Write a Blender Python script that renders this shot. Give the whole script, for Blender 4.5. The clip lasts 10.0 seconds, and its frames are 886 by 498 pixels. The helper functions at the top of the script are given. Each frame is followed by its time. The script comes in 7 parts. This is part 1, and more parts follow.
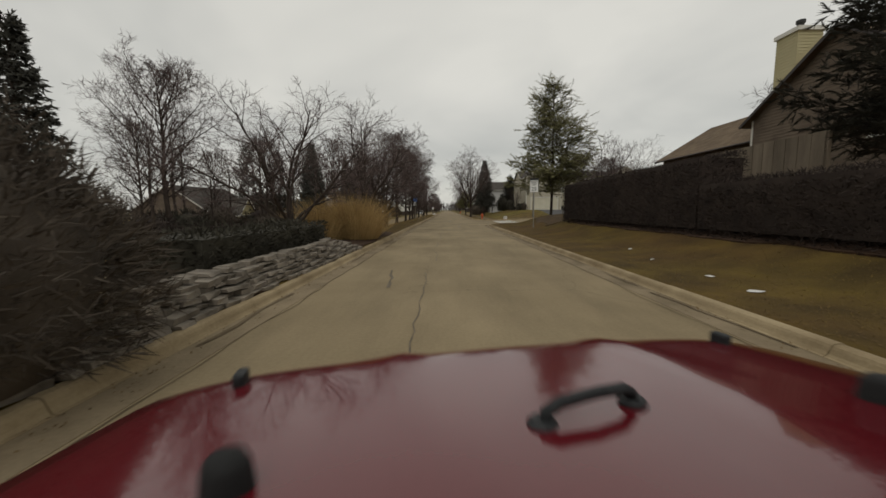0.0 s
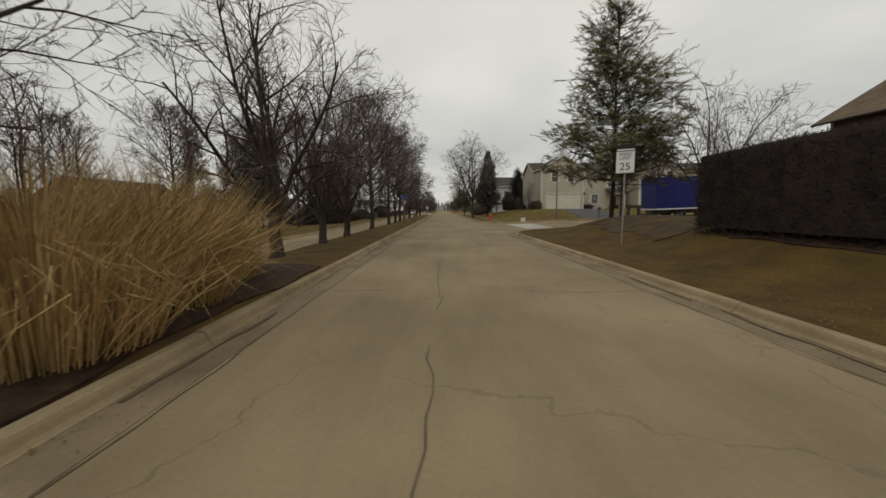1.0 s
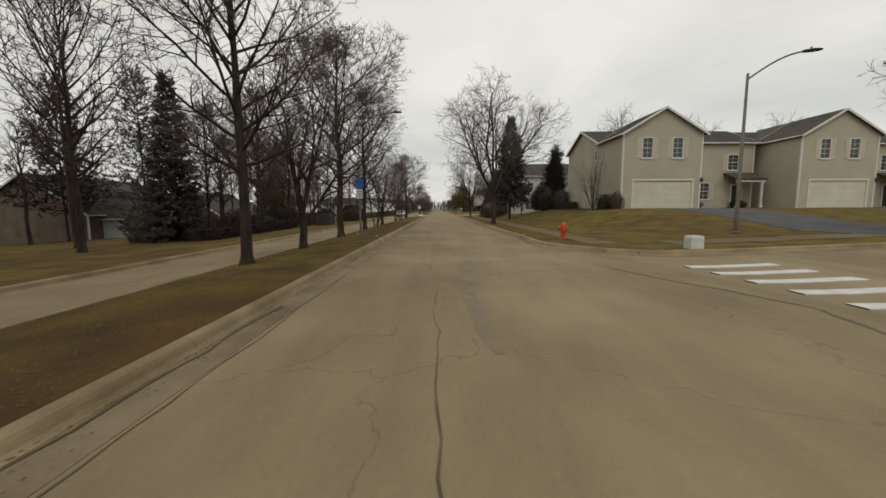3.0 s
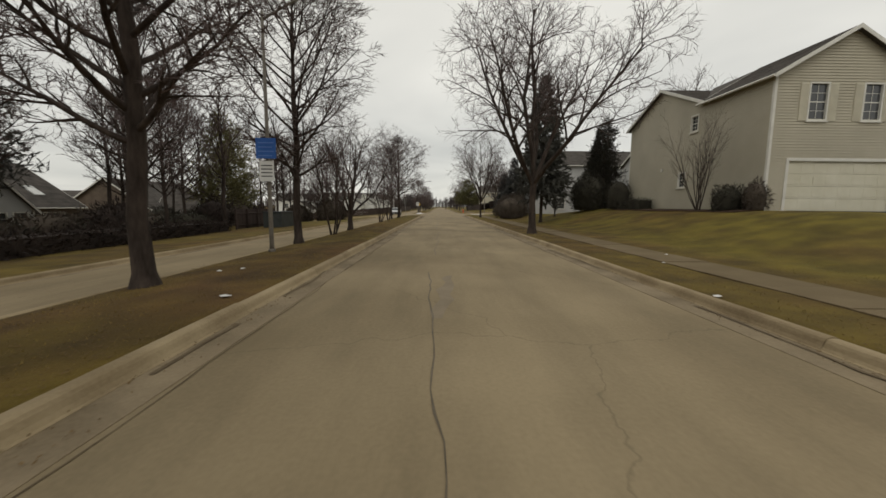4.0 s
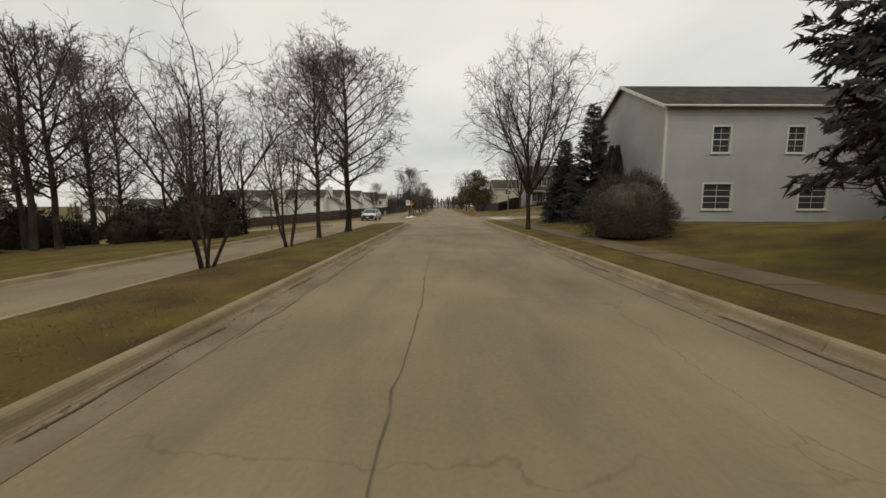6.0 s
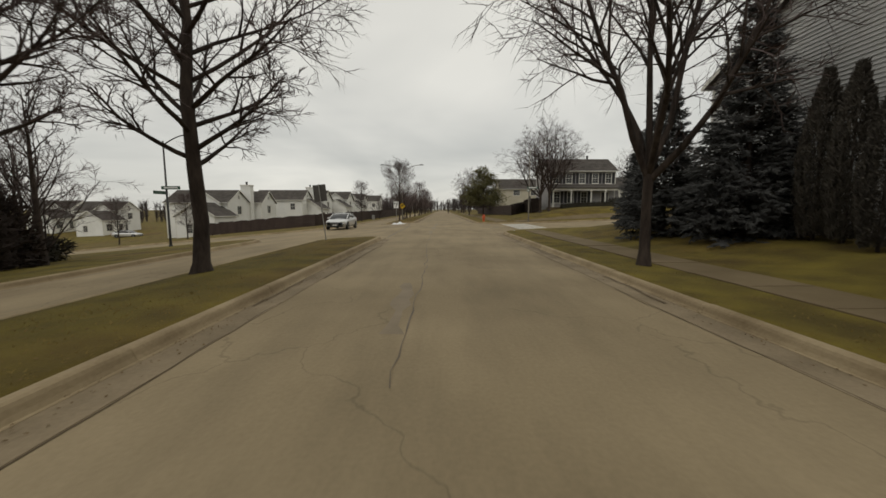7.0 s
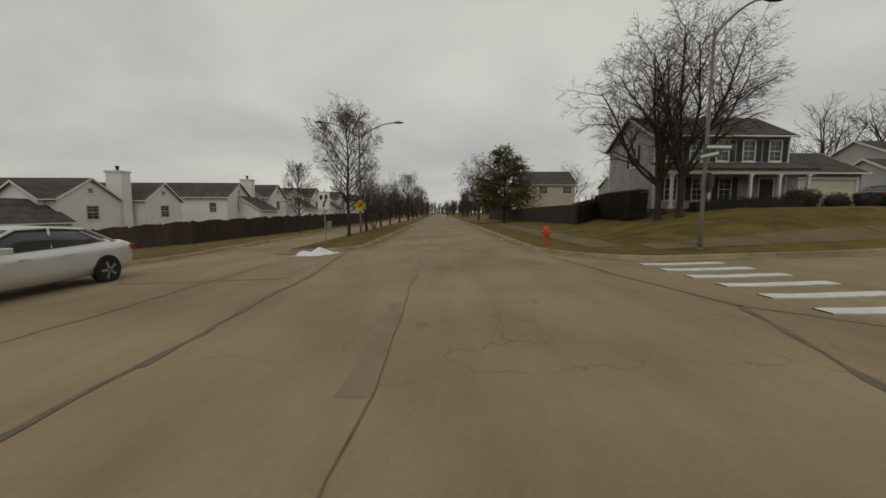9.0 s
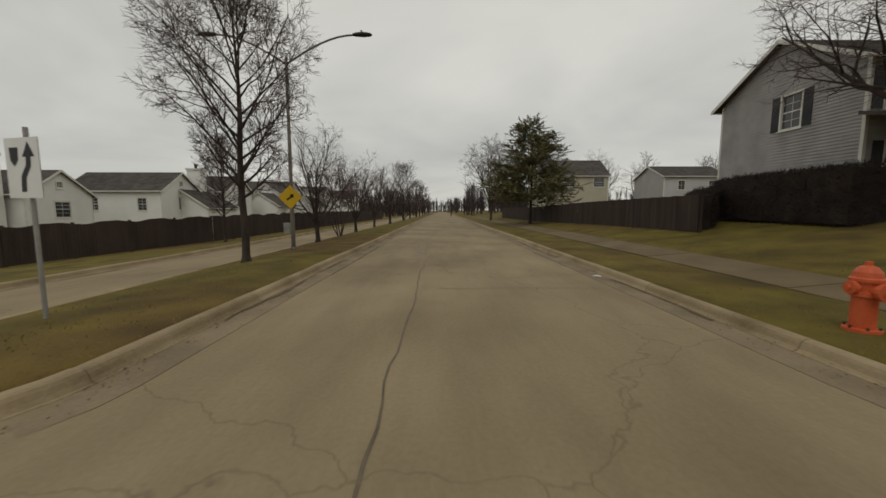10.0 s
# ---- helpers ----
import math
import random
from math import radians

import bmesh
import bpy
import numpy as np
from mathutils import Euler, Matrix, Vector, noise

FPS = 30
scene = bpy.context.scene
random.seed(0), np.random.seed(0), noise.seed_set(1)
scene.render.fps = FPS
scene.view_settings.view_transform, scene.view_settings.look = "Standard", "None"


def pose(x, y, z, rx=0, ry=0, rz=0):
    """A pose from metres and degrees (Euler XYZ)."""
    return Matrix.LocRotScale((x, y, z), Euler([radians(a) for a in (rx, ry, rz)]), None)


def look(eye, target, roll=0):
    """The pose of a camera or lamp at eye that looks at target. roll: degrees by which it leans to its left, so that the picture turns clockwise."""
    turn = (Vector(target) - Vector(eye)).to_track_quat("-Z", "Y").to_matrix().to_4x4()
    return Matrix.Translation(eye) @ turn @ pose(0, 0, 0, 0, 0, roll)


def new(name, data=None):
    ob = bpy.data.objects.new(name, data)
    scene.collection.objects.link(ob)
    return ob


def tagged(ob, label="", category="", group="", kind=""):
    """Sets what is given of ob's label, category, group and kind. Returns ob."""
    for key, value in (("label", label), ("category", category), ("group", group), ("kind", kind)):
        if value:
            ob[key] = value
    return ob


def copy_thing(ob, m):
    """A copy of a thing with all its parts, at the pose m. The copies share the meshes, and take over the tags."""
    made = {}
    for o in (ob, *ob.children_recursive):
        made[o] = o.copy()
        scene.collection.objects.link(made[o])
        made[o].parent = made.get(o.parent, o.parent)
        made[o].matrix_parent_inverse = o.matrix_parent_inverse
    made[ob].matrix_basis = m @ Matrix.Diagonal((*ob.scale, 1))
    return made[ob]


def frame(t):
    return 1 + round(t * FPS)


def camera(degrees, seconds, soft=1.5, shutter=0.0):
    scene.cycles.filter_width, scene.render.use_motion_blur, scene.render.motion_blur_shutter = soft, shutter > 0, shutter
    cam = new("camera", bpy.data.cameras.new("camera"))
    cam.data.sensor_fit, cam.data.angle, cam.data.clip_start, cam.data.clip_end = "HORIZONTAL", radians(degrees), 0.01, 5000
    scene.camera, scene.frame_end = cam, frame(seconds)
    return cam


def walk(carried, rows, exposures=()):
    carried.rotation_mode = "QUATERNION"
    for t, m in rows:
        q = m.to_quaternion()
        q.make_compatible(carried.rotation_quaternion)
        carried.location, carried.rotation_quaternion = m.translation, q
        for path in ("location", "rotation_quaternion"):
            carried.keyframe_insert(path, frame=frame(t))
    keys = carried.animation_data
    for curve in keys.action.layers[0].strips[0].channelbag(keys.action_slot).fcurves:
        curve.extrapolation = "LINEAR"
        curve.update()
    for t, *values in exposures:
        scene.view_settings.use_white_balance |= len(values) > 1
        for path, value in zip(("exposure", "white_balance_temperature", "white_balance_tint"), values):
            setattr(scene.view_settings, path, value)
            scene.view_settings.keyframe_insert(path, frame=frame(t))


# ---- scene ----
cam = camera(100.0, 10.0, soft=1.55, shutter=0.05)
PATH = [
    (0, (0.096, 0.000, 1.532), (-0.011, 9.944, 0.481), -0.07),
    (0.5, (-0.064, 6.739, 1.530), (-0.093, 16.689, 0.532), -0.07),
    (1, (-0.204, 13.492, 1.517), (-0.180, 23.435, 0.454), -0.24),
    (1.5, (-0.230, 20.252, 1.530), (-0.143, 30.198, 0.499), 0.13),
    (2, (-0.225, 27.036, 1.529), (-0.070, 36.986, 0.552), -0.27),
    (2.2, (-0.222, 29.751, 1.522), (-0.051, 39.692, 0.455), -0.34),
    (3.3, (-0.200, 44.736, 1.532), (-0.095, 54.678, 0.463), -0.33),
    (3.5, (-0.192, 47.496, 1.537), (-0.088, 57.438, 0.469), -0.46),
    (4, (-0.148, 54.430, 1.533), (-0.051, 64.365, 0.396), 0.56),
    (4.5, (-0.116, 61.308, 1.543), (-0.036, 71.229, 0.288), 0.07),
    (5, (-0.076, 68.098, 1.534), (0.028, 78.028, 0.355), -0.22),
    (5.5, (-0.049, 74.819, 1.541), (-0.049, 84.751, 0.380), 0.16),
    (5.7, (-0.029, 77.505, 1.530), (0.012, 87.438, 0.367), 0.05),
    (6.8, (0.197, 92.276, 1.530), (0.217, 102.220, 0.482), 0.12),
    (7, (0.220, 94.959, 1.530), (0.255, 104.903, 0.468), -0.01),
    (7.5, (0.261, 101.662, 1.512), (0.308, 111.612, 0.513), -0.11),
    (8, (0.269, 108.340, 1.530), (0.310, 118.290, 0.534), -0.12),
    (8.5, (0.268, 114.960, 1.532), (0.337, 124.913, 0.570), 0.41),
    (9, (0.255, 121.456, 1.528), (0.348, 131.407, 0.547), 0.20),
    (9.5, (0.231, 127.823, 1.529), (0.317, 137.771, 0.521), 0.02),
    (10, (0.199, 134.100, 1.517), (0.238, 144.046, 0.482), 0.07),
]
EXPOSURES = [(0.0, -0.03), (1.0, 0.04), (2.0, 0.25), (3.5, 0.25), (4.5, 0.16), (5.5, 0.3), (7.0, 0.1), (7.5, 0.12), (8.0, 0.0), (9.0, -0.25), (10.0, -0.12)]
walk(cam, [(t, look(eye, target, roll)) for t, eye, target, roll in PATH], EXPOSURES)

# ---- world and light: a closed overcast sky ----
world = bpy.data.worlds.new("overcast")
scene.world = world
world.use_nodes = True
wn, wl = world.node_tree.nodes, world.node_tree.links
wn.clear()
SUN_EL, SUN_ROT = radians(42), radians(205)


def wnode(kind, **props):
    n = wn.new(kind)
    for k, v in props.items():
        n.inputs[k].default_value = v
    return n


w_out = wn.new("ShaderNodeOutputWorld")
w_sky = wn.new("ShaderNodeTexSky")
w_sky.sky_type, w_sky.sun_disc = "NISHITA", False
w_sky.sun_elevation, w_sky.sun_rotation = SUN_EL, SUN_ROT
w_bg1 = wnode("ShaderNodeBackground", Strength=0.09)
w_bg2 = wnode("ShaderNodeBackground", Strength=0.66)
w_mix = wnode("ShaderNodeMixShader", Fac=0.93)
w_tc = wn.new("ShaderNodeTexCoord")
w_sep = wn.new("ShaderNodeSeparateXYZ")
w_add = wn.new("ShaderNodeMath")
w_add.operation = "ADD"
w_add.inputs[1].default_value = 0.22
w_max = wn.new("ShaderNodeMath")
w_max.operation = "MAXIMUM"
w_max.inputs[1].default_value = 0.0
w_div = wn.new("ShaderNodeVectorMath")
w_div.operation = "DIVIDE"
w_com = wn.new("ShaderNodeCombineXYZ")
w_noise = wnode("ShaderNodeTexNoise", Scale=0.8, Detail=4.0, Roughness=0.5, Distortion=0.35)
w_ramp = wn.new("ShaderNodeValToRGB")
w_ramp.color_ramp.elements[0].position, w_ramp.color_ramp.elements[0].color = 0.3, (0.74, 0.742, 0.695, 1)
w_ramp.color_ramp.elements[1].position, w_ramp.color_ramp.elements[1].color = 0.68, (1.13, 1.105, 1.01, 1)
wl.new(w_tc.outputs["Generated"], w_sep.inputs[0])
wl.new(w_sep.outputs["Z"], w_max.inputs[0])
wl.new(w_max.outputs[0], w_add.inputs[0])
for axis in "XYZ":
    wl.new(w_add.outputs[0], w_com.inputs[axis])
wl.new(w_tc.outputs["Generated"], w_div.inputs[0])
wl.new(w_com.outputs[0], w_div.inputs[1])
wl.new(w_div.outputs[0], w_noise.inputs["Vector"])
wl.new(w_noise.outputs["Fac"], w_ramp.inputs[0])
wl.new(w_ramp.outputs[0], w_bg2.inputs["Color"])
wl.new(w_sky.outputs[0], w_bg1.inputs["Color"])
wl.new(w_bg1.outputs[0], w_mix.inputs[1])
wl.new(w_bg2.outputs[0], w_mix.inputs[2])
wl.new(w_mix.outputs[0], w_out.inputs[0])

sun = new("sun", bpy.data.lights.new("sun", "SUN"))
sun.data.energy, sun.data.angle, sun.data.color = 0.5, radians(30), (1.0, 0.97, 0.92)
sun.matrix_world = look((0, 0, 60), (12, 40, 0))


# ---- materials ----
def mat(name, a, b, scale=3.0, rough=0.85, bump=0.15, fine=40.0, metal=0.0, island=0.0, spec=0.3, per=0.0, stretch=(1, 1, 1), coat=0.0):
    """A surface between the colours a and b: large stains, fine grain, and relief."""
    m = bpy.data.materials.new(name)
    m.use_nodes = True
    n, l = m.node_tree.nodes, m.node_tree.links
    p = n["Principled BSDF"]
    p.inputs["Roughness"].default_value, p.inputs["Metallic"].default_value = rough, metal
    p.inputs["Specular IOR Level"].default_value = spec
    p.inputs["Coat Weight"].default_value = coat
    tc, mp = n.new("ShaderNodeTexCoord"), n.new("ShaderNodeMapping")
    mp.inputs["Scale"].default_value = stretch
    l.new(tc.outputs["Object"], mp.inputs[0])
    n1, n2 = n.new("ShaderNodeTexNoise"), n.new("ShaderNodeTexNoise")
    n1.inputs["Scale"].default_value, n1.inputs["Detail"].default_value = scale, 5
    n2.inputs["Scale"].default_value, n2.inputs["Detail"].default_value = fine, 3
    l.new(mp.outputs[0], n1.inputs["Vector"])
    l.new(mp.outputs[0], n2.inputs["Vector"])
    mx = n.new("ShaderNodeMath")
    mx.operation = "MULTIPLY_ADD"
    mx.inputs[1].default_value = 0.45
    l.new(n2.outputs["Fac"], mx.inputs[0])
    sc = n.new("ShaderNodeMath")
    sc.operation = "MULTIPLY_ADD"
    sc.inputs[1].default_value, sc.inputs[2].default_value = 1.5, -0.5
    l.new(n1.outputs["Fac"], sc.inputs[0])
    l.new(sc.outputs[0], mx.inputs[2])
    fac = mx
    for amount, kind, out in ((island, "ShaderNodeNewGeometry", "Random Per Island"), (per, "ShaderNodeObjectInfo", "Random")):
        if amount:
            src, ad = n.new(kind), n.new("ShaderNodeMath")
            ad.operation = "MULTIPLY_ADD"
            ad.inputs[1].default_value = amount
            l.new(src.outputs[out], ad.inputs[0])
            l.new(fac.outputs[0], ad.inputs[2])
            fac = ad
    ramp = n.new("ShaderNodeValToRGB")
    e = ramp.color_ramp.elements
    e[0].position, e[0].color = 0.15, (*a, 1)
    e[1].position, e[1].color = 0.95 + island + per, (*b, 1)
    l.new(fac.outputs[0], ramp.inputs[0])
    l.new(ramp.outputs[0], p.inputs["Base Color"])
    if bump:
        bp = n.new("ShaderNodeBump")
        bp.inputs["Strength"].default_value, bp.inputs["Distance"].default_value = bump, 0.02
        l.new(n2.outputs["Fac"], bp.inputs["Height"])
        l.new(bp.outputs[0], p.inputs["Normal"])
    return m


ROAD = mat("concrete_road", (0.212, 0.163, 0.094), (0.35, 0.275, 0.166), 0.30, 0.9, 0.3, 22.0)
KERB = mat("kerb_concrete", (0.195, 0.142, 0.078), (0.40, 0.315, 0.19), 1.2, 0.92, 0.4, 25.0, island=0.3)
WALKWAY = mat("sidewalk_concrete", (0.115, 0.083, 0.040), (0.20, 0.150, 0.082), 0.8, 0.92, 0.2, 25.0, per=0.2)
TAR = mat("tar_seal", (0.085, 0.066, 0.042), (0.19, 0.150, 0.098), 3.0, 0.6, 0.1)
DIRT = mat("gutter_dirt", (0.10, 0.072, 0.042), (0.20, 0.152, 0.092), 3.0, 0.95, 0.5)
STAIN = mat("oil_stain", (0.19, 0.147, 0.092), (0.27, 0.212, 0.138), 2.0, 0.7, 0.1)


def road_wear(m):
    """Long worn stains and a sparse net of hair cracks on a road surface."""
    n, l = m.node_tree.nodes, m.node_tree.links
    p = n["Principled BSDF"]
    low = p.inputs["Base Color"].links[0].from_socket
    tc, mp = n.new("ShaderNodeTexCoord"), n.new("ShaderNodeMapping")
    mp.inputs["Scale"].default_value = (1.0, 0.22, 1.0)
    l.new(tc.outputs["Object"], mp.inputs[0])
    st, wob, vor, msk = n.new("ShaderNodeTexNoise"), n.new("ShaderNodeTexNoise"), n.new("ShaderNodeTexVoronoi"), n.new("ShaderNodeTexNoise")
    st.inputs["Scale"].default_value, st.inputs["Detail"].default_value, st.inputs["Roughness"].default_value = 1.1, 6, 0.65
    l.new(mp.outputs[0], st.inputs["Vector"])
    wob.inputs["Scale"].default_value, wob.inputs["Detail"].default_value = 1.3, 4
    l.new(tc.outputs["Object"], wob.inputs["Vector"])
    ad = n.new("ShaderNodeVectorMath")
    ad.operation = "MULTIPLY_ADD"
    ad.inputs[1].default_value = (0.9, 0.9, 0.9)
    l.new(wob.outputs["Color"], ad.inputs[0])
    l.new(tc.outputs["Object"], ad.inputs[2])
    vor.feature = "DISTANCE_TO_EDGE"
    vor.inputs["Scale"].default_value = 0.24
    l.new(ad.outputs[0], vor.inputs["Vector"])
    msk.inputs["Scale"].default_value, msk.inputs["Detail"].default_value = 0.16, 3
    l.new(tc.outputs["Object"], msk.inputs["Vector"])
    r1, r2, r3 = (n.new("ShaderNodeValToRGB") for _ in range(3))
    for r, p0, c0, p1, c1 in ((r1, 0.33, 0.85, 0.58, 1.05), (r2, 0.0012, 0.74, 0.0035, 1.0), (r3, 0.44, 1.0, 0.52, 0.0)):
        r.color_ramp.elements[0].position, r.color_ramp.elements[0].color = p0, (c0, c0, c0, 1)
        r.color_ramp.elements[1].position, r.color_ramp.elements[1].color = p1, (c1, c1, c1, 1)
    l.new(st.outputs["Fac"], r1.inputs[0])
    l.new(vor.outputs["Distance"], r2.inputs[0])
    l.new(msk.outputs["Fac"], r3.inputs[0])
    lite = n.new("ShaderNodeMix")
    lite.data_type, lite.blend_type = "RGBA", "LIGHTEN"
    lite.inputs["Factor"].default_value = 1.0
    l.new(r2.outputs[0], lite.inputs["A"])
    l.new(r3.outputs[0], lite.inputs["B"])
    for src in (r1.outputs[0], lite.outputs["Result"]):
        mx = n.new("ShaderNodeMix")
        mx.data_type, mx.blend_type = "RGBA", "MULTIPLY"
        mx.inputs["Factor"].default_value = 1.0
        l.new(low, mx.inputs["A"])
        l.new(src, mx.inputs["B"])
        low = mx.outputs["Result"]
    l.new(low, p.inputs["Base Color"])


road_wear(ROAD)
GUTTER = mat("gutter_concrete", (0.135, 0.102, 0.062), (0.30, 0.235, 0.148), 1.1, 0.92, 0.35, 25.0, island=0.2)
PAINT = mat("road_paint", (0.55, 0.54, 0.50), (0.80, 0.79, 0.75), 3.0, 0.7, 0.15)
BARK = mat("grey_brown_bark", (0.017, 0.012, 0.009), (0.088, 0.066, 0.053), 6.0, 0.95, 0.6, 30.0, stretch=(1, 1, 0.25), per=0.15)
TWIG = mat("bare_twigs", (0.066, 0.048, 0.045), (0.142, 0.106, 0.099), 1.0, 0.95, 0, island=0.2, per=0.2)
FARTWIG = mat("distant_twigs", (0.046, 0.037, 0.035), (0.098, 0.079, 0.074), 1.0, 0.95, 0, island=0.2)
SPRUCE = mat("spruce_needles", (0.026, 0.025, 0.021), (0.084, 0.082, 0.066), 1.2, 0.8, 0, island=0.35)
PINE = mat("pine_needles", (0.065, 0.064, 0.022), (0.215, 0.195, 0.085), 0.8, 0.8, 0, island=0.35)
YEW = mat("arborvitae_scales", (0.034, 0.029, 0.023), (0.092, 0.080, 0.063), 1.5, 0.85, 0, island=0.3)
BLUESPRUCE = mat("blue_spruce_needles", (0.028, 0.028, 0.026), (0.082, 0.081, 0.075), 1.2, 0.8, 0, island=0.35)
HEDGE = mat("hedge_leaves", (0.018, 0.016, 0.012), (0.056, 0.051, 0.036), 2.0, 0.9, 0, island=0.4)
BROWNHEDGE = mat("bare_hedge_twigs", (0.018, 0.013, 0.011), (0.052, 0.038, 0.031), 2.0, 0.95, 0, island=0.4)
BUSH = mat("dry_bush_twigs", (0.040, 0.031, 0.024), (0.105, 0.084, 0.064), 2.0, 0.95, 0, island=0.4)
REED = mat("straw_grass", (0.16, 0.095, 0.034), (0.52, 0.36, 0.155), 1.0, 0.9, 0, island=0.5)
BLADE = mat("dormant_blades", (0.14, 0.094, 0.029), (0.30, 0.21, 0.066), 0.25, 0.9, 0, island=0.35)
LEAF = mat("dead_leaves", (0.065, 0.040, 0.018), (0.17, 0.108, 0.046), 1.0, 0.9, 0, island=0.5)
STONE = mat("grey_flagstone", (0.050, 0.042, 0.033), (0.30, 0.26, 0.21), 2.0, 0.9, 0.5, 20.0, per=0.4)
MULCH = mat("mulch", (0.026, 0.014, 0.008), (0.085, 0.047, 0.026), 5.0, 0.95, 0.8, 30.0)
EARTH = mat("needle_strewn_earth", (0.045, 0.028, 0.013), (0.115, 0.073, 0.036), 1.5, 0.95, 0.8, 30.0)
WOOD = mat("weathered_wood", (0.095, 0.075, 0.055), (0.23, 0.185, 0.135), 2.0, 0.9, 0.3, 30.0, stretch=(1, 1, 0.15), per=0.4)
BROWNFENCE = mat("dark_brown_fence_paint", (0.030, 0.020, 0.016), (0.066, 0.046, 0.038), 2.0, 0.85, 0.3, 30.0, stretch=(1, 1, 0.2), per=0.4)
BEIGE = mat("beige_vinyl_siding", (0.43, 0.39, 0.295), (0.53, 0.485, 0.375), 0.6, 0.6, 0.05, 30.0, island=0.12)
GREYSIDE = mat("grey_vinyl_siding", (0.44, 0.435, 0.42), (0.56, 0.555, 0.535), 0.6, 0.6, 0.05, 30.0, island=0.12)
MAUVESIDE = mat("mauve_grey_siding", (0.29, 0.275, 0.268), (0.44, 0.42, 0.405), 1.2, 0.75, 0.12, 30.0, island=0.3)
WHITESIDE = mat("white_vinyl_siding", (0.72, 0.71, 0.66), (0.84, 0.83, 0.78), 0.6, 0.6, 0.05, 30.0, island=0.1)
YELLOWSIDE = mat("yellow_siding", (0.40, 0.35, 0.19), (0.52, 0.46, 0.27), 0.6, 0.6, 0.05, 30.0, island=0.1)
BROWNSIDE = mat("brown_cedar_siding", (0.10, 0.075, 0.055), (0.20, 0.155, 0.115), 1.0, 0.85, 0.2, 30.0, island=0.3)
TRIM = mat("white_trim", (0.64, 0.62, 0.55), (0.80, 0.78, 0.71), 2.0, 0.5, 0.05)
GARAGE = mat("cream_garage_door", (0.62, 0.58, 0.44), (0.74, 0.70, 0.56), 1.0, 0.5, 0.03)
SHINGLE = mat("grey_brown_shingles", (0.042, 0.037, 0.033), (0.112, 0.098, 0.085), 1.5, 0.95, 0.5, 40.0, island=0.3)
BROWNROOF = mat("brown_shingles", (0.11, 0.078, 0.050), (0.22, 0.162, 0.108), 1.5, 0.95, 0.5, 40.0, island=0.3)
SHUTTER = mat("dark_shutter", (0.030, 0.030, 0.033), (0.06, 0.06, 0.064), 2.0, 0.6, 0.1)
CREAMSHUTTER = mat("cream_shutter", (0.52, 0.48, 0.37), (0.64, 0.60, 0.47), 2.0, 0.6, 0.1)
DOORDARK = mat("dark_door", (0.035, 0.028, 0.025), (0.07, 0.055, 0.05), 2.0, 0.5, 0.1)
ASPHALT = mat("asphalt_drive", (0.075, 0.073, 0.076), (0.13, 0.127, 0.13), 0.8, 0.95, 0.4, 60.0)
GALV = mat("galvanised_steel", (0.26, 0.255, 0.235), (0.42, 0.41, 0.385), 3.0, 0.5, 0.08, metal=0.35)
POLEMAT = mat("grey_lamp_pole", (0.125, 0.108, 0.085), (0.23, 0.205, 0.17), 3.0, 0.6, 0.1, metal=0.2)
DARKMETAL = mat("dark_bronze_metal", (0.03, 0.03, 0.03), (0.075, 0.07, 0.065), 3.0, 0.5, 0.05, metal=0.3)
ORANGE = mat("orange_hydrant_paint", (0.50, 0.085, 0.028), (0.70, 0.15, 0.055), 4.0, 0.45, 0.1)
SIGNWHITE = mat("white_sign_face", (0.72, 0.72, 0.69), (0.86, 0.86, 0.83), 2.0, 0.4, 0)
SIGNBLACK = mat("black_sign_print", (0.012, 0.012, 0.012), (0.03, 0.03, 0.03), 2.0, 0.5, 0)
SIGNBLUE = mat("blue_sign_face", (0.035, 0.12, 0.42), (0.06, 0.18, 0.55), 2.0, 0.4, 0)
PALEBLUE = mat("pale_blue_print", (0.11, 0.22, 0.55), (0.16, 0.28, 0.62), 2.0, 0.4, 0)
SIGNYELLOW = mat("yellow_sign_face", (0.66, 0.40, 0.015), (0.80, 0.52, 0.03), 2.0, 0.4, 0)
SIGNGREEN = mat("green_sign_face", (0.05, 0.095, 0.07), (0.09, 0.145, 0.11), 2.0, 0.4, 0)
SIGNBACK = mat("bare_aluminium_back", (0.085, 0.08, 0.072), (0.14, 0.13, 0.12), 3.0, 0.6, 0, metal=0.3)
TRUCKBLUE = mat("blue_truck_box", (0.009, 0.013, 0.105), (0.016, 0.022, 0.16), 1.0, 0.45, 0.03)
TRUCKWHITE = mat("white_truck_paint", (0.62, 0.62, 0.62), (0.76, 0.76, 0.76), 1.0, 0.3, 0)
SILVER = mat("silver_car_paint", (0.60, 0.60, 0.59), (0.70, 0.70, 0.69), 1.0, 0.3, 0, metal=0.35, coat=0.6)
CARDARK = mat("dark_car_paint", (0.018, 0.022, 0.032), (0.03, 0.035, 0.05), 1.0, 0.25, 0, metal=0.3, coat=0.8)
CARRED = mat("dark_red_car_paint", (0.105, 0.007, 0.012), (0.135, 0.010, 0.016), 2.0, 0.14, 0, coat=0.5, spec=0.4)
RUBBER = mat("black_rubber", (0.012, 0.012, 0.012), (0.03, 0.03, 0.03), 4.0, 0.8, 0.1)
BLACKPLASTIC = mat("black_plastic", (0.014, 0.015, 0.016), (0.034, 0.036, 0.038), 20.0, 0.55, 0.15)
RIM = mat("alloy_rim", (0.30, 0.30, 0.31), (0.48, 0.48, 0.49), 4.0, 0.35, 0, metal=0.8)
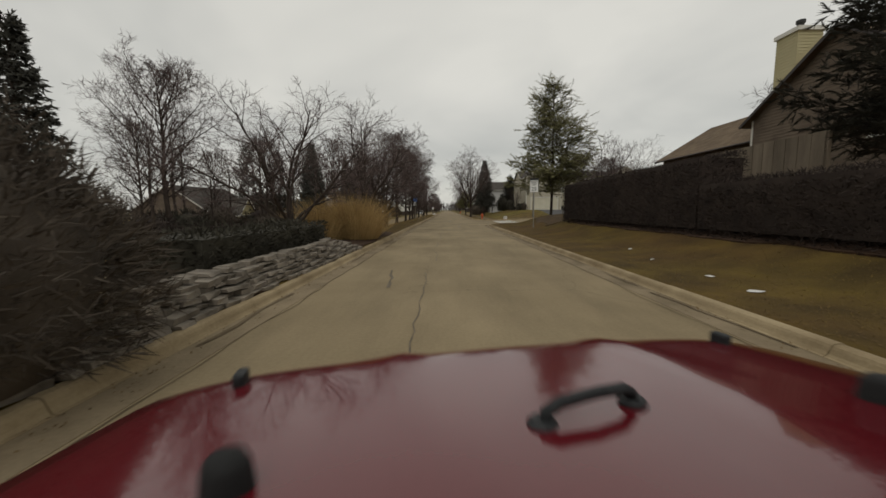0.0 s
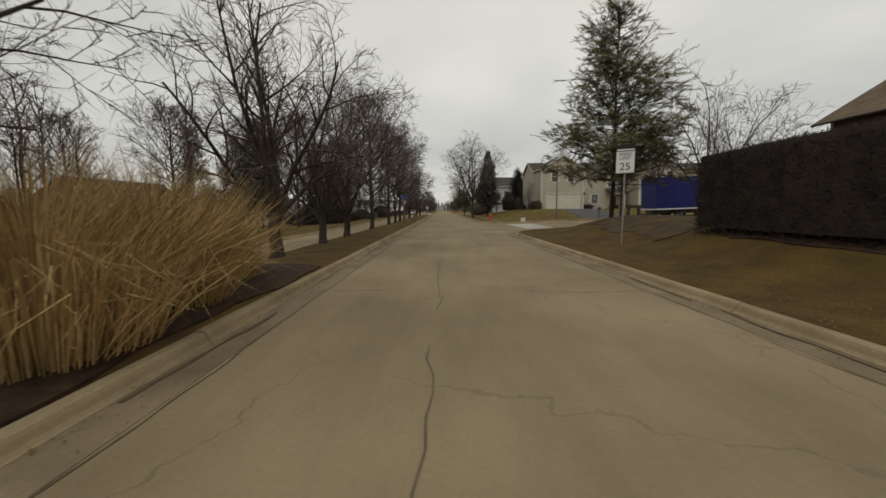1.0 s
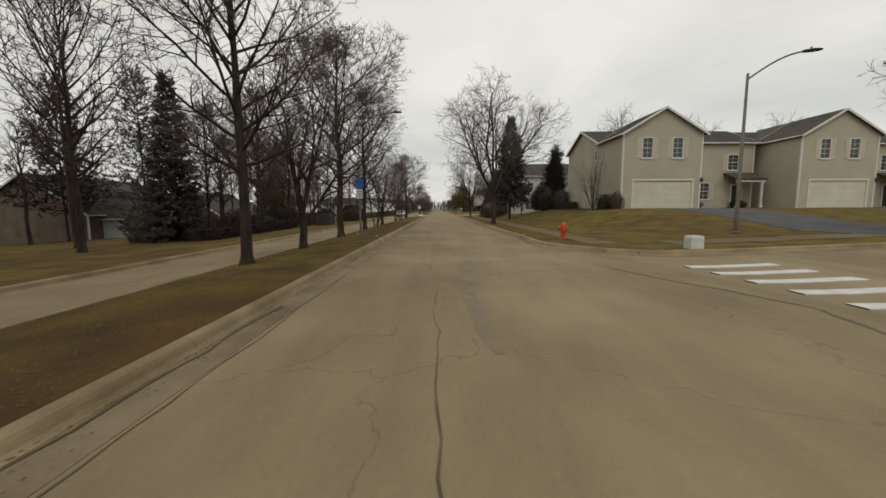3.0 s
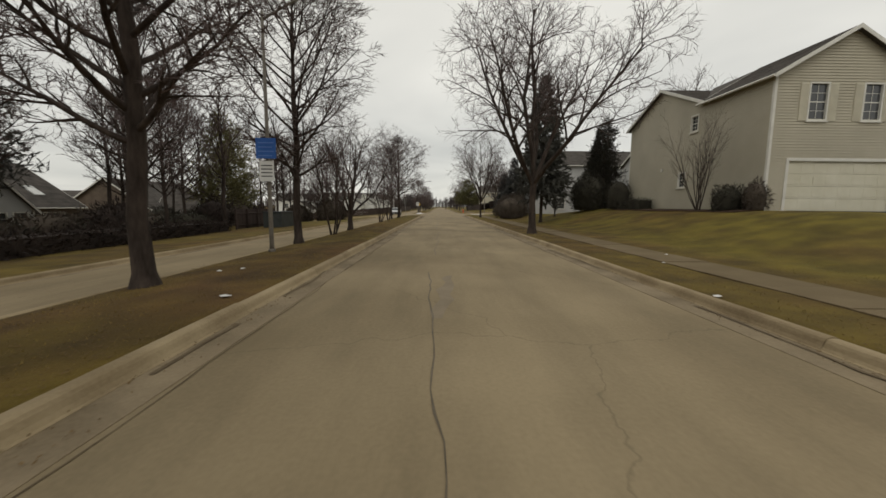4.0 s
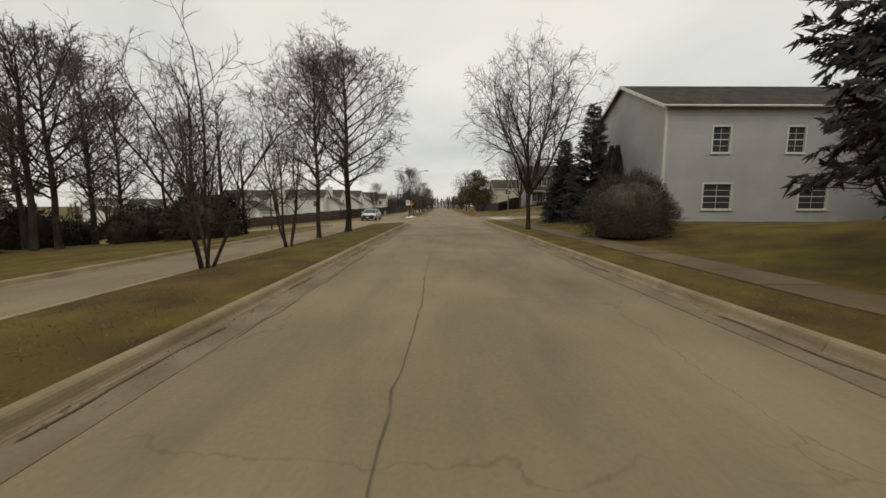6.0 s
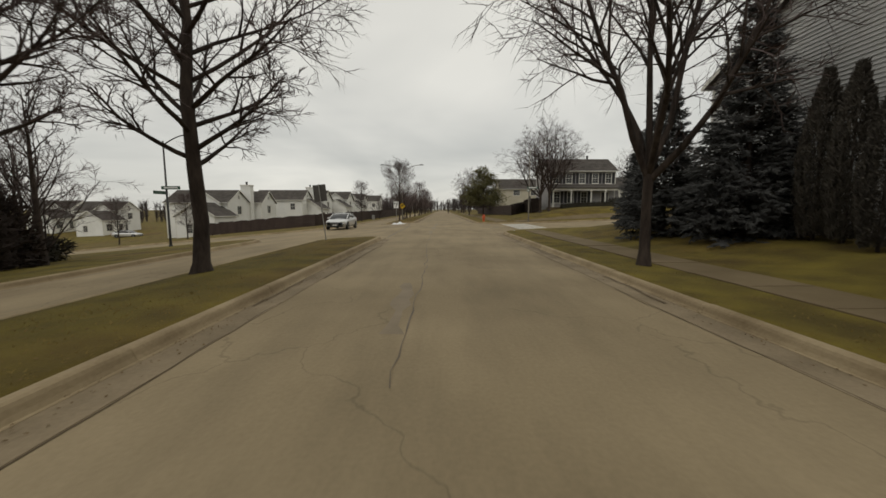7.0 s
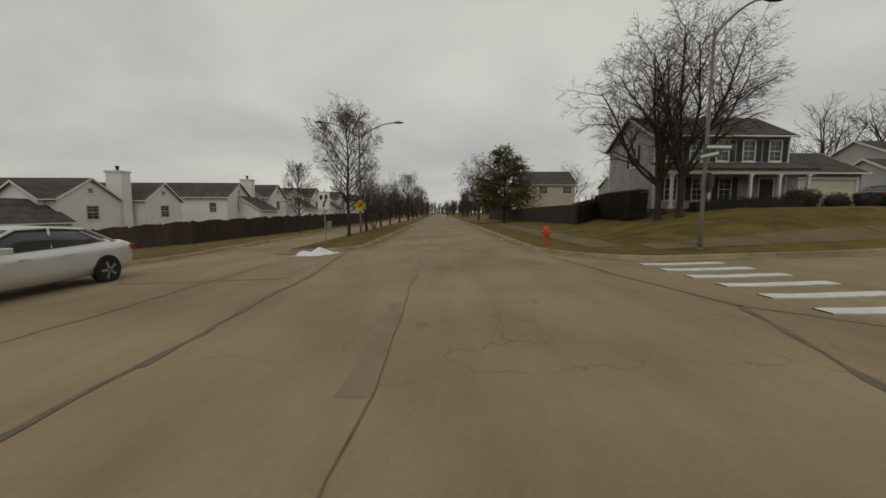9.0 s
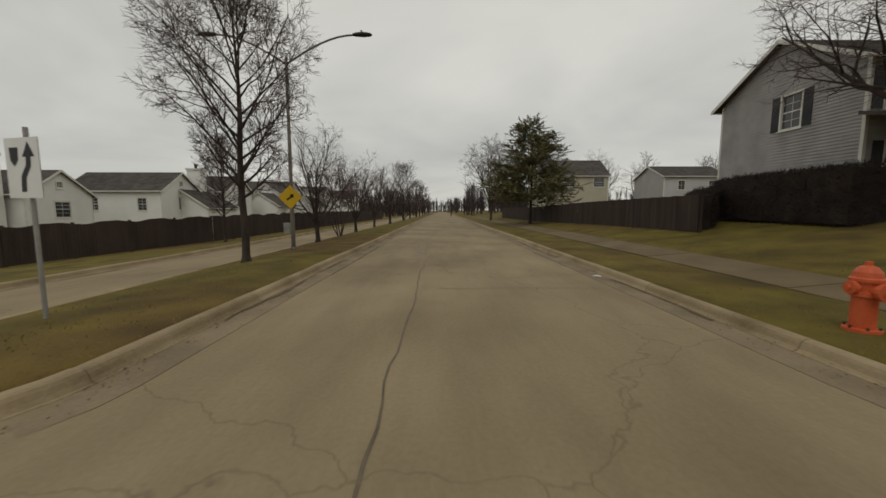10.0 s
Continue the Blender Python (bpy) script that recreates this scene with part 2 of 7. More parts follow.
LAMPGLASS = mat("lamp_lens", (0.55, 0.55, 0.52), (0.75, 0.75, 0.72), 2.0, 0.15, 0)
REDLENS = mat("red_lens", (0.25, 0.01, 0.01), (0.4, 0.02, 0.02), 2.0, 0.15, 0)
SNOW = mat("old_snow", (0.62, 0.63, 0.65), (0.88, 0.88, 0.88), 3.0, 0.8, 0.4, 15.0)
PEBBLE = mat("pale_litter", (0.6, 0.58, 0.54), (0.85, 0.83, 0.8), 3.0, 0.7, 0.1)
GREENBOX = mat("utility_green_paint", (0.034, 0.038, 0.036), (0.058, 0.063, 0.060), 2.0, 0.6, 0.05)


def glass_mat():
    m = bpy.data.materials.new("window_glass")
    m.use_nodes = True
    p = m.node_tree.nodes["Principled BSDF"]
    p.inputs["Base Color"].default_value = (0.050, 0.052, 0.054, 1)
    p.inputs["Roughness"].default_value = 0.06
    p.inputs["Specular IOR Level"].default_value = 0.6
    return m


GLASS = glass_mat()


def lawn_mat():
    """Dormant lawn: bare earth, straw and green in patches; darker and browner at first, greener by the houses and past
    the long median.
    """
    m = mat("dormant_lawn", (0.066, 0.042, 0.016), (0.190, 0.128, 0.038), 0.9, 0.95, 0.9, 45.0)
    n, l = m.node_tree.nodes, m.node_tree.links
    p = n["Principled BSDF"]
    low = p.inputs["Base Color"].links[0].from_socket
    tc, big = n.new("ShaderNodeTexCoord"), n.new("ShaderNodeTexNoise")
    big.inputs["Scale"].default_value, big.inputs["Detail"].default_value = 0.13, 7
    big.inputs["Roughness"].default_value = 0.62
    l.new(tc.outputs["Object"], big.inputs["Vector"])
    rp = n.new("ShaderNodeValToRGB")
    rp.color_ramp.elements[0].position, rp.color_ramp.elements[0].color = 0.32, (0.92, 0.76, 0.80, 1)
    rp.color_ramp.elements[1].position, rp.color_ramp.elements[1].color = 0.54, (1.02, 1.06, 0.62, 1)
    l.new(big.outputs["Fac"], rp.inputs[0])
    mx = n.new("ShaderNodeMix")
    mx.data_type, mx.blend_type = "RGBA", "MULTIPLY"
    mx.inputs["Factor"].default_value = 1.0
    l.new(low, mx.inputs["A"])
    l.new(rp.outputs[0], mx.inputs["B"])
    sep = n.new("ShaderNodeSeparateXYZ")
    l.new(tc.outputs["Object"], sep.inputs[0])
    green = []
    for axis, lo, hi in (("Y", 84, 100), ("X", 7.2, 9.0)):
        mr = n.new("ShaderNodeMapRange")
        mr.interpolation_type = "SMOOTHSTEP"
        mr.inputs["From Min"].default_value, mr.inputs["From Max"].default_value = lo, hi
        l.new(sep.outputs[axis], mr.inputs["Value"])
        green.append(mr)
    early, house_side, top = n.new("ShaderNodeMapRange"), n.new("ShaderNodeMath"), n.new("ShaderNodeMath")
    early.interpolation_type = "SMOOTHSTEP"
    early.inputs["From Min"].default_value, early.inputs["From Max"].default_value = 40, 52
    l.new(sep.outputs["Y"], early.inputs["Value"])
    house_side.operation, top.operation = "MULTIPLY", "MAXIMUM"
    l.new(green[1].outputs[0], house_side.inputs[0])
    l.new(early.outputs[0], house_side.inputs[1])
    l.new(green[0].outputs[0], top.inputs[0])
    l.new(house_side.outputs[0], top.inputs[1])
    # darker, browner tone below y 40, fading out by y 52
    early_tone = n.new("ShaderNodeMix")
    early_tone.data_type, early_tone.blend_type = "RGBA", "MIX"
    early_tone.inputs["A"].default_value, early_tone.inputs["B"].default_value = (0.84, 0.80, 0.78, 1), (1, 1, 1, 1)
    l.new(early.outputs[0], early_tone.inputs["Factor"])
    # the patchy lawn colour multiplied by that tone
    worn = n.new("ShaderNodeMix")
    worn.data_type, worn.blend_type = "RGBA", "MULTIPLY"
    worn.inputs["Factor"].default_value = 1.0
    l.new(mx.outputs["Result"], worn.inputs["A"])
    l.new(early_tone.outputs["Result"], worn.inputs["B"])
    tint = n.new("ShaderNodeMix")
    tint.data_type, tint.blend_type = "RGBA", "MULTIPLY"
    l.new(top.outputs[0], tint.inputs["Factor"])
    l.new(worn.outputs["Result"], tint.inputs["A"])
    tint.inputs["B"].default_value = (1.06, 1.17, 0.92, 1)
    l.new(tint.outputs["Result"], p.inputs["Base Color"])
    return m


LAWN = lawn_mat()


# ---- mesh building ----
class Shape:
    """Vertices and faces that are gathered piece by piece, then turned into one mesh."""

    def __init__(self):
        self.v, self.f = [], []

    def add(self, verts, faces):
        k = len(self.v)
        self.v.extend(verts)
        self.f.extend([tuple(i + k for i in f) for f in faces])
        return self

    def quad(self, a, b, c, d):
        return self.add([a, b, c, d], [(0, 1, 2, 3)])

    def box(self, x0, y0, z0, x1, y1, z1):
        v = [(x, y, z) for x in (x0, x1) for y in (y0, y1) for z in (z0, z1)]
        return self.add(v, [(0, 1, 3, 2), (4, 6, 7, 5), (0, 4, 5, 1), (2, 3, 7, 6), (0, 2, 6, 4), (1, 5, 7, 3)])

    def obox(self, centre, half, m):
        """A box turned by the 3x3 matrix m."""
        c = Vector(centre)
        v = [tuple(c + m @ Vector((sx * half[0], sy * half[1], sz * half[2]))) for sx in (-1, 1) for sy in (-1, 1) for sz in (-1, 1)]
        return self.add(v, [(0, 1, 3, 2), (4, 6, 7, 5), (0, 4, 5, 1), (2, 3, 7, 6), (0, 2, 6, 4), (1, 5, 7, 3)])

    def slab(self, poly, thick):
        """A convex polygon given thickness along its normal."""
        p = [Vector(q) for q in poly]
        n = (p[1] - p[0]).cross(p[2] - p[0]).normalized() * thick
        k = len(p)
        v = [tuple(q) for q in p] + [tuple(q + n) for q in p]
        f = [tuple(reversed(range(k))), tuple(range(k, 2 * k))] + [(i, (i + 1) % k, k + (i + 1) % k, k + i) for i in range(k)]
        return self.add(v, f)

    def tube(self, pts, radii, sides=6, cap=False):
        rings = []
        p = [Vector(q) for q in pts]
        for i, q in enumerate(p):
            d = (p[min(i + 1, len(p) - 1)] - p[max(i - 1, 0)])
            if d.length < 1e-9:
                d = Vector((0, 0, 1))
            d.normalize()
            u = d.cross(Vector((0.31, 0.95, 0.05)) if abs(d.z) > 0.8 else Vector((0, 0, 1))).normalized()
            w = d.cross(u)
            rings.append([tuple(q + radii[i] * (math.cos(6.28318 * s / sides) * u + math.sin(6.28318 * s / sides) * w)) for s in range(sides)])
        v = [x for r in rings for x in r]
        f = [(i * sides + s, i * sides + (s + 1) % sides, (i + 1) * sides + (s + 1) % sides, (i + 1) * sides + s) for i in range(len(p) - 1) for s in range(sides)]
        if cap:
            f += [tuple(reversed(range(sides))), tuple(range((len(p) - 1) * sides, len(p) * sides))]
        return self.add(v, f)

    def lathe(self, rows, sides=20, centre=(0, 0, 0), axis="z"):
        """Rows of (radius, height) turned round an axis."""
        v = []
        for r, h in rows:
            for s in range(sides):
                a, b = r * math.cos(6.28318 * s / sides), r * math.sin(6.28318 * s / sides)
                q = {"z": (a, b, h), "x": (h, a, b), "y": (a, h, b)}[axis]
                v.append((q[0] + centre[0], q[1] + centre[1], q[2] + centre[2]))
        k = len(rows)
        f = [(i * sides + s, i * sides + (s + 1) % sides, (i + 1) * sides + (s + 1) % sides, (i + 1) * sides + s) for i in range(k - 1) for s in range(sides)]
        f += [tuple(reversed(range(sides))), tuple(range((k - 1) * sides, k * sides))]
        return self.add(v, f)

    def weld(self):
        """Joins vertices that lie in one place."""
        seen, index, verts = {}, [], []
        for p in self.v:
            k = (round(p[0], 4), round(p[1], 4), round(p[2], 4))
            if k not in seen:
                seen[k] = len(verts)
                verts.append(p)
            index.append(seen[k])
        self.v, self.f = verts, [f for f in (tuple(dict.fromkeys(index[i] for i in f)) for f in self.f) if len(f) > 2]
        return self

    def mesh(self, name, material, smooth=False):
        me = bpy.data.meshes.new(name)
        me.from_pydata(self.v, [], self.f)
        me.materials.append(material)
        if smooth:
            me.polygons.foreach_set("use_smooth", [True] * len(me.polygons))
        me.update()
        return me


def part(name, shape, material, parent, label="", smooth=False, bevel=0.0):
    ob = new(name, shape.mesh(name, material, smooth))
    ob.parent = parent
    if bevel:
        b = ob.modifiers.new("bevel", "BEVEL")
        b.width, b.segments, b.limit_method = bevel, 2, "ANGLE"
    return tagged(ob, label)


def thing(name, m, label, category, group="", kind=""):
    ob = new(name)
    ob.matrix_basis = m
    return tagged(ob, label, category, group, kind)


def solid(name, shape, material, label="", category="", group="", kind="", smooth=False):
    return tagged(new(name, shape.mesh(name, material, smooth)), label, category, group, kind)


# ---- the lie of the land ----
XL, XR = -2.87, 4.05            # kerbs of the near carriageway
OL, OR = -9.7, -6.15            # kerbs of the far carriageway
S1, S2, S3 = (40.5, 52.3), (122.0, 133.2), (119.0, 129.5)  # side streets: right, right, left


def ss(a, b, x):
    t = min(1.0, max(0.0, (x - a) / (b - a)))
    return t * t * (3 - 2 * t)


def base(x, y):
    """The height of the carriageways and of the land on which the lawns lie."""
    z = 0.0
    if x < -2.9:
        z -= 0.05 * (min(-x, 6.2) - 2.9)
    if x < -6.2:
        z -= 0.035 * (min(-x, 9.7) - 6.2)
    if x < -9.7:
        s = 0.045 + 0.043 * ss(95, 118, y) - 0.04 * ss(152, 200, y)
        z -= s * min(-x - 9.7, 62)
    if x > 7:
        z += 0.034 * min(x - 7, 34)
    return z


BLOCKS = [  # lawns and islands: x0, x1, y0, y1, radius
    (XR, 900, -300, S1[0], 6.0),
    (XR, 900, S1[1], S2[0], 4.5),
    (XR, 900, S2[1], 900, 4.0),
    (OR, XL, -300, 114.7, 1.15),
    (OR, XL, 136.2, 900, 1.0),
    (-900, OL, -300, S3[0], 5.0),
    (-900, OL, S3[1], 900, 7.0),
]


def inside(b, x, y):
    """How far a place lies inside a block with rounded corners (below zero: outside)."""
    cx, cy, hx, hy, r = (b[0] + b[1]) / 2, (b[2] + b[3]) / 2, (b[1] - b[0]) / 2, (b[3] - b[2]) / 2, b[4]
    qx, qy = abs(x - cx) - hx + r, abs(y - cy) - hy + r
    return r - math.hypot(max(qx, 0), max(qy, 0)) - min(max(qx, qy), 0)


def depth(x, y):
    return max(inside(b, x, y) for b in BLOCKS)


def lawn(x, y, d=None):
    d = depth(x, y) if d is None else d
    z = base(x, y) + 0.13
    if x > XR:
        h = (1.0 * ss(4.6, 10.5, x)) * (1 - ss(34, 40, y))
        h += 1.35 * ss(7.8, 15, x) * ss(52, 69, y) * (1 - ss(88, 100, y))
        h += 0.6 * ss(6.5, 12, x) * ss(88, 100, y) * (1 - ss(118, 124, y))
        h += 1.75 * ss(4.6, 20, x) * ss(131, 139, y) * (1 - 0.45 * ss(156, 175, y))
        z += max(0.0, h - (base(x, y))) * ss(0.0, 5.0, d)
    elif XL > x > OR:
        z += 0.05 * ss(0, 1.2, d)
    if y < 30 and XL > x > OR:
        z += 0.10 * ss(0.2, 1.2, d) * (1 - ss(20, 26, y))
    return z


def gz(x, y):
    d = depth(x, y)
    return lawn(x, y, d) if d > 0.08 else base(x, y)


def spaced(*runs):
    out = []
    for a, b, step in runs:
        k = max(1, round((b - a) / step))
        out += [a + (b - a) * i / k for i in range(k)]
    return out + [runs[-1][1]]


def build_ground():
    xs = spaced((-2500, -300, 400), (-300, -60, 20), (-60, -20, 2.0), (-20, OL - 0.6, 0.6)) + [OL - 0.3, OL - 0.12, OL - 0.02, OL + 0.5]
    xs += [OR - 0.3, OR + 0.02, OR + 0.12] + spaced((OR + 0.4, XL - 0.4, 0.4)) + [XL - 0.12, XL - 0.02, XL + 0.4, 0.5, XR - 0.3, XR + 0.02, XR + 0.12]
    xs += spaced((XR + 0.4, 14, 0.3), (14, 30, 0.8), (30, 70, 2.5), (70, 300, 25), (300, 2500, 400))
    ys = spaced((-2000, -300, 400), (-300, -30, 30), (-30, 33, 1.2), (33, 58, 0.3), (58, 106, 1.2), (106, 141, 0.3), (141, 200, 1.5), (200, 300, 5), (300, 900, 40), (900, 2600, 400))
    rng = random.Random(4)
    v = []
    for y in ys:
        for x in xs:
            d = depth(x, y)
            z = lawn(x, y, d) + (rng.uniform(-0.015, 0.015) if d > 0.6 else 0) if d > 0.08 else base(x, y) - 0.14
            v.append((x, y, z))
    w = len(xs)
    f = [(j * w + i, j * w + i + 1, (j + 1) * w + i + 1, (j + 1) * w + i) for j in range(len(ys) - 1) for i in range(w - 1)]
    s = Shape()
    s.v, s.f = v, f
    return solid("ground", s, LAWN, "dormant green and straw coloured lawn", "lawn", kind="structure", smooth=True)


build_ground()


def drape(name, xs, ys, material, label, lift=0.0):
    s = Shape()
    s.v = [(x, y, base(x, y) + lift) for y in ys for x in xs]
    w = len(xs)
    s.f = [(j * w + i, j * w + i + 1, (j + 1) * w + i + 1, (j + 1) * w + i) for j in range(len(ys) - 1) for i in range(w - 1)]
    return solid(name, s, material, label, "road", kind="structure", smooth=True)


drape("road", [OL - 0.05, -8.0, -6.2, -5.0, -2.9, 0.5, XR + 0.05], spaced((-120, 0, 20), (0, 200, 4), (200, 900, 50)), ROAD, "worn pale concrete divided road with gutters")
drape("road_side_1", spaced((XR + 0.05, 12, 1), (12, 44, 3), (44, 200, 20)), spaced((33, 58, 2.5)), ROAD, "worn concrete side street", 0.0)
drape("road_side_2", spaced((XR + 0.05, 12, 1), (12, 44, 3), (44, 200, 20)), spaced((113, 139, 2)), ROAD, "worn concrete side street at the crossing", 0.0)
drape("road_side_3", spaced((-200, -44, 20), (-44, -12, 2), (-12, OL - 0.05, 0.5)), spaced((112, 138, 1.5)), ROAD, "worn concrete side street falling away", 0.0)


def outline(b, x_lim, y_lim):
    """The edge of a block, run anticlockwise, within the given limits, as (x, y, normal towards the lawn)."""
    x0, x1, y0, y1, r = b
    pts = []

    def line(p, q, n):
        k = max(1, round(math.dist(p, q) / 0.75))
        for i in range(k):
            pts.append((p[0] + (q[0] - p[0]) * i / k, p[1] + (q[1] - p[1]) * i / k, n))

    def arc(cx, cy, a0):
        k = max(6, round(r * 2.6))
        for i in range(k):
            a = radians(a0 + 90 * i / k)
            pts.append((cx + r * math.cos(a), cy + r * math.sin(a), (-math.cos(a), -math.sin(a))))

    line((x0 + r, y0), (x1 - r, y0), (0, 1))
    arc(x1 - r, y0 + r, -90)
    line((x1, y0 + r), (x1, y1 - r), (-1, 0))
    arc(x1 - r, y1 - r, 0)
    line((x1 - r, y1), (x0 + r, y1), (0, -1))
    arc(x0 + r, y1 - r, 90)
    line((x0, y1 - r), (x0, y0 + r), (1, 0))
    arc(x0 + r, y0 + r, 180)
    pts.append(pts[0])
    runs, run = [], []
    for p in pts:
        if x_lim[0] < p[0] < x_lim[1] and y_lim[0] < p[1] < y_lim[1]:
            run.append(p)
        else:
            if len(run) > 1:
                runs.append(run)
            run = []
    if len(run) > 1:
        runs.append(run)
    return runs


PAN = [(-0.46, -0.02), (-0.46, 0.006), (-0.25, 0.006), (-0.10, 0.012), (-0.072, 0.015)]
PROFILE = [(-0.072, -0.02), (-0.072, 0.019), (-0.040, 0.024), (-0.018, 0.055), (0.0, 0.105), (0.018, 0.135), (0.045, 0.150), (0.09, 0.154), (0.14, 0.150), (0.165, 0.13), (0.165, -0.02)]


def build_kerbs(name, profile, material, label, seed, lean):
    rng = random.Random(seed)
    for n, b in enumerate(BLOCKS):
        s = Shape()
        for run in outline(b, (-60, 70), (-40, 330)):
            i = 0
            while i < len(run) - 1:
                j = min(i + 4, len(run) - 1)
                piece = run[i:j + 1]
                tilt = rng.uniform(-lean, lean)
                rows = []
                for k, (x, y, nrm) in enumerate(piece):
                    px, py = x, y
                    if lean and k == 0 and len(piece) > 1:
                        px, py = x + (piece[1][0] - x) * 0.014, y + (piece[1][1] - y) * 0.014
                    rows.append([(px + nrm[0] * o, py + nrm[1] * o, base(px, py) + h + (tilt if h > 0.03 else 0)) for o, h in profile])
                w = len(profile)
                s.add([p for r in rows for p in r], [(q * w + e, (q + 1) * w + e, (q + 1) * w + e + 1, q * w + e + 1) for q in range(len(rows) - 1) for e in range(w - 1)]
                      + ([tuple(range(w)), tuple(range((len(rows) - 1) * w + w - 1, (len(rows) - 1) * w - 1, -1))] if lean else []))
                i = j
        solid(f"{name}_{n + 1}", s if lean else s.weld(), material, label, name, kind="structure")


build_kerbs("kerb", PROFILE, KERB, "stained rounded concrete kerb", 9, 0.008)
build_kerbs("gutter", PAN, GUTTER, "worn concrete gutter pan", 10, 0.0)


# ---- trees ----
def wander(rng, d, amount, up=0.0):
    d = d + Vector((rng.gauss(0, amount), rng.gauss(0, amount), rng.gauss(0, amount) + up))
    return d.normalized()


def turned(rng, d, angle, spin=None):
    """A direction that leaves d by an angle in degrees."""
    u = d.orthogonal().normalized()
    w = d.cross(u)
    a = rng.uniform(0, 6.283) if spin is None else spin
    side = math.cos(a) * u + math.sin(a) * w
    return (math.cos(radians(angle)) * d + math.sin(radians(angle)) * side).normalized()


def limb(rng, wood, fine, start, d, length, r, level, spec, thin=0.0055):
    """One branch, and all that grows from it. spec: per level (children, angle, ratio of length, wander, lift)."""
    last = level >= len(spec) - 1
    kids, angle, ratio, bend, lift = spec[level]
    n = (6, 4, 2, 2)[level]
    pts, radii, p = [tuple(start)], [r], Vector(start)
    dirs = []
    for i in range(n):
        d = wander(rng, d, bend, lift)
        p = p + d * (length / n)
        pts.append(tuple(p))
        dirs.append(d.copy())
        radii.append(max(thin, r * (1 - 0.74 * (i + 1) / n)))
    if last:
        side = d.orthogonal().normalized()
        side.rotate(Matrix.Rotation(rng.uniform(0, 6.28), 3, d))
        a, b, c = (Vector(q) for q in (pts[0], pts[n // 2], pts[-1]))
        w = side * thin * 1.3
        fine.add([tuple(a - w), tuple(a + w), tuple(b + w * 0.8), tuple(b - w * 0.8), tuple(c)], [(0, 1, 2, 3), (3, 2, 4)])
        for k in range(3):
            t = 0.1 + 0.75 * (k + rng.random()) / 3
            q = a.lerp(b, t * 2) if t < 0.5 else b.lerp(c, t * 2 - 1)
            e = turned(rng, d, rng.uniform(25, 50))
            w = e.orthogonal().normalized() * thin * 0.95
            fine.add([tuple(q - w), tuple(q + w), tuple(q + e * length * rng.uniform(0.4, 0.85))], [(0, 1, 2)])
        return
    thick = r > 0.02
    (wood if thick else fine).tube(pts, radii, 7 if r > 0.07 else 5 if thick else 3)
    spin = rng.uniform(0, 6.28)
    for k in range(kids):
        t = 0.28 + 0.72 * (k + rng.uniform(0.2, 0.8)) / kids
        i = min(n - 1, int(t * n))
        q = Vector(pts[i]).lerp(Vector(pts[i + 1]), t * n - i)
        spin += 2.4 + rng.uniform(-0.5, 0.5)
        limb(rng, wood, fine, q, turned(rng, dirs[i], angle * rng.uniform(0.75, 1.25), spin), length * ratio * rng.uniform(0.7, 1.15) * (1.15 - 0.45 * t), max(thin, radii[i] * 0.6), level + 1, spec, thin)


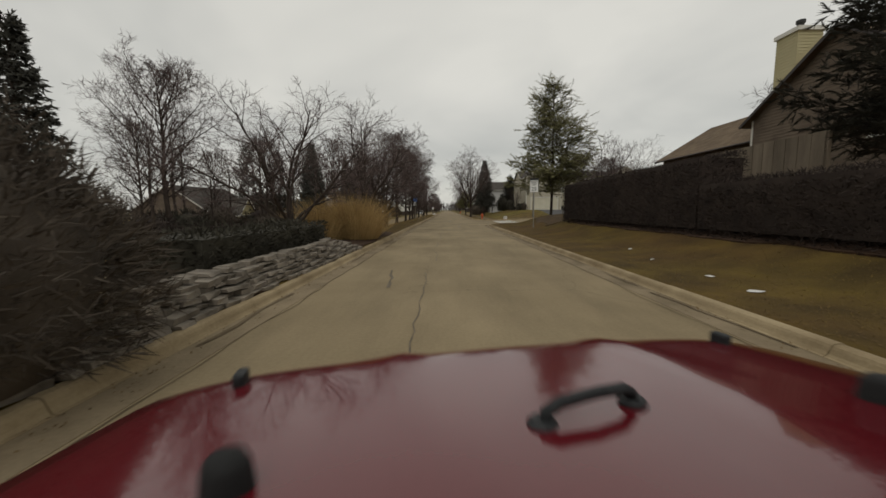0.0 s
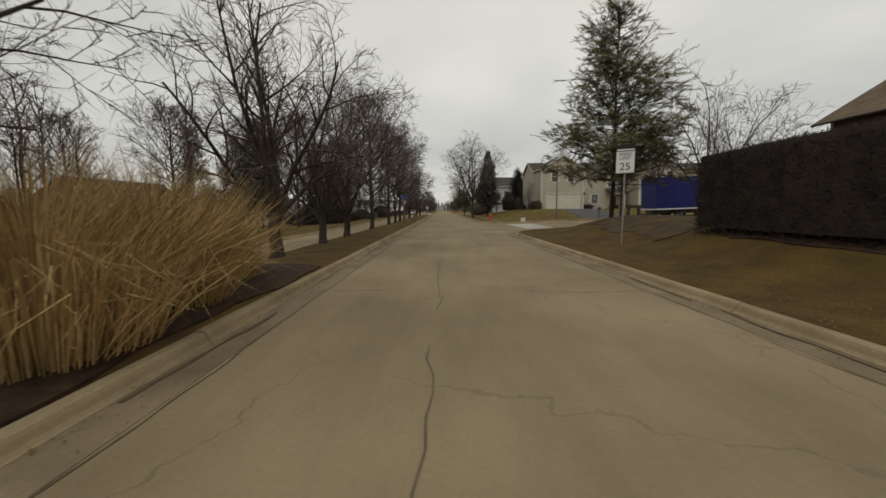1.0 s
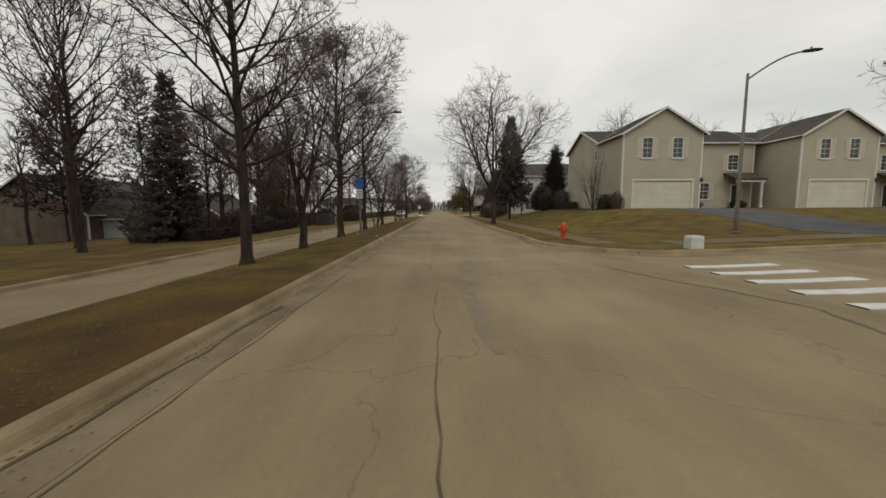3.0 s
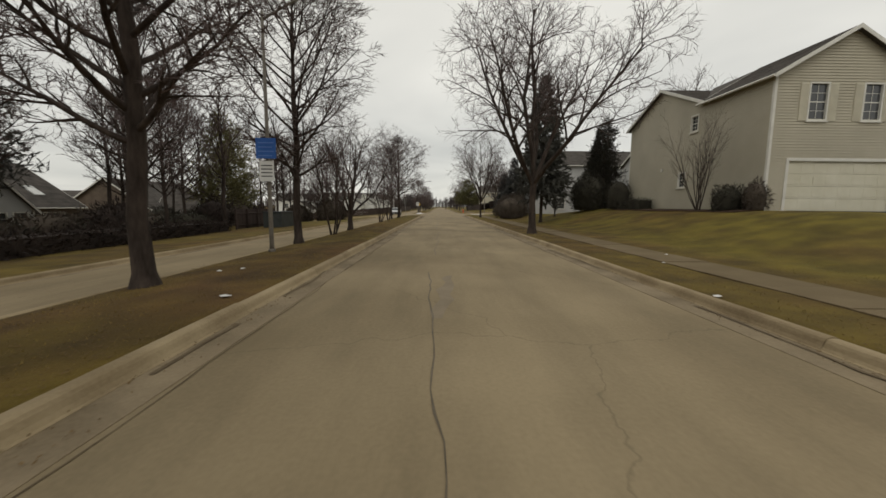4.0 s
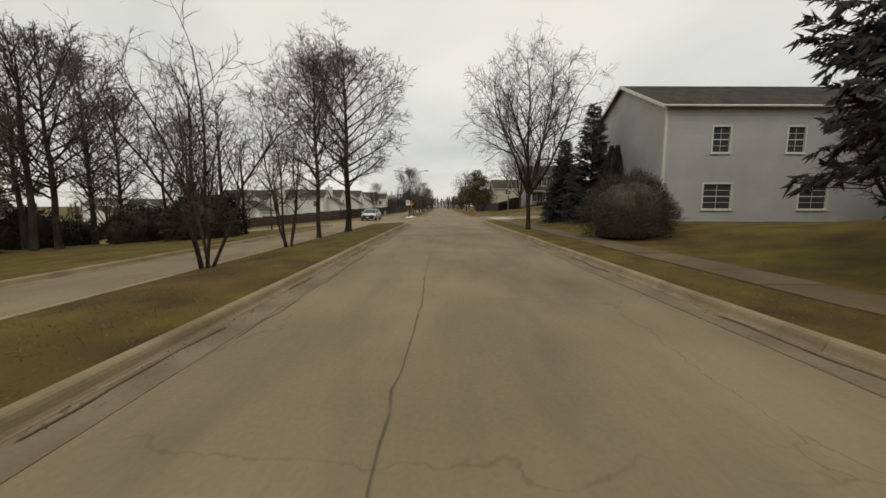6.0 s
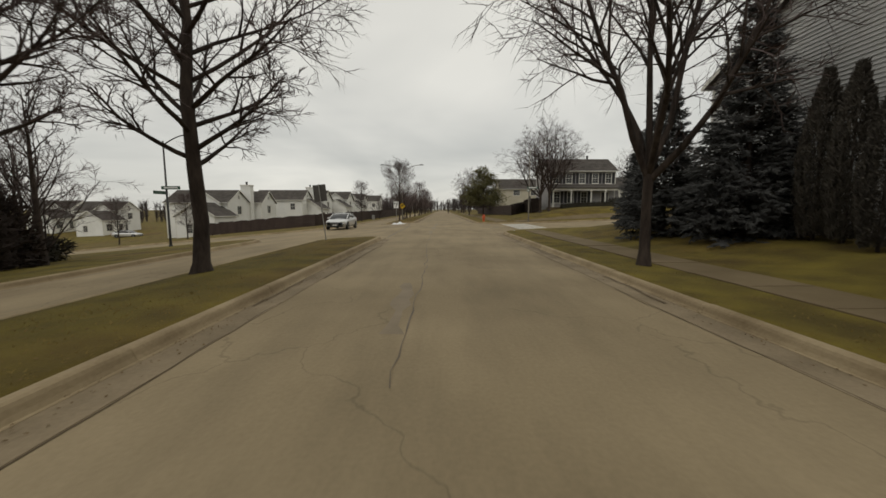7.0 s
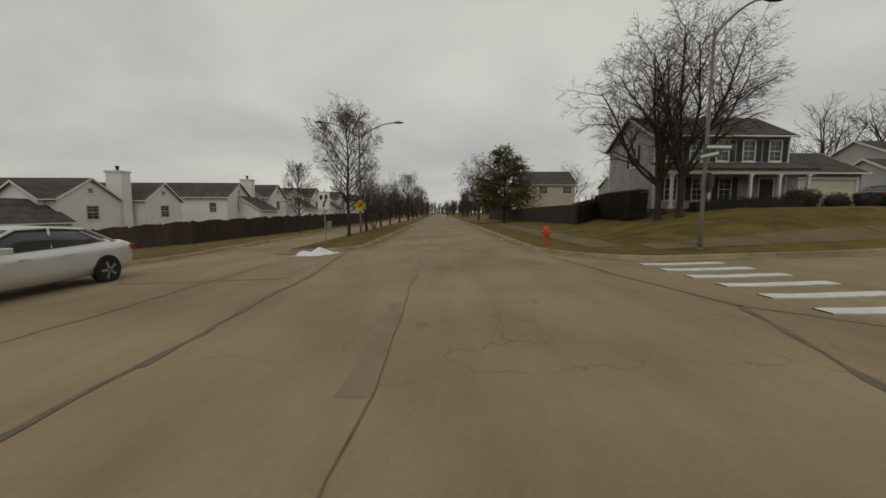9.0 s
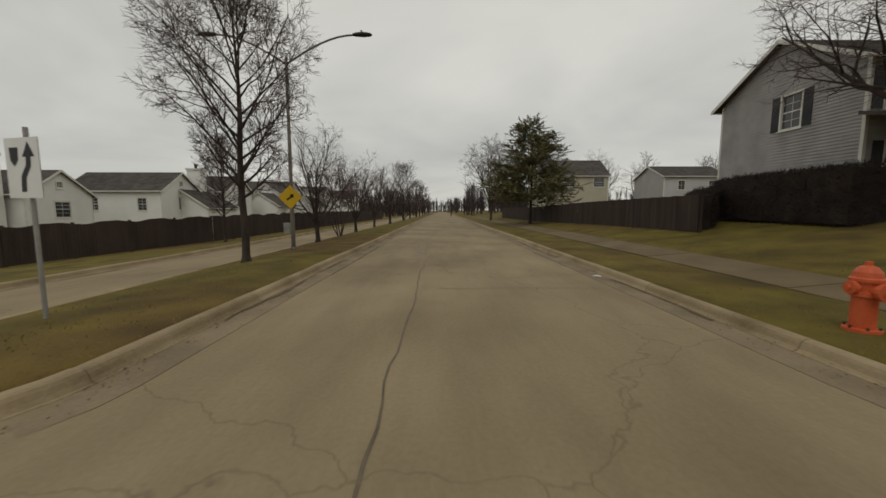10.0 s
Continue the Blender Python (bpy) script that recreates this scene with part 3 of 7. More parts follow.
def bare_tree(kind, seed, far=False):
    """Meshes of a leafless tree about ten metres high: wood and twigs. far: with fewer, coarser twigs."""
    rng = random.Random(seed)
    wood, fine = Shape(), Shape()

    def grow(start, d, length, r, spec):
        if far:
            spec = [*spec[:-2], (0, 0, 0, 0.16, 0)]
        limb(rng, wood, fine, start, d, length, r, 0, spec, 0.012 if far else 0.0068)

    if kind == "leader":      # one straight stem with rising side limbs, an egg-shaped crown
        pts = [(0, 0, -0.15), (0, 0, 0.0), (0.01, 0, 0.25)] + [(0.05 * math.sin(z * 1.3), 0.05 * math.cos(z), z) for z in (1.2, 2.4, 4, 5.5, 7, 8.5, 9.6)]
        wood.tube(pts, [0.27, 0.21, 0.15, 0.13, 0.122, 0.105, 0.082, 0.055, 0.032, 0.010], 9)
        for k in range(36):
            z = 2.45 + 6.85 * (k / 35) ** 1.05
            size = math.sin(3.14 * min(1, max(0.12, (z - 1.2) / 9.4))) ** 0.8
            size *= 1 - 0.55 * ss(6.5, 9.6, z)
            d = turned(rng, Vector((0, 0, 1)), 64 - 32 * k / 35 + rng.uniform(-6, 6), k * 2.4 + rng.uniform(-0.4, 0.4))
            grow((0, 0, z), d, 3.9 * size * rng.uniform(0.85, 1.08), 0.054 * (1.1 - 0.6 * k / 35), [(9, 42, 0.40, 0.08, 0.075), (5, 42, 0.5, 0.12, 0.05), (3, 36, 0.95, 0.16, 0.03), (0, 0, 0, 0.16, 0)])
    elif kind == "vase":      # short trunk, heavy limbs that arch outwards
        h = 1.35 + rng.uniform(-0.2, 0.3)
        wood.tube([(0, 0, -0.15), (0, 0, 0), (0.03, 0, 0.3), (0.0, 0.05, h * 0.6), (0.05, 0.02, h + 0.15)], [0.32, 0.26, 0.20, 0.18, 0.17], 9)
        for k in range(8):
            d = turned(rng, Vector((0, 0, 1)), (10, 24, 36, 18, 42, 30, 38, 14)[k] + rng.uniform(-5, 5), k * 2.4 + rng.uniform(-0.3, 0.3))
            grow((0.03, 0, h - 0.12 * (k % 4)), d, rng.uniform(5.2, 6.6) * (1.1 - 0.006 * (10, 24, 36, 18, 42, 30, 38, 14)[k]), 0.088, [(9, 40, 0.40, 0.12, 0.05), (6, 42, 0.5, 0.15, 0.02), (4, 38, 0.85, 0.18, 0.01), (0, 0, 0, 0.17, 0)])
    elif kind == "multi":     # several stems from the ground
        for k in range(5):
            d = turned(rng, Vector((0, 0, 1)), rng.uniform(10, 24), k * 1.26 + rng.uniform(-0.3, 0.3))
            a = k * 1.26
            grow((0.16 * math.cos(a), 0.16 * math.sin(a), -0.1), d, rng.uniform(5.5, 7.2), 0.064, [(10, 38, 0.36, 0.14, 0.03), (6, 42, 0.5, 0.14, 0.02), (3, 38, 0.85, 0.18, 0.01), (0, 0, 0, 0.17, 0)])
    elif kind == "spread":    # large old tree: strong trunk, wide crown
        h = 2.3
        wood.tube([(0, 0, -0.2), (0, 0, 0), (0, 0, 0.35), (0.02, 0.03, 1.3), (0, 0, h)], [0.30, 0.21, 0.15, 0.13, 0.135], 11)
        for k in range(7):
            lean = (8, 20, 28, 36, 42, 24, 46)[k]
            d = turned(rng, Vector((0, 0, 1)), lean + rng.uniform(-4, 4), k * 2.4)
            grow((0, 0, h - 0.05 * k), d, rng.uniform(7.0, 7.8) * (1 - 0.004 * lean), 0.096, [(12, 40, 0.42, 0.10, 0.03), (6, 44, 0.5, 0.14, 0.01), (5, 38, 0.8, 0.18, 0.0), (0, 0, 0, 0.17, 0.0)])
    elif kind == "wild":      # tall thin woodland tree
        wood.tube([(0, 0, -0.15), (0, 0, 0.1), (0.1, 0, 2), (0.0, 0.1, 4.5), (0.15, 0.0, 7), (0.1, 0.1, 9.4)], [0.2, 0.16, 0.13, 0.10, 0.06, 0.012], 6)
        for k in range(18):
            z = 2.6 + 6.4 * k / 17
            d = turned(rng, Vector((0, 0, 1)), 34 + rng.uniform(-8, 10), k * 2.4)
            grow((0.05, 0, z), d, (3.3 - 0.1 * k) * rng.uniform(0.7, 1.1), 0.04, [(5, 36, 0.5, 0.10, 0.05), (4, 38, 0.5, 0.13, 0.03), (2, 36, 0.5, 0.13, 0), (0, 0, 0, 0.1, 0)])
    elif kind == "shrub":     # leafless shrub of upright rods
        for k in range(14):
            a = rng.uniform(0, 6.28)
            d = turned(rng, Vector((0, 0, 1)), rng.uniform(4, 26), a)
            grow((0.3 * math.cos(a) * rng.random(), 0.3 * math.sin(a) * rng.random(), -0.05), d, rng.uniform(6, 9.5), 0.06, [(7, 28, 0.4, 0.06, 0.03), (5, 30, 0.5, 0.1, 0.03), (0, 0, 0, 0.1, 0)])
    return wood, fine


def spray(rng, s, p, d, length, width, n, droop=0.0, fat=0.19):
    """A twig's needles: narrow blades laid out on both sides."""
    side = d.cross(Vector((0, 0, 1)))
    side = side.normalized() if side.length > 0.01 else Vector((1, 0, 0))
    up = side.cross(d).normalized()
    for k in range(n):
        t = (k + rng.random()) / n
        q = p + d * (length * t)
        a = rng.uniform(-1, 1)
        out = (d * 0.75 + side * a * 0.95 + up * rng.uniform(-0.5, 0.55) + Vector((0, 0, -droop))).normalized()
        ln = width * rng.uniform(0.7, 1.3)
        half = out.orthogonal().normalized() * ln * fat
        s.add([tuple(q - half), tuple(q + half), tuple(q + out * ln)], [(0, 1, 2)])


def conifer(kind, seed, far=False):
    rng = random.Random(seed)
    wood, green = Shape(), Shape()
    if kind in ("spruce", "oldspruce"):
        h, rad = 10.0, 2.5 if kind == "spruce" else 3.1
        low = 0.25 if kind == "spruce" else 2.0
        wood.tube([(0, 0, -0.15), (0, 0, 0.2), (0, 0, 4), (0, 0, 8), (0, 0, h)], [0.24, 0.19, 0.13, 0.05, 0.01], 7)
        z = low
        while z < h - 0.15:
            f = (z - low) / (h - low)
            count = round(17 - 8 * f)
            for k in range(count):
                a = rng.uniform(0, 6.28)
                ln = rad * (1 - f) ** 0.85 * rng.uniform(0.72, 1.12) + 0.12
                d = Vector((math.cos(a), math.sin(a), rng.uniform(-0.38, 0.10) + 0.45 * f)).normalized()
                p = Vector((0, 0, max(0.1, z + rng.uniform(-0.3, 0.3))))
                tip = p + d * ln + Vector((0, 0, 0.16 * ln))
                wood.tube([tuple(p), tuple(p + d * ln * 0.6), tuple(tip)], [0.022, 0.014, 0.005], 3)
                m = max(3, int(ln * (3.6 if far else 5.8)))
                for j in range(m):
                    t = 0.22 + 0.78 * (j + 0.5) / m
                    q = p.lerp(tip, t)
                    sd = wander(rng, (d + Vector((-d.y, d.x, 0)) * rng.choice((-1, 1)) * rng.uniform(0.2, 1.0)).normalized(), 0.32, -0.08)
                    spray(rng, green, q, sd, 0.46 * (1.15 - 0.45 * t), 0.22, 8, 0.15, 0.3 if far else 0.22)
            z += 0.21 + 0.06 * (1 - f)
    elif kind == "pine":
        h = 10.0
        wood.tube([(0, 0, -0.15), (0, 0, 0.2), (0.05, 0, 3), (0, 0.05, 6), (0, 0, 9.7)], [0.14, 0.095, 0.075, 0.048, 0.013], 7)
        z = 1.9
        while z < h - 0.2:
            f = (z - 1.9) / (h - 1.9)
            for k in range(round(9 - 3 * f)):
                a = rng.uniform(0, 6.28)
                ln = (2.9 * (1 - f) ** 0.72 + 0.2) * rng.uniform(0.6, 1.2)
                d = Vector((math.cos(a), math.sin(a), rng.uniform(-0.05, 0.42) + 0.4 * f)).normalized()
                p = Vector((0, 0, z + rng.uniform(-0.24, 0.24)))
                mid, tip = p + d * ln * 0.55, p + d * ln + Vector((0, 0, 0.2 * ln))
                wood.tube([tuple(p), tuple(mid), tuple(tip)], [0.024, 0.015, 0.006], 4)
                for j in range(max(6, int(ln * (5 if far else 11)))):
                    t = 0.3 + 0.65 * rng.random()
                    q = p.lerp(tip, t) + Vector((rng.gauss(0, 0.2), rng.gauss(0, 0.2), rng.gauss(0, 0.16)))
                    sd = wander(rng, d, 0.9, 0.2)
                    fine_len = rng.uniform(0.3, 0.6)
                    wood.tube([tuple(q), tuple(q + sd * fine_len)], [0.006, 0.003], 3)
                    spray(rng, green, q + sd * fine_len * 0.25, sd, fine_len, 0.2, 14 if far else 24, 0.0, 0.15 if far else 0.085)
            z += 0.46
    else:                     # arborvitae: a narrow upright flame
        h = 10.0
        wood.tube([(0, 0, -0.1), (0, 0, 5), (0, 0, 9)], [0.15, 0.1, 0.02], 5)
        for k in range(2600):
            f = rng.random() ** 1.15
            z = 0.15 + f * 9.6
            r = 1.75 * (math.sin(3.14 * min(0.98, 0.14 + 0.86 * f) ** 1.0) ** 0.7) * (1 - 0.25 * f) * rng.uniform(0.75, 1.0)
            a = rng.uniform(0, 6.28)
            p = Vector((r * math.cos(a), r * math.sin(a), z))
            d = wander(rng, Vector((0.35 * math.cos(a), 0.35 * math.sin(a), 1)), 0.15)
            spray(rng, green, p, d, 0.42, 0.26, 7)
    return wood, green


TREES = {}


def tree(kind, variant, x, y, height, name, label, category="tree", spin=0.0, wide=1.0, twig=None, green=None, group="", sink=0.0, far=False):
    """Plants a tree of that height; the first of a kind is built, the others are copies of it."""
    z = gz(x, y) - sink
    key = (kind, variant, twig and twig.name, green and green.name, far)
    s = height / 10.0
    m = Matrix.Translation((x, y, z)) @ Matrix.Rotation(radians(spin), 4, "Z") @ Matrix.Diagonal((s * wide, s * wide, s, 1))
    if key in TREES:
        root = copy_thing(TREES[key], m)
        root.name = name
    else:
        root = thing(name, Matrix.Identity(4), label, category)
        if kind in ("spruce", "oldspruce", "pine", "arborvitae"):
            wood, leaf = conifer(kind, 50 + variant, far)
            part("trunk", wood, BARK, root, smooth=True)
            part("crown", leaf, green or SPRUCE, root, "dense evergreen needles")
        else:
            wood, fine = bare_tree(kind, 10 + variant, far)
            part("trunk", wood, BARK, root, smooth=True)
            part("crown", fine, twig or TWIG, root, "fine leafless twigs")
        root.matrix_basis = m
        proto = TREES[key] = thing("tree", Matrix.Identity(4), label, category)
        for c in root.children:
            k = c.copy()
            scene.collection.objects.link(k)
            k.parent = proto
        out = copy_thing(proto, m)
        out.name = name
        for o in (*root.children, root):
            bpy.data.objects.remove(o)
        root = out
    return tagged(root, label, category, group)


def drop_patterns():
    """Takes the patterns from which trees were copied out of the scene again."""
    for proto in TREES.values():
        for o in (*proto.children, proto):
            bpy.data.objects.remove(o)
    TREES.clear()


# ---- bushes and hedges: many short blades over a rough body ----
def bush_shape(rng, fill, n, blade, spread=0.7, fat=0.16):
    """fill(): a random place in the plant and the way outwards from it."""
    s = Shape()
    for _ in range(n):
        p, out = fill()
        d = wander(rng, out, spread)
        ln = blade * rng.uniform(0.5, 1.4)
        half = d.orthogonal().normalized() * ln * fat
        half.rotate(Matrix.Rotation(rng.uniform(0, 6.28), 3, d))
        s.add([tuple(p - half), tuple(p + half), tuple(p + d * ln)], [(0, 1, 2)])
    return s


def round_bush(name, x, y, rx, ry, h, material, label, n=2200, blade=0.22, seed=1, group="", core=True, fat=0.16, category="bush"):
    rng = random.Random(seed * 7 + int(x * 13 + y * 5))
    root = thing(name, Matrix.Translation((x, y, gz(x, y))), label, category, group)
    lump = [rng.uniform(0, 6.28) for _ in range(6)]

    def radius(a, e):
        return 1 + 0.10 * math.sin(3 * a + lump[0]) + 0.09 * math.sin(5 * a + lump[1] + 2 * e) + 0.08 * math.sin(4 * e + lump[2])

    def fill():
        a, e = rng.uniform(0, 6.283), math.asin(rng.uniform(-0.8, 1))
        ce = math.cos(e) if e > 0 else max(0.86, math.cos(e))
        k = radius(a, e) * rng.uniform(0.72, 1.0)
        out = Vector((math.cos(a) * math.cos(e), math.sin(a) * math.cos(e), math.sin(e)))
        p = Vector((math.cos(a) * ce * rx * k, math.sin(a) * ce * ry * k, max(0.03, h * 0.42 + out.z * h * 0.55 * k)))
        return p, (out + Vector((0, 0, 0.5))).normalized()

    if material in (BUSH, BROWNHEDGE) and x < 12 and x > -12:
        n, blade, fat = int(n * 1.8), blade * 0.9, 0.045
    part("crown", bush_shape(rng, fill, n, blade, 0.5, fat), material, root)
    if core:
        c = Shape()
        rows = []
        for j in range(7):
            e = radians(-70 + 160 * j / 6)
            rows.append((max(0.02, 0.80 * (math.cos(e) if e > 0 else max(0.86, math.cos(e)))), h * 0.42 + 0.44 * h * math.sin(e)))
        c.lathe(rows, 12)
        c.v = [(vx * rx, vy * ry, max(0.0, vz)) for vx, vy, vz in c.v]
        part("inner_growth", c, material, root, "tangled inner growth", smooth=True)
    return root


def box_hedge(name, pts, width, h, material, label, density=420, blade=0.16, seed=3, fat=0.18, rough=0.08):
    """A clipped hedge along a line of points."""
    rng = random.Random(seed)
    root = thing(name, Matrix.Identity(4), label, "hedge")
    s, core = Shape(), Shape()
    for (xa, ya), (xb, yb) in zip(pts, pts[1:]):
        ln = math.dist((xa, ya), (xb, yb))
        ux, uy = (xb - xa) / ln, (yb - ya) / ln
        nx, ny = -uy, ux

        def fill():
            t = rng.random()
            face = rng.random()
            w = width / 2
            if rng.random() < width / (ln + width):
                sd = rng.choice((-1, 1))
                t, o, z = 0.5 + sd * (0.5 + rng.gauss(0, rough * 0.5) / ln), rng.uniform(-w, w), rng.random() * h
                out = Vector((sd * ux, sd * uy, 0.4)).normalized()
            elif face < 0.3:
                o, z, out = rng.uniform(-w, w), h + rng.gauss(0, rough) - rough, Vector((0, 0, 1))
            else:
                sd = 1 if face < 0.65 else -1
                o, z, out = sd * (w + rng.gauss(0, rough * 0.7)), rng.random() * h, Vector((sd * nx, sd * ny, 0.4)).normalized()
            x, y = xa + ux * ln * t + nx * o, ya + uy * ln * t + ny * o
            return Vector((x, y, gz(x, y) + z)), out

        piece = bush_shape(rng, fill, int(density * ln), blade, 0.6, fat)
        s.add(piece.v, piece.f)
        k = max(1, int(ln / 1.5))
        for i in range(k):
            t0, t1 = i / k, (i + 1) / k
            quad = []
            for t in (t0, t1):
                x, y = xa + ux * ln * t, ya + uy * ln * t
                for o in (-1, 1):
                    quad.append((x + nx * o * (width / 2 - 0.05), y + ny * o * (width / 2 - 0.05), gz(x, y)))
            top = h - 0.10
            vv = quad + [(a, b, c + top) for a, b, c in quad]
            core.add(vv, [(0, 2, 3, 1), (4, 5, 7, 6), (0, 1, 5, 4), (2, 6, 7, 3), (0, 4, 6, 2), (1, 3, 7, 5)])
    part("foliage", s, material, root)
    part("inner_growth", core, material, root, "dark inner growth")
    return root


# ---- houses ----
def cut(spans, a, b):
    out = []
    for s, e in spans:
        if b <= s or a >= e:
            out.append((s, e))
        else:
            if a > s:
                out.append((s, a))
            if b < e:
                out.append((b, e))
    return out


class House:
    """A house of gabled blocks in its own axes; front is -y."""

    def __init__(self, m, label, siding, roofing, lap=0.16, name="house"):
        self.root = thing(name, m, label, "house")
        self.siding, self.roofing, self.lap, self.trim = siding, roofing, lap, TRIM

    def wall(self, a, b, z0, top, holes=()):
        """A lapped wall from a to b (x, y); top: the height at places along it, as (u, z) corners; its outer side is to the right of a to b."""
        s = Shape()
        ln = math.dist(a, b)
        ux, uy = (b[0] - a[0]) / ln, (b[1] - a[1]) / ln
        nx, ny = uy, -ux

        def at(u, z, o):
            return (a[0] + ux * u + nx * o, a[1] + uy * u + ny * o, z)

        def spans(z):
            out, us = [], []
            for (u0, h0), (u1, h1) in zip(top, top[1:]):
                for u, h, u2, h2 in ((u0, h0, u1, h1),):
                    if h >= z and h2 >= z:
                        us.append((u, u2))
                    elif h >= z > h2:
                        us.append((u, u + (u2 - u) * (h - z) / (h - h2)))
                    elif h < z <= h2:
                        us.append((u + (u2 - u) * (z - h) / (h2 - h), u2))
            for p in us:
                if out and abs(out[-1][1] - p[0]) < 1e-6:
                    out[-1] = (out[-1][0], p[1])
                else:
                    out.append(p)
            return out

        zmax = max(h for _, h in top)
        z = z0
        while z < zmax:
            z1 = min(z + self.lap, zmax)
            low, high = spans(min(zmax - 1e-5, z + 1e-6)), spans(z1 - 1e-6)
            row = [(0.0, ln)]
            for hu, hz0, hw, hh in holes:
                if hz0 - 0.01 < (z + z1) / 2 < hz0 + hh + 0.01:
                    row = cut(row, hu - hw / 2, hu + hw / 2)
            edges = sorted({0.0, ln} | {hu + k * hw / 2 for hu, _, hw, _ in holes for k in (-1, 1)})
            if low and high:
                b0, b1, t0, t1 = low[0][0], low[-1][1], high[0][0], high[-1][1]
                for r0, r1 in row:
                    us = [u for u in edges if r0 - 1e-6 <= u <= r1 + 1e-6]
                    for u0, u1 in zip(us, us[1:]):
                        lo = (max(u0, b0), min(u1, b1))
                        up = (max(u0, t0), min(u1, t1))
                        if lo[1] - lo[0] < 0.001:
                            continue
                        if up[1] < up[0]:
                            up = (t1, t1) if t1 < u0 else (t0, t0)
                        s.add([at(lo[0], z, 0.03), at(lo[1], z, 0.03), at(up[1], z1, 0.0), at(up[0], z1, 0.0), at(lo[0], z, 0.0), at(lo[1], z, 0.0)], [(0, 1, 2, 3), (4, 5, 1, 0)])
            z = z1
        k = len(top)
        inner = [at(0, z0, -0.16), at(ln, z0, -0.16)] + [at(u, h - 0.02, -0.16) for u, h in reversed(top)]
        s.add(inner, [tuple(range(k + 2))])
        s.quad(at(0, z0, 0.0), at(0, z0, -0.16), at(ln, z0, -0.16), at(ln, z0, 0.0))
        part("wall", s.weld(), self.siding, self.root)
        return at

    def window(self, at, u, z, w, h, shutters=None, panes=2, frame_mat=None):
        """A sash window in its opening: frame, sill, panes, bars; shutters beside it."""
        fm = frame_mat or TRIM
        f = Shape()

        def bx(u0, u1, z0, z1, o0, o1, s):
            v = [at(uu, zz, oo) for uu in (u0, u1) for oo in (o0, o1) for zz in (z0, z1)]
            s.add(v, [(0, 1, 3, 2), (4, 6, 7, 5), (0, 4, 5, 1), (2, 3, 7, 6), (0, 2, 6, 4), (1, 5, 7, 3)])

        t = 0.075
        inner = ((u - w / 2, z), (u + w / 2, z), (u + w / 2, z + h), (u - w / 2, z + h))
        outer = ((u - w / 2 - t, z - t), (u + w / 2 + t, z - t), (u + w / 2 + t, z + h + t), (u - w / 2 - t, z + h + t))
        f.v = [at(a, b, o) for o in (0.05, -0.08) for ring in (inner, outer) for a, b in ring]
        for i in range(4):
            j = (i + 1) % 4
            f.f += [(4 + i, 4 + j, j, i), (i, j, 8 + j, 8 + i), (12 + i, 12 + j, 4 + j, 4 + i)]
        win = part("window", f, fm, self.root)
        sill, bars = Shape(), Shape()
        bx(u - w / 2 - t - 0.04, u + w / 2 + t + 0.04, z - t - 0.045, z - t, -0.08, 0.09, sill)
        part("window_sill", sill, fm, win)
        ups = [u - w / 2 + w * i / panes for i in range(1, panes)]
        acr = [(z + h / 2, 0.025)] + ([(z + h * 0.25, 0.01), (z + h * 0.75, 0.01)] if panes > 1 else [])
        us = [u - w / 2] + [a + o for a in ups for o in (-0.012, 0.012)] + [u + w / 2]
        zs = sorted([z, z + h] + [a + o for a, b in acr for o in (-b, b)])
        for i in range(len(us) - 1):
            for j in range(len(zs) - 1):
                if i % 2 or j % 2:
                    bars.quad(at(us[i], zs[j], -0.03), at(us[i + 1], zs[j], -0.03), at(us[i + 1], zs[j + 1], -0.03), at(us[i], zs[j + 1], -0.03))
        part("glazing_bar", bars.weld(), fm, win)
        g = Shape()
        g.quad(at(u - w / 2, z, -0.05), at(u + w / 2, z, -0.05), at(u + w / 2, z + h, -0.05), at(u - w / 2, z + h, -0.05))
        part("pane", g, GLASS, win, "dark reflecting window glass")
        if shutters:
            for sd in (-1, 1):
                c = u + sd * (w / 2 + t + 0.21)
                s = Shape()
                bx(c - 0.19, c + 0.19, z - 0.05, z + h + 0.05, 0.0, 0.05, s)
                k = int(h / 0.09)
                for i in range(k):
                    zz = z + h * (i + 0.5) / k
                    bx(c - 0.14, c + 0.14, zz - 0.02, zz + 0.02, 0.05, 0.062, s)
                part("shutter", s, shutters, win, "louvred window shutter")

    def garage(self, at, u, z, w, h, rows=4, cols=8):
        f, d = Shape(), Shape()

        def bx(u0, u1, z0, z1, o0, o1, s):
            v = [at(uu, zz, oo) for uu in (u0, u1) for oo in (o0, o1) for zz in (z0, z1)]
            s.add(v, [(0, 1, 3, 2), (4, 6, 7, 5), (0, 4, 5, 1), (2, 3, 7, 6), (0, 2, 6, 4), (1, 5, 7, 3)])

        bx(u - w / 2 - 0.14, u - w / 2, z, z + h + 0.14, -0.1, 0.05, f)
        bx(u + w / 2, u + w / 2 + 0.14, z, z + h + 0.14, -0.1, 0.05, f)
        bx(u - w / 2, u + w / 2, z + h, z + h + 0.14, -0.1, 0.05, f)
        fr = part("garage_door", f, TRIM, self.root, "wide panelled garage door with white trim")
        for r in range(rows):
            z0, z1 = z + h * r / rows + 0.006, z + h * (r + 1) / rows - 0.006
            bx(u - w / 2, u + w / 2, z0, z1, -0.10, -0.06, d)
            for c in range(cols):
                u0, u1 = u - w / 2 + w * (c + 0.12) / cols, u - w / 2 + w * (c + 0.88) / cols
                bx(u0, u1, z0 + 0.09, z1 - 0.09, -0.06, -0.05, d)
        part("door_panel", d, GARAGE, fr)

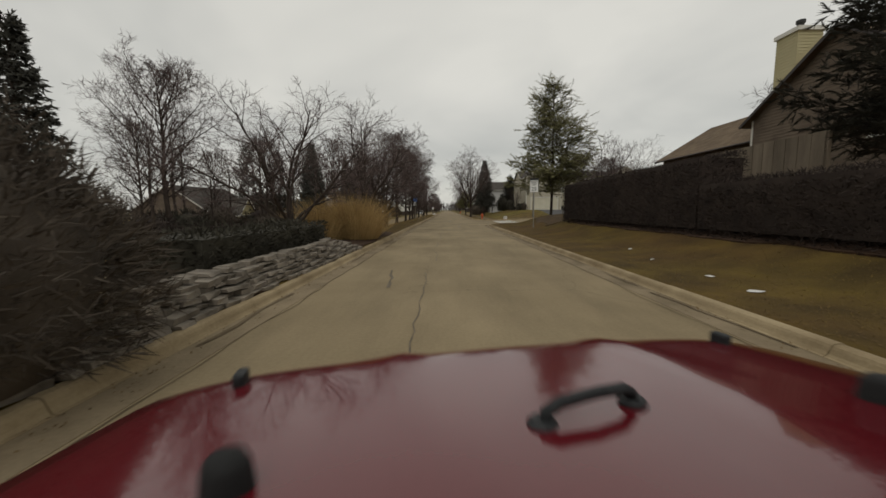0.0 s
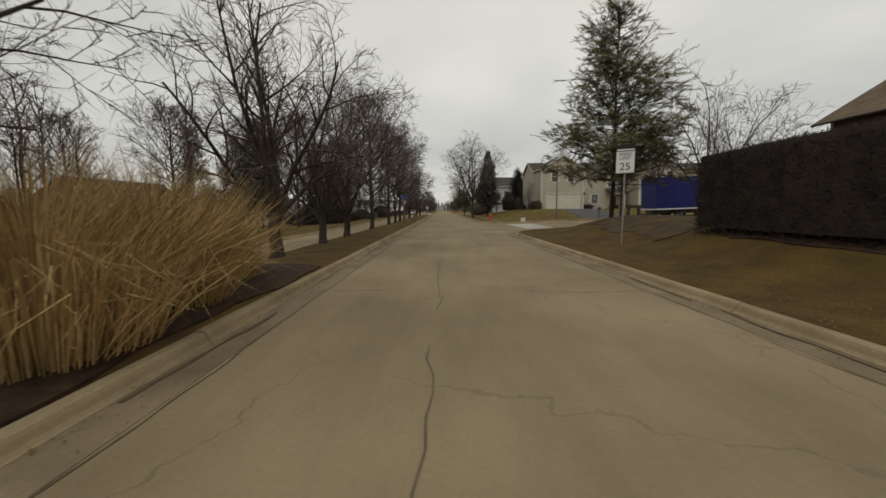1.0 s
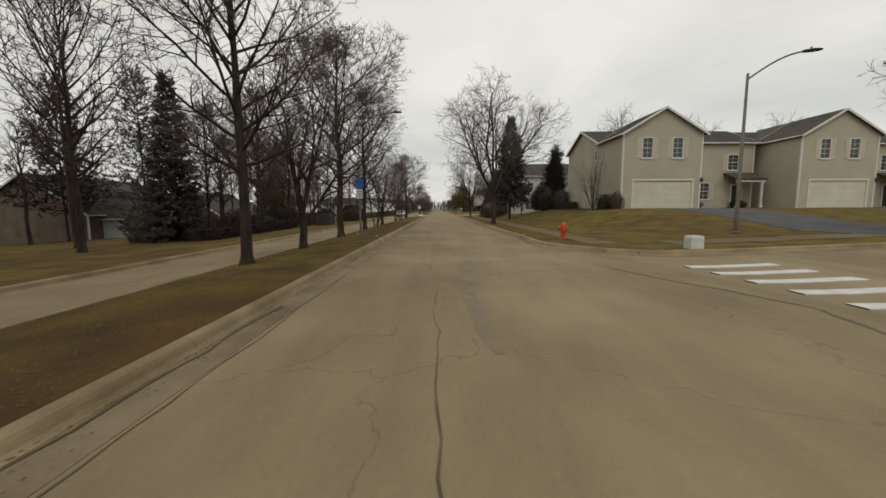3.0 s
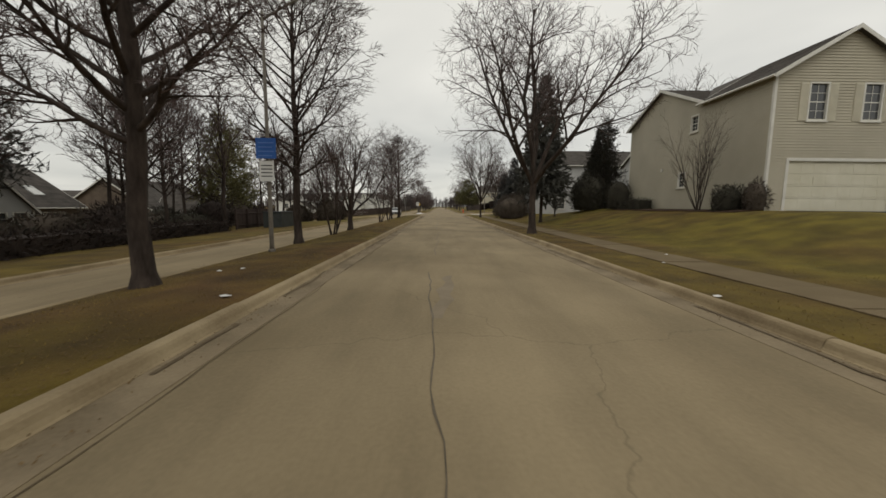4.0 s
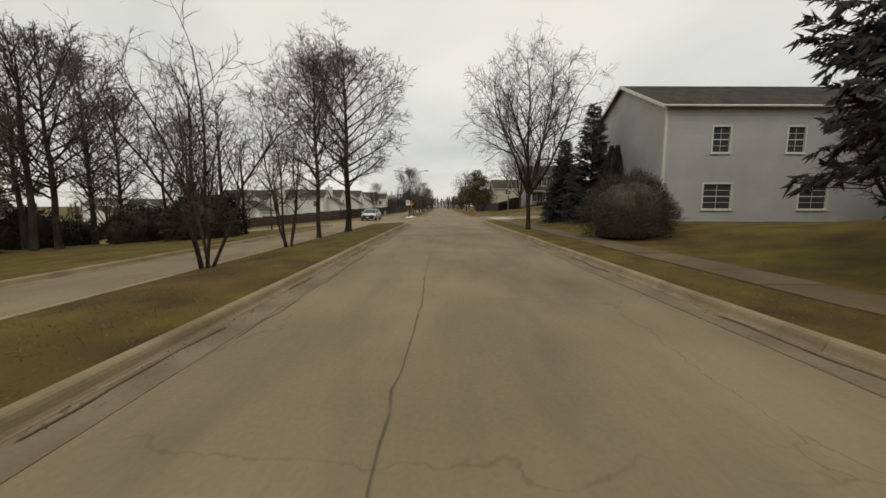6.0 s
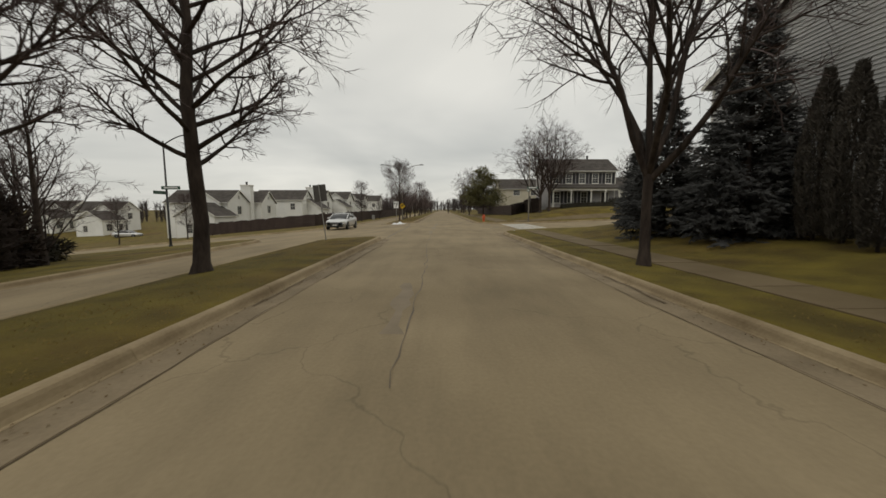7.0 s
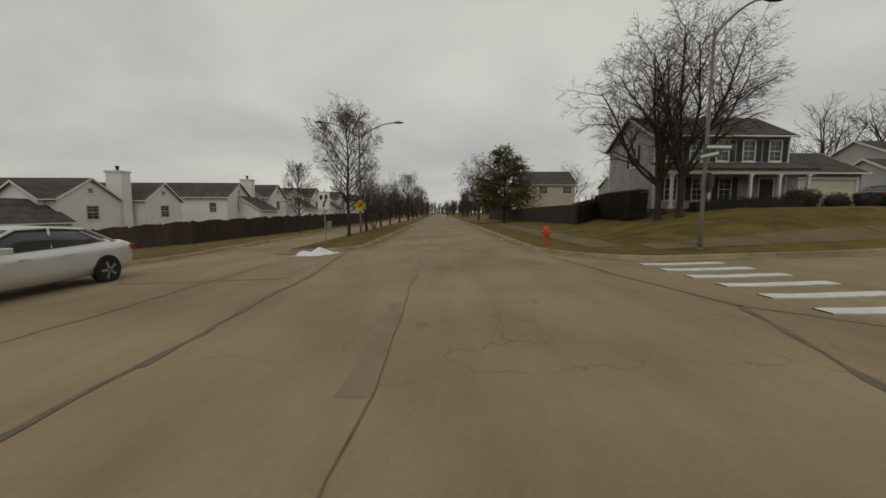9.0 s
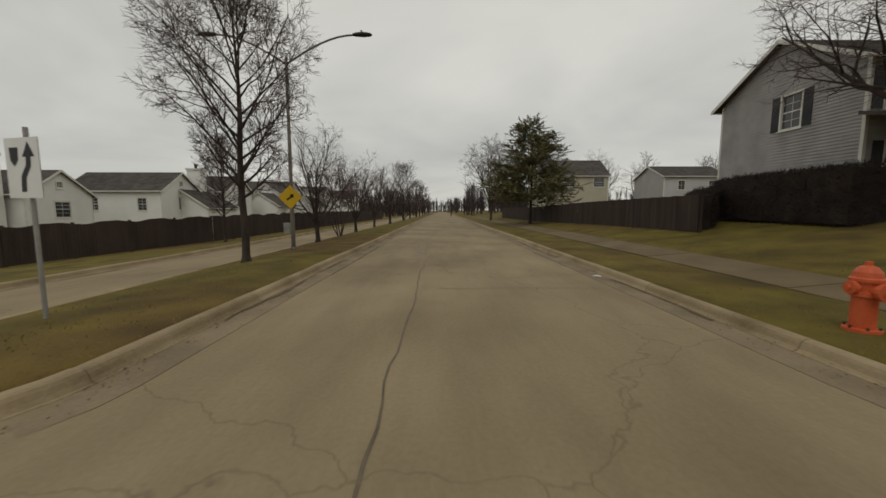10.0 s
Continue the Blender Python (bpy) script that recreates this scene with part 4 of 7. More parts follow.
    def door(self, at, u, z, w=0.95, h=2.05, material=None):
        f, d = Shape(), Shape()

        def bx(u0, u1, z0, z1, o0, o1, s):
            v = [at(uu, zz, oo) for uu in (u0, u1) for oo in (o0, o1) for zz in (z0, z1)]
            s.add(v, [(0, 1, 3, 2), (4, 6, 7, 5), (0, 4, 5, 1), (2, 3, 7, 6), (0, 2, 6, 4), (1, 5, 7, 3)])

        bx(u - w / 2 - 0.12, u - w / 2, z, z + h + 0.12, -0.06, 0.05, f)
        bx(u + w / 2, u + w / 2 + 0.12, z, z + h + 0.12, -0.06, 0.05, f)
        bx(u - w / 2, u + w / 2, z + h, z + h + 0.12, -0.06, 0.05, f)
        fr = part("front_door", f, TRIM, self.root, "front door in a white frame")
        bx(u - w / 2, u + w / 2, z, z + h, -0.06, -0.01, d)
        for sx in (-1, 1):
            for z0, z1 in ((0.15, 0.85), (1.0, 1.85)):
                bx(u + sx * w / 4 - 0.16, u + sx * w / 4 + 0.16, z + z0, z + z1, -0.01, 0.006, d)
        part("door_leaf", d, material or DOORDARK, fr)

    def block(self, x0, x1, y0, y1, z0, eave, ridge, axis, holes=None, over=0.3, walls="FBLR", corner=True, ends=True):
        """A gabled block. holes: per wall (F front, B back, L left, R right) a list of (kind, u, z, w, h); u runs along the wall from its left end as seen from outside."""
        holes = holes or {}
        my, mx = (y0 + y1) / 2, (x0 + x1) / 2
        ends_of = {"F": ((x0, y0), (x1, y0)), "B": ((x1, y1), (x0, y1)), "L": ((x0, y1), (x0, y0)), "R": ((x1, y0), (x1, y1))}
        frames = {}
        for side in walls:
            a, b = ends_of[side]
            ln = math.dist(a, b)
            gable = (side in "FB") == (axis == "y")
            top = [(0, eave), (ln / 2, ridge), (ln, eave)] if gable else [(0, eave), (ln, eave)]
            hs = [(h[1], h[2], h[3], h[4]) for h in holes.get(side, ())]
            at = self.wall(a, b, z0, top, hs)
            frames[side] = at
            for h in holes.get(side, ()):
                if h[0] == "garage":
                    self.garage(at, *h[1:5])
                elif h[0] == "door":
                    self.door(at, h[1], h[2], h[3], h[4], h[5] if len(h) > 5 else None)
                else:
                    self.window(at, *h[1:5], shutters=h[5] if len(h) > 5 else None, panes=h[6] if len(h) > 6 else 2)
        if corner:
            for x, sx in ((x0, -1), (x1, 1)):
                for y, sy in ((y0, -1), (y1, 1)):
                    c = Shape()
                    c.box(x - 0.03 if sx < 0 else x - 0.09, y - 0.03 if sy < 0 else y - 0.09, z0, x + 0.09 if sx < 0 else x + 0.03, y + 0.09 if sy < 0 else y + 0.03, eave)
                    part("corner_trim", c, TRIM, self.root, "white corner board")
        self.roof(x0, x1, y0, y1, eave, ridge, axis, over)
        return frames

    def roof(self, x0, x1, y0, y1, eave, ridge, axis, over=0.3):
        def P(u, v, z):
            return (u, v, z) if axis == "x" else (v, u, z)

        a0, a1, b0, b1 = (x0, x1, y0, y1) if axis == "x" else (y0, y1, x0, x1)
        a0, a1, mid = a0 - over, a1 + over, (b0 + b1) / 2
        slope = (ridge - eave) / (mid - b0)
        for sd, bb in ((-1, b0 - over), (1, b1 + over)):
            low = eave - over * slope
            s = Shape()
            run = math.hypot(mid - bb, ridge - low)
            n = max(4, int(run / 0.22))
            for i in range(n):
                t0, t1 = i / n, (i + 1) / n
                p0, q0 = bb + (mid - bb) * t0, low + (ridge - low) * t0
                p1, q1 = bb + (mid - bb) * t1, low + (ridge - low) * t1
                tabs = max(1, int((a1 - a0) / 3.0))
                for k in range(tabs):
                    u0, u1 = a0 + (a1 - a0) * k / tabs, a0 + (a1 - a0) * (k + 1) / tabs
                    v = [P(u0, p0, q0 + 0.075), P(u1, p0, q0 + 0.075), P(u1, p1, q1 + 0.055), P(u0, p1, q1 + 0.055), P(u0, p0, q0 + 0.05), P(u1, p0, q0 + 0.05)]
                    s.add(v, [(0, 1, 2, 3), (4, 5, 1, 0)])
            v = [P(a0, bb, low - 0.02), P(a1, bb, low - 0.02), P(a1, mid, ridge - 0.02), P(a0, mid, ridge - 0.02), P(a0, bb, low + 0.05), P(a1, bb, low + 0.05), P(a1, mid, ridge + 0.05), P(a0, mid, ridge + 0.05)]
            s.add(v, [(0, 1, 2, 3), (0, 4, 5, 1), (1, 5, 6, 2), (3, 7, 4, 0)])
            roof = part("roof", s, self.roofing, self.root)
            g = Shape()
            g.tube([P(a0, bb + sd * 0.05, low), P(a1, bb + sd * 0.05, low)], [0.06, 0.06], 6, True)
            part("gutter", g, self.trim, roof, "rain gutter along the eave")
            for u in (a0 - 0.025, a1):
                r = Shape()
                v = [P(u, bb, low - 0.11), P(u + 0.025, bb, low - 0.11), P(u + 0.025, mid, ridge - 0.11), P(u, mid, ridge - 0.11), P(u, bb, low + 0.08), P(u + 0.025, bb, low + 0.08), P(u + 0.025, mid, ridge + 0.08), P(u, mid, ridge + 0.08)]
                r.add(v, [(0, 1, 2, 3), (4, 7, 6, 5), (0, 4, 5, 1), (1, 5, 6, 2), (2, 6, 7, 3), (3, 7, 4, 0)])
                part("barge_board", r, self.trim, roof, "painted barge board")

    def box_part(self, name, x0, y0, z0, x1, y1, z1, material, label="", bevel=0.0):
        return part(name, Shape().box(x0, y0, z0, x1, y1, z1), material, self.root, label, bevel=bevel)

    def chimney(self, x0, y0, x1, y1, z0, z1, material):
        s, rings, z = Shape(), [], z0
        while z < z1:
            rings += [(z, 0.02), (min(z1, z + 0.15), 0.0)]
            z += 0.15
        for z, o in rings:
            s.v += [(x0 - o, y0 - o, z), (x1 + o, y0 - o, z), (x1 + o, y1 + o, z), (x0 - o, y1 + o, z)]
        s.f = [(4 * i + j, 4 * i + (j + 1) % 4, 4 * i + 4 + (j + 1) % 4, 4 * i + 4 + j) for i in range(len(rings) - 1) for j in range(4)]
        c = part("chimney", s, material, self.root, "boxed chimney clad in siding")
        part("cap", Shape().box(x0 - 0.1, y0 - 0.1, z1 - 0.14, x1 + 0.1, y1 + 0.1, z1 + 0.06), TRIM, c)
        mx, my = (x0 + x1) / 2, (y0 + y1) / 2
        part("flue", Shape().lathe([(0.15, z1), (0.15, z1 + 0.45), (0.2, z1 + 0.46), (0.2, z1 + 0.6)], 12, (mx, my, 0)), DARKMETAL, c, "dark metal flue")

    def pillar(self, x, y, z0, z1, w=0.16):
        s = Shape().box(x - w / 2, y - w / 2, z0, x + w / 2, y + w / 2, z1)
        s.box(x - w / 2 - 0.04, y - w / 2 - 0.04, z0, x + w / 2 + 0.04, y + w / 2 + 0.04, z0 + 0.18)
        s.box(x - w / 2 - 0.04, y - w / 2 - 0.04, z1 - 0.14, x + w / 2 + 0.04, y + w / 2 + 0.04, z1)
        part("porch_column", s, TRIM, self.root)


# ---- houses ----
def townhouse(m, label, near=True):
    """A two-storey house: gabled garage wing in front, a cross-gabled body behind, a recessed entrance beside the wing."""
    h = House(m, label, BEIGE, SHINGLE, 0.13)
    h.block(0, 6.7, 0, 4.6, -0.4, 6.3, 8.3, "y", {
        "F": [("window", 2.05, 4.25, 0.8, 1.6, CREAMSHUTTER), ("window", 4.6, 4.25, 0.8, 1.6, CREAMSHUTTER), ("garage", 3.5, 0.0, 5.0, 2.35)],
    }, walls="FLR", corner=False)
    for x in (-0.03, 6.61):
        h.box_part("corner_trim", x, -0.03, -0.4, x + 0.12, 0.09, 6.3, TRIM, "white corner board")
    for sd in (-1, 1):
        v = Shape()
        tri = [(3.35 + sd * 3.6, 4.4, 6.17), (3.35, 4.4, 8.32), (3.35, 8.75, 8.32)]
        v.slab(tri if sd < 0 else tri[::-1], -0.08)
        part("valley_roof", v, SHINGLE, h.root, "shingled roof over the garage wing")
    at = h.block(0, 15.0, 4.6, 12.9, -0.4, 6.3, 8.1, "x", {
        "F": [("door", 13.5, 0.1, 0.95, 2.1), ("window", 8.2, 3.6, 0.8, 1.4), ("window", 13.0, 3.7, 1.0, 1.4, CREAMSHUTTER), ("window", 10.3, 0.9, 1.0, 1.5, CREAMSHUTTER)],
        "L": [("window", 6.7, 1.45, 0.56, 0.85), ("window", 7.55, 4.75, 0.56, 0.88)] if near else [],
        "R": [("window", 3.0, 4.3, 0.8, 1.2)],
    }, corner=False)
    h.box_part("corner_trim", -0.03, 12.84, -0.4, 0.09, 12.93, 6.3, TRIM, "white corner board")
    h.box_part("corner_trim", 14.91, 4.57, -0.4, 15.03, 4.69, 6.3, TRIM, "white corner board")
    h.box_part("vent", -0.07, 8.3, 2.6, 0.0, 8.5, 2.78, TRIM, "small white wall vent")
    p = Shape()
    p.slab([(12.1, 2.8, 2.62), (14.9, 2.8, 2.62), (14.9, 4.6, 3.3), (12.1, 4.6, 3.3)], 0.12)
    part("porch_roof", p, SHINGLE, h.root, "small sloping porch roof")
    part("porch_beam", Shape().box(12.2, 2.9, 2.42, 14.8, 3.1, 2.62), TRIM, h.root)
    h.pillar(12.4, 3.0, 0.05, 2.42)
    h.pillar(14.6, 3.0, 0.05, 2.42)
    part("porch_floor", Shape().box(12.0, 2.7, -0.3, 15.0, 4.6, 0.05), WALKWAY, h.root)
    part("carriage_lamp", Shape().lathe([(0.02, 2.2), (0.09, 2.25), (0.11, 2.5), (0.03, 2.6)], 8, (6.72, -0.12, 0)), DARKMETAL, h.root)
    return h


ZA = gz(16, 71.0)
townhouse(pose(15.3, 72.2, ZA), "beige two-storey house with a gabled garage wing and grey shingles")
townhouse(pose(31.0, 72.8, gz(32, 72)), "beige two-storey house with white garage door beside its twin", near=False)
townhouse(pose(46.6, 73.2, gz(46, 72)), "beige two-storey house at the end of the row", near=False)

hB = House(pose(15.2, 147.6, gz(17, 147.5)), "grey colonial house with dark shutters and a columned porch", MAUVESIDE, SHINGLE, 0.13)
hB.block(0, 9.3, 0, 6.9, -0.4, 5.25, 7.15, "x", {
    "F": [("window", 0.98 + 1.84 * i, 3.45, 0.78, 1.35, SHUTTER) for i in range(5)]
         + [("window", 1.2, 0.75, 0.8, 1.5, SHUTTER), ("window", 3.1, 0.75, 0.8, 1.5, SHUTTER), ("window", 5.0, 0.75, 0.8, 1.5, SHUTTER), ("door", 7.9, 0.15, 0.95, 2.05)],
    "L": [("window", 4.0, 3.35, 0.9, 1.4, SHUTTER)],
}, over=0.35)
hB.block(9.3, 14.6, 0.0, 6.8, -0.4, 2.75, 4.5, "x", {"F": [("garage", 2.95, 0.0, 4.0, 2.2)]}, walls="FRB", corner=False)
p = Shape()
p.slab([(-0.3, -2.05, 2.62), (9.6, -2.05, 2.62), (9.6, 0.0, 3.2), (-0.3, 0.0, 3.2)], 0.12)
part("porch_roof", p, SHINGLE, hB.root, "long shingled porch roof")
part("porch_beam", Shape().box(-0.15, -1.9, 2.36, 9.45, -1.68, 2.62), TRIM, hB.root)
for x in (0.15, 2.6, 5.3, 7.2, 9.1):
    hB.pillar(x, -1.8, 0.12, 2.36)
part("porch_floor", Shape().box(-0.2, -2.0, -0.4, 9.5, 0, 0.12), WALKWAY, hB.root)
hB.chimney(7.2, 6.2, 8.4, 7.2, 4.0, 7.5, MAUVESIDE)

hE = House(pose(39.8, 152.5, gz(38, 152)), "pale grey house with a low garage wing", GREYSIDE, SHINGLE)
hE.block(0, 6.4, 0, 7.5, -0.6, 2.6, 4.7, "x", {"F": [("garage", 2.9, 0.0, 4.4, 2.2)]})
hE.block(3.4, 13.6, 4.0, 11.5, -0.6, 5.2, 7.1, "x", {"F": [("window", 5.4, 3.4, 0.9, 1.3), ("window", 8.8, 3.4, 0.9, 1.3), ("window", 6.2, 0.8, 1.0, 1.4), ("door", 8.2, 0.1, 0.95, 2.05)]})
p = Shape()
p.slab([(6.5, 2.3, 2.5), (13.2, 2.3, 2.5), (13.2, 4.5, 3.1), (6.5, 4.5, 3.1)], 0.12)
part("porch_roof", p, SHINGLE, hE.root)
for x in (6.9, 9.8, 12.9):
    hE.pillar(x, 2.5, 0.0, 2.5)

hC = House(pose(11.9, 101.8, gz(13, 103)), "grey two-storey house half hidden behind spruces", GREYSIDE, SHINGLE, 0.13)
hC.block(0, 15.0, 0, 9.7, -0.4, 6.15, 8.5, "x", {
    "F": [("window", 3.0, 3.7, 0.9, 1.3), ("window", 7.0, 3.7, 0.9, 1.3), ("window", 3.0, 0.7, 1.5, 1.3), ("window", 8.2, 0.7, 1.5, 1.3), ("window", 11.6, 3.7, 0.9, 1.3)]})
hC.block(15.0, 22.0, 1.0, 8.0, -0.4, 2.8, 4.4, "x", {"F": [("window", 3.5, 0.8, 1.6, 1.2)]}, corner=False)

hD = House(pose(15.0, 190.0, gz(18, 190)), "cream two-storey house behind a hedge", BEIGE, SHINGLE)
hD.block(0, 10, 0, 8, -0.5, 5.7, 8.3, "x", {"F": [("window", 4.2, 4.0, 1.6, 1.25), ("window", 8.6, 4.0, 1.6, 1.25)], "L": [("window", 4, 3.6, 0.9, 1.2)]})
hF = House(pose(31.5, 187.0, gz(30, 186)), "pale house far behind gardens", GREYSIDE, SHINGLE)
hF.block(0, 9.0, 0, 8, -0.5, 5.3, 7.0, "x", {"F": [("window", 2.5, 3.4, 0.9, 1.2), ("window", 6.8, 3.4, 0.9, 1.2)]})
hG = House(pose(21.0, 91.0, gz(24, 92)), "pale house glimpsed between evergreens", GREYSIDE, SHINGLE)
hG.block(0, 9, 0, 7, -0.4, 5.0, 6.8, "x", {"F": [("window", 2.2, 3.4, 0.9, 1.2), ("window", 6.4, 3.4, 0.9, 1.2), ("window", 2.2, 0.8, 1.4, 1.2)], "L": [("window", 3.5, 3.4, 0.9, 1.2)]})

hR = House(pose(17.8, 12.5, gz(18, 22)), "yellow and brown house with a brown roof and boxed chimney", BROWNSIDE, BROWNROOF)
hR.trim = DOORDARK
hR.block(0, 8.0, 9.2, 18.6, -0.4, 4.5, 7.0, "y", {"L": [("window", 4, 1.2, 1.4, 1.1)], "B": [("window", 4, 1.2, 1.4, 1.1)]}, over=0.45)
hR.block(-0.6, 9.0, 0.0, 9.1, -0.4, 5.3, 8.3, "x", {"L": [("window", 6.5, 3.4, 0.9, 1.2)]}, over=0.4)
hR.chimney(-0.4, 7.0, 0.8, 8.2, 5.2, 9.3, YELLOWSIDE)


def white_house(x, y, z, label, wing=True, w=6.8):
    """A white two-storey house whose gable looks on to the main road (+x)."""
    h = House(pose(x, y, z), label, WHITESIDE, SHINGLE)
    h.block(-10, 0, 0, w, -0.5, 5.5, 7.5, "x", {"R": [("window", w / 2 + 0.1, 3.5, 1.3, 1.35), ("window", w / 2, 6.0, 0.5, 0.5), ("window", 1.6, 0.8, 1.2, 1.3)], "F": [("window", 8.0, 3.4, 0.9, 1.2), ("window", 3.0, 3.4, 0.9, 1.2)]})
    if wing:
        h.block(-4.6, 1.2, -5.6, 0, -0.5, 3.4, 5.3, "y", {"F": [("window", 2.0, 0.8, 0.9, 1.3)], "R": [("window", 1.6, 1.0, 1.5, 1.4), ("window", 4.4, 0.8, 0.9, 1.6)]}, walls="FLR")
        h.block(-4.8, -0.9, -0.7, 3.4, 3.2, 5.5, 6.9, "y", walls="FLR", corner=False)
    return h


h = white_house(-34.4, 155.6, base(-38, 156), "white two-storey house with a low wing and grey roof")
h.chimney(-1.4, 6.85, 0.3, 8.0, -0.4, 8.6, WHITESIDE)
white_house(-33.0, 164.0, base(-38, 164), "white two-storey house with a gable to the road", wing=False, w=5.8)
h = white_house(-28.8, 173.0, base(-32, 173), "cream two-storey house beyond the fence", wing=False, w=6.2)
h.chimney(-1.4, 6.25, 0.2, 7.3, -0.4, 8.3, WHITESIDE)
white_house(-27.0, 181.5, base(-30, 181), "cream house beyond the fence with a grey roof", wing=True, w=6.4)
white_house(-25.0, 195.0, base(-28, 195), "small white house farther along the fence", wing=True)
white_house(-24.0, 210.0, base(-27, 210), "white house far along the fence", wing=True)
white_house(-22.0, 228.0, base(-25, 228), "white house at the far end of the row", wing=False)
white_house(-74.0, 181.0, base(-74, 181), "low cream house down the side street", wing=True, w=6.0)
h = white_house(-90.0, 186.0, base(-90, 186), "white house far down the side street", wing=True)
white_house(-62.0, 118.0, base(-50, 118), "white house beyond the side street", wing=False)


def left_house(x, y, z, label, siding, spin=0.0):
    """A house with a steep dark roof, skylights and a gabled sun porch towards the road."""
    h = House(pose(x, y, z, 0, 0, spin), label, BROWNSIDE, SHINGLE)
    h.block(-11, 0, 0, 13, -0.5, 2.7, 6.4, "y", {"R": [("window", 2.5, 0.7, 1.2, 1.4), ("window", 5.6, 0.7, 1.2, 1.4), ("window", 10.5, 0.5, 1.8, 1.6)]})
    h.siding = siding
    h.block(-1.0, 3.2, 1.5, 6.0, -0.5, 2.4, 4.7, "x", {"R": [("window", 0.9, 0.6, 0.9, 1.6), ("window", 2.25, 0.6, 0.9, 1.6), ("window", 3.6, 0.6, 0.9, 1.6)]})
    for k in (8.0, 10.3):
        s = Shape()
        s.slab([(-1.2, k, 3.55), (-1.2, k + 0.8, 3.55), (-2.3, k + 0.8, 4.3), (-2.3, k, 4.3)], 0.1)
        part("skylight", s, LAMPGLASS, h.root, "pale skylight in the roof")
    return h


left_house(-32.5, 51.0, base(-35, 58), "dark-roofed house with a yellow gabled sun porch", YELLOWSIDE)
left_house(-30.0, 20.0, base(-32, 26), "brown house with a yellow gable behind trees", YELLOWSIDE)
left_house(-33.0, 76.0, base(-35, 82), "low pale house behind bare trees", GREYSIDE)
left_house(-34.0, 99.0, base(-36, 105), "low brown house behind a hedge", GREYSIDE)

# ---- drives, walks, beds ----
def strip(name, pts, width, material, label, category, lift=0.02, step=0.6, structure=True):
    """A paved strip laid over the ground along a line."""
    s = Shape()
    rows = []
    for (xa, ya), (xb, yb) in zip(pts, pts[1:]):
        ln = math.dist((xa, ya), (xb, yb))
        k = max(1, int(ln / step))
        nx, ny = -(yb - ya) / ln, (xb - xa) / ln
        for i in range(k + 1):
            x, y = xa + (xb - xa) * i / k, ya + (yb - ya) * i / k
            m = 5
            w = width * (1 + (0.07 * math.sin(1.3 * y) + 0.05 * math.sin(3.1 * y + x) if material in (MULCH, EARTH) else 0))
            rows.append([(x + nx * w * (j / (m - 1) - 0.5), y + ny * w * (j / (m - 1) - 0.5)) for j in range(m)])
    s.v = [(x, y, gz(x, y) + lift) for r in rows for x, y in r]
    s.f = [(i * 5 + j + 1, i * 5 + j, (i + 1) * 5 + j, (i + 1) * 5 + j + 1) for i in range(len(rows) - 1) for j in range(4)]
    ob = solid(name, s, material, label, category, kind="structure" if structure else "")
    th = ob.modifiers.new("thickness", "SOLIDIFY")
    th.thickness, th.offset = 0.06, -1
    return ob


strip("driveway_1", [(19.05, 52.6), (19.05, 72.2)], 5.2, ASPHALT, "dark asphalt driveway up to the garage", "driveway")
strip("driveway_2", [(34.05, 52.6), (34.05, 72.4)], 5.2, ASPHALT, "dark asphalt driveway beside the lawn", "driveway")
strip("driveway_3", [(30.7, 133.6), (30.7, 147.3)], 5.2, ASPHALT, "asphalt driveway with a parked car", "driveway")
strip("driveway_4", [(42.7, 133.6), (42.7, 152.2)], 5.2, ASPHALT, "asphalt driveway of the grey house", "driveway")


def walkway(name, pts, width=1.5, label="worn concrete sidewalk"):
    """A sidewalk of square slabs, each a piece of its own."""
    root = thing(name, Matrix.Identity(4), label, "sidewalk", kind="structure")
    n = 0
    for (xa, ya), (xb, yb) in zip(pts, pts[1:]):
        ln = math.dist((xa, ya), (xb, yb))
        k = max(1, round(ln / 1.5))
        ux, uy = (xb - xa) / ln, (yb - ya) / ln
        nx, ny = -uy, ux
        for i in range(k):
            t0, t1 = ln * i / k + 0.008, ln * (i + 1) / k - 0.008
            s = Shape()
            top = [(xa + ux * t + nx * o, ya + uy * t + ny * o) for t, o in ((t0, -width / 2), (t1, -width / 2), (t1, width / 2), (t0, width / 2))]
            hz = [gz(x, y) + 0.025 + 0.006 * math.sin(n * 2.3) for x, y in top]
            s.v = [(x, y, z) for (x, y), z in zip(top, hz)] + [(x, y, z - 0.1) for (x, y), z in zip(top, hz)]
            s.f = [(0, 1, 2, 3), (0, 4, 5, 1), (1, 5, 6, 2), (2, 6, 7, 3), (3, 7, 4, 0)]
            part("slab", s, WALKWAY, root)
            n += 1


walkway("sidewalk_1", [(6.3, 55.0), (6.3, 119.5)], 1.25)
walkway("sidewalk_2", [(6.9, 136.0), (6.9, 215)], 1.3)
walkway("sidewalk_3", [(8.5, 54.6), (44, 54.6)], 1.3)
walkway("sidewalk_4", [(8.2, 135.6), (50, 135.6)], 1.3)
strip("mulch_bed_4", [(8.8, -12.0), (8.8, 24.0)], 1.7, MULCH, "dark mulch under the hedge", "mulch bed", 0.04)
strip("mulch_bed_2", [(14.5, 72.0), (14.5, 84.5)], 1.5, MULCH, "dark mulch along the side wall", "mulch bed", 0.04)
strip("mulch_bed_3", [(-4.3, -6.0), (-4.3, 22.5)], 2.3, MULCH, "dark mulch bed on the median", "mulch bed", 0.04)
strip("bare_earth", [(9.7, 25.9), (10.2, 32.0), (10.9, 38.2)], 5.0, EARTH, "brown needle-strewn earth under the pine", "bare earth", 0.03)

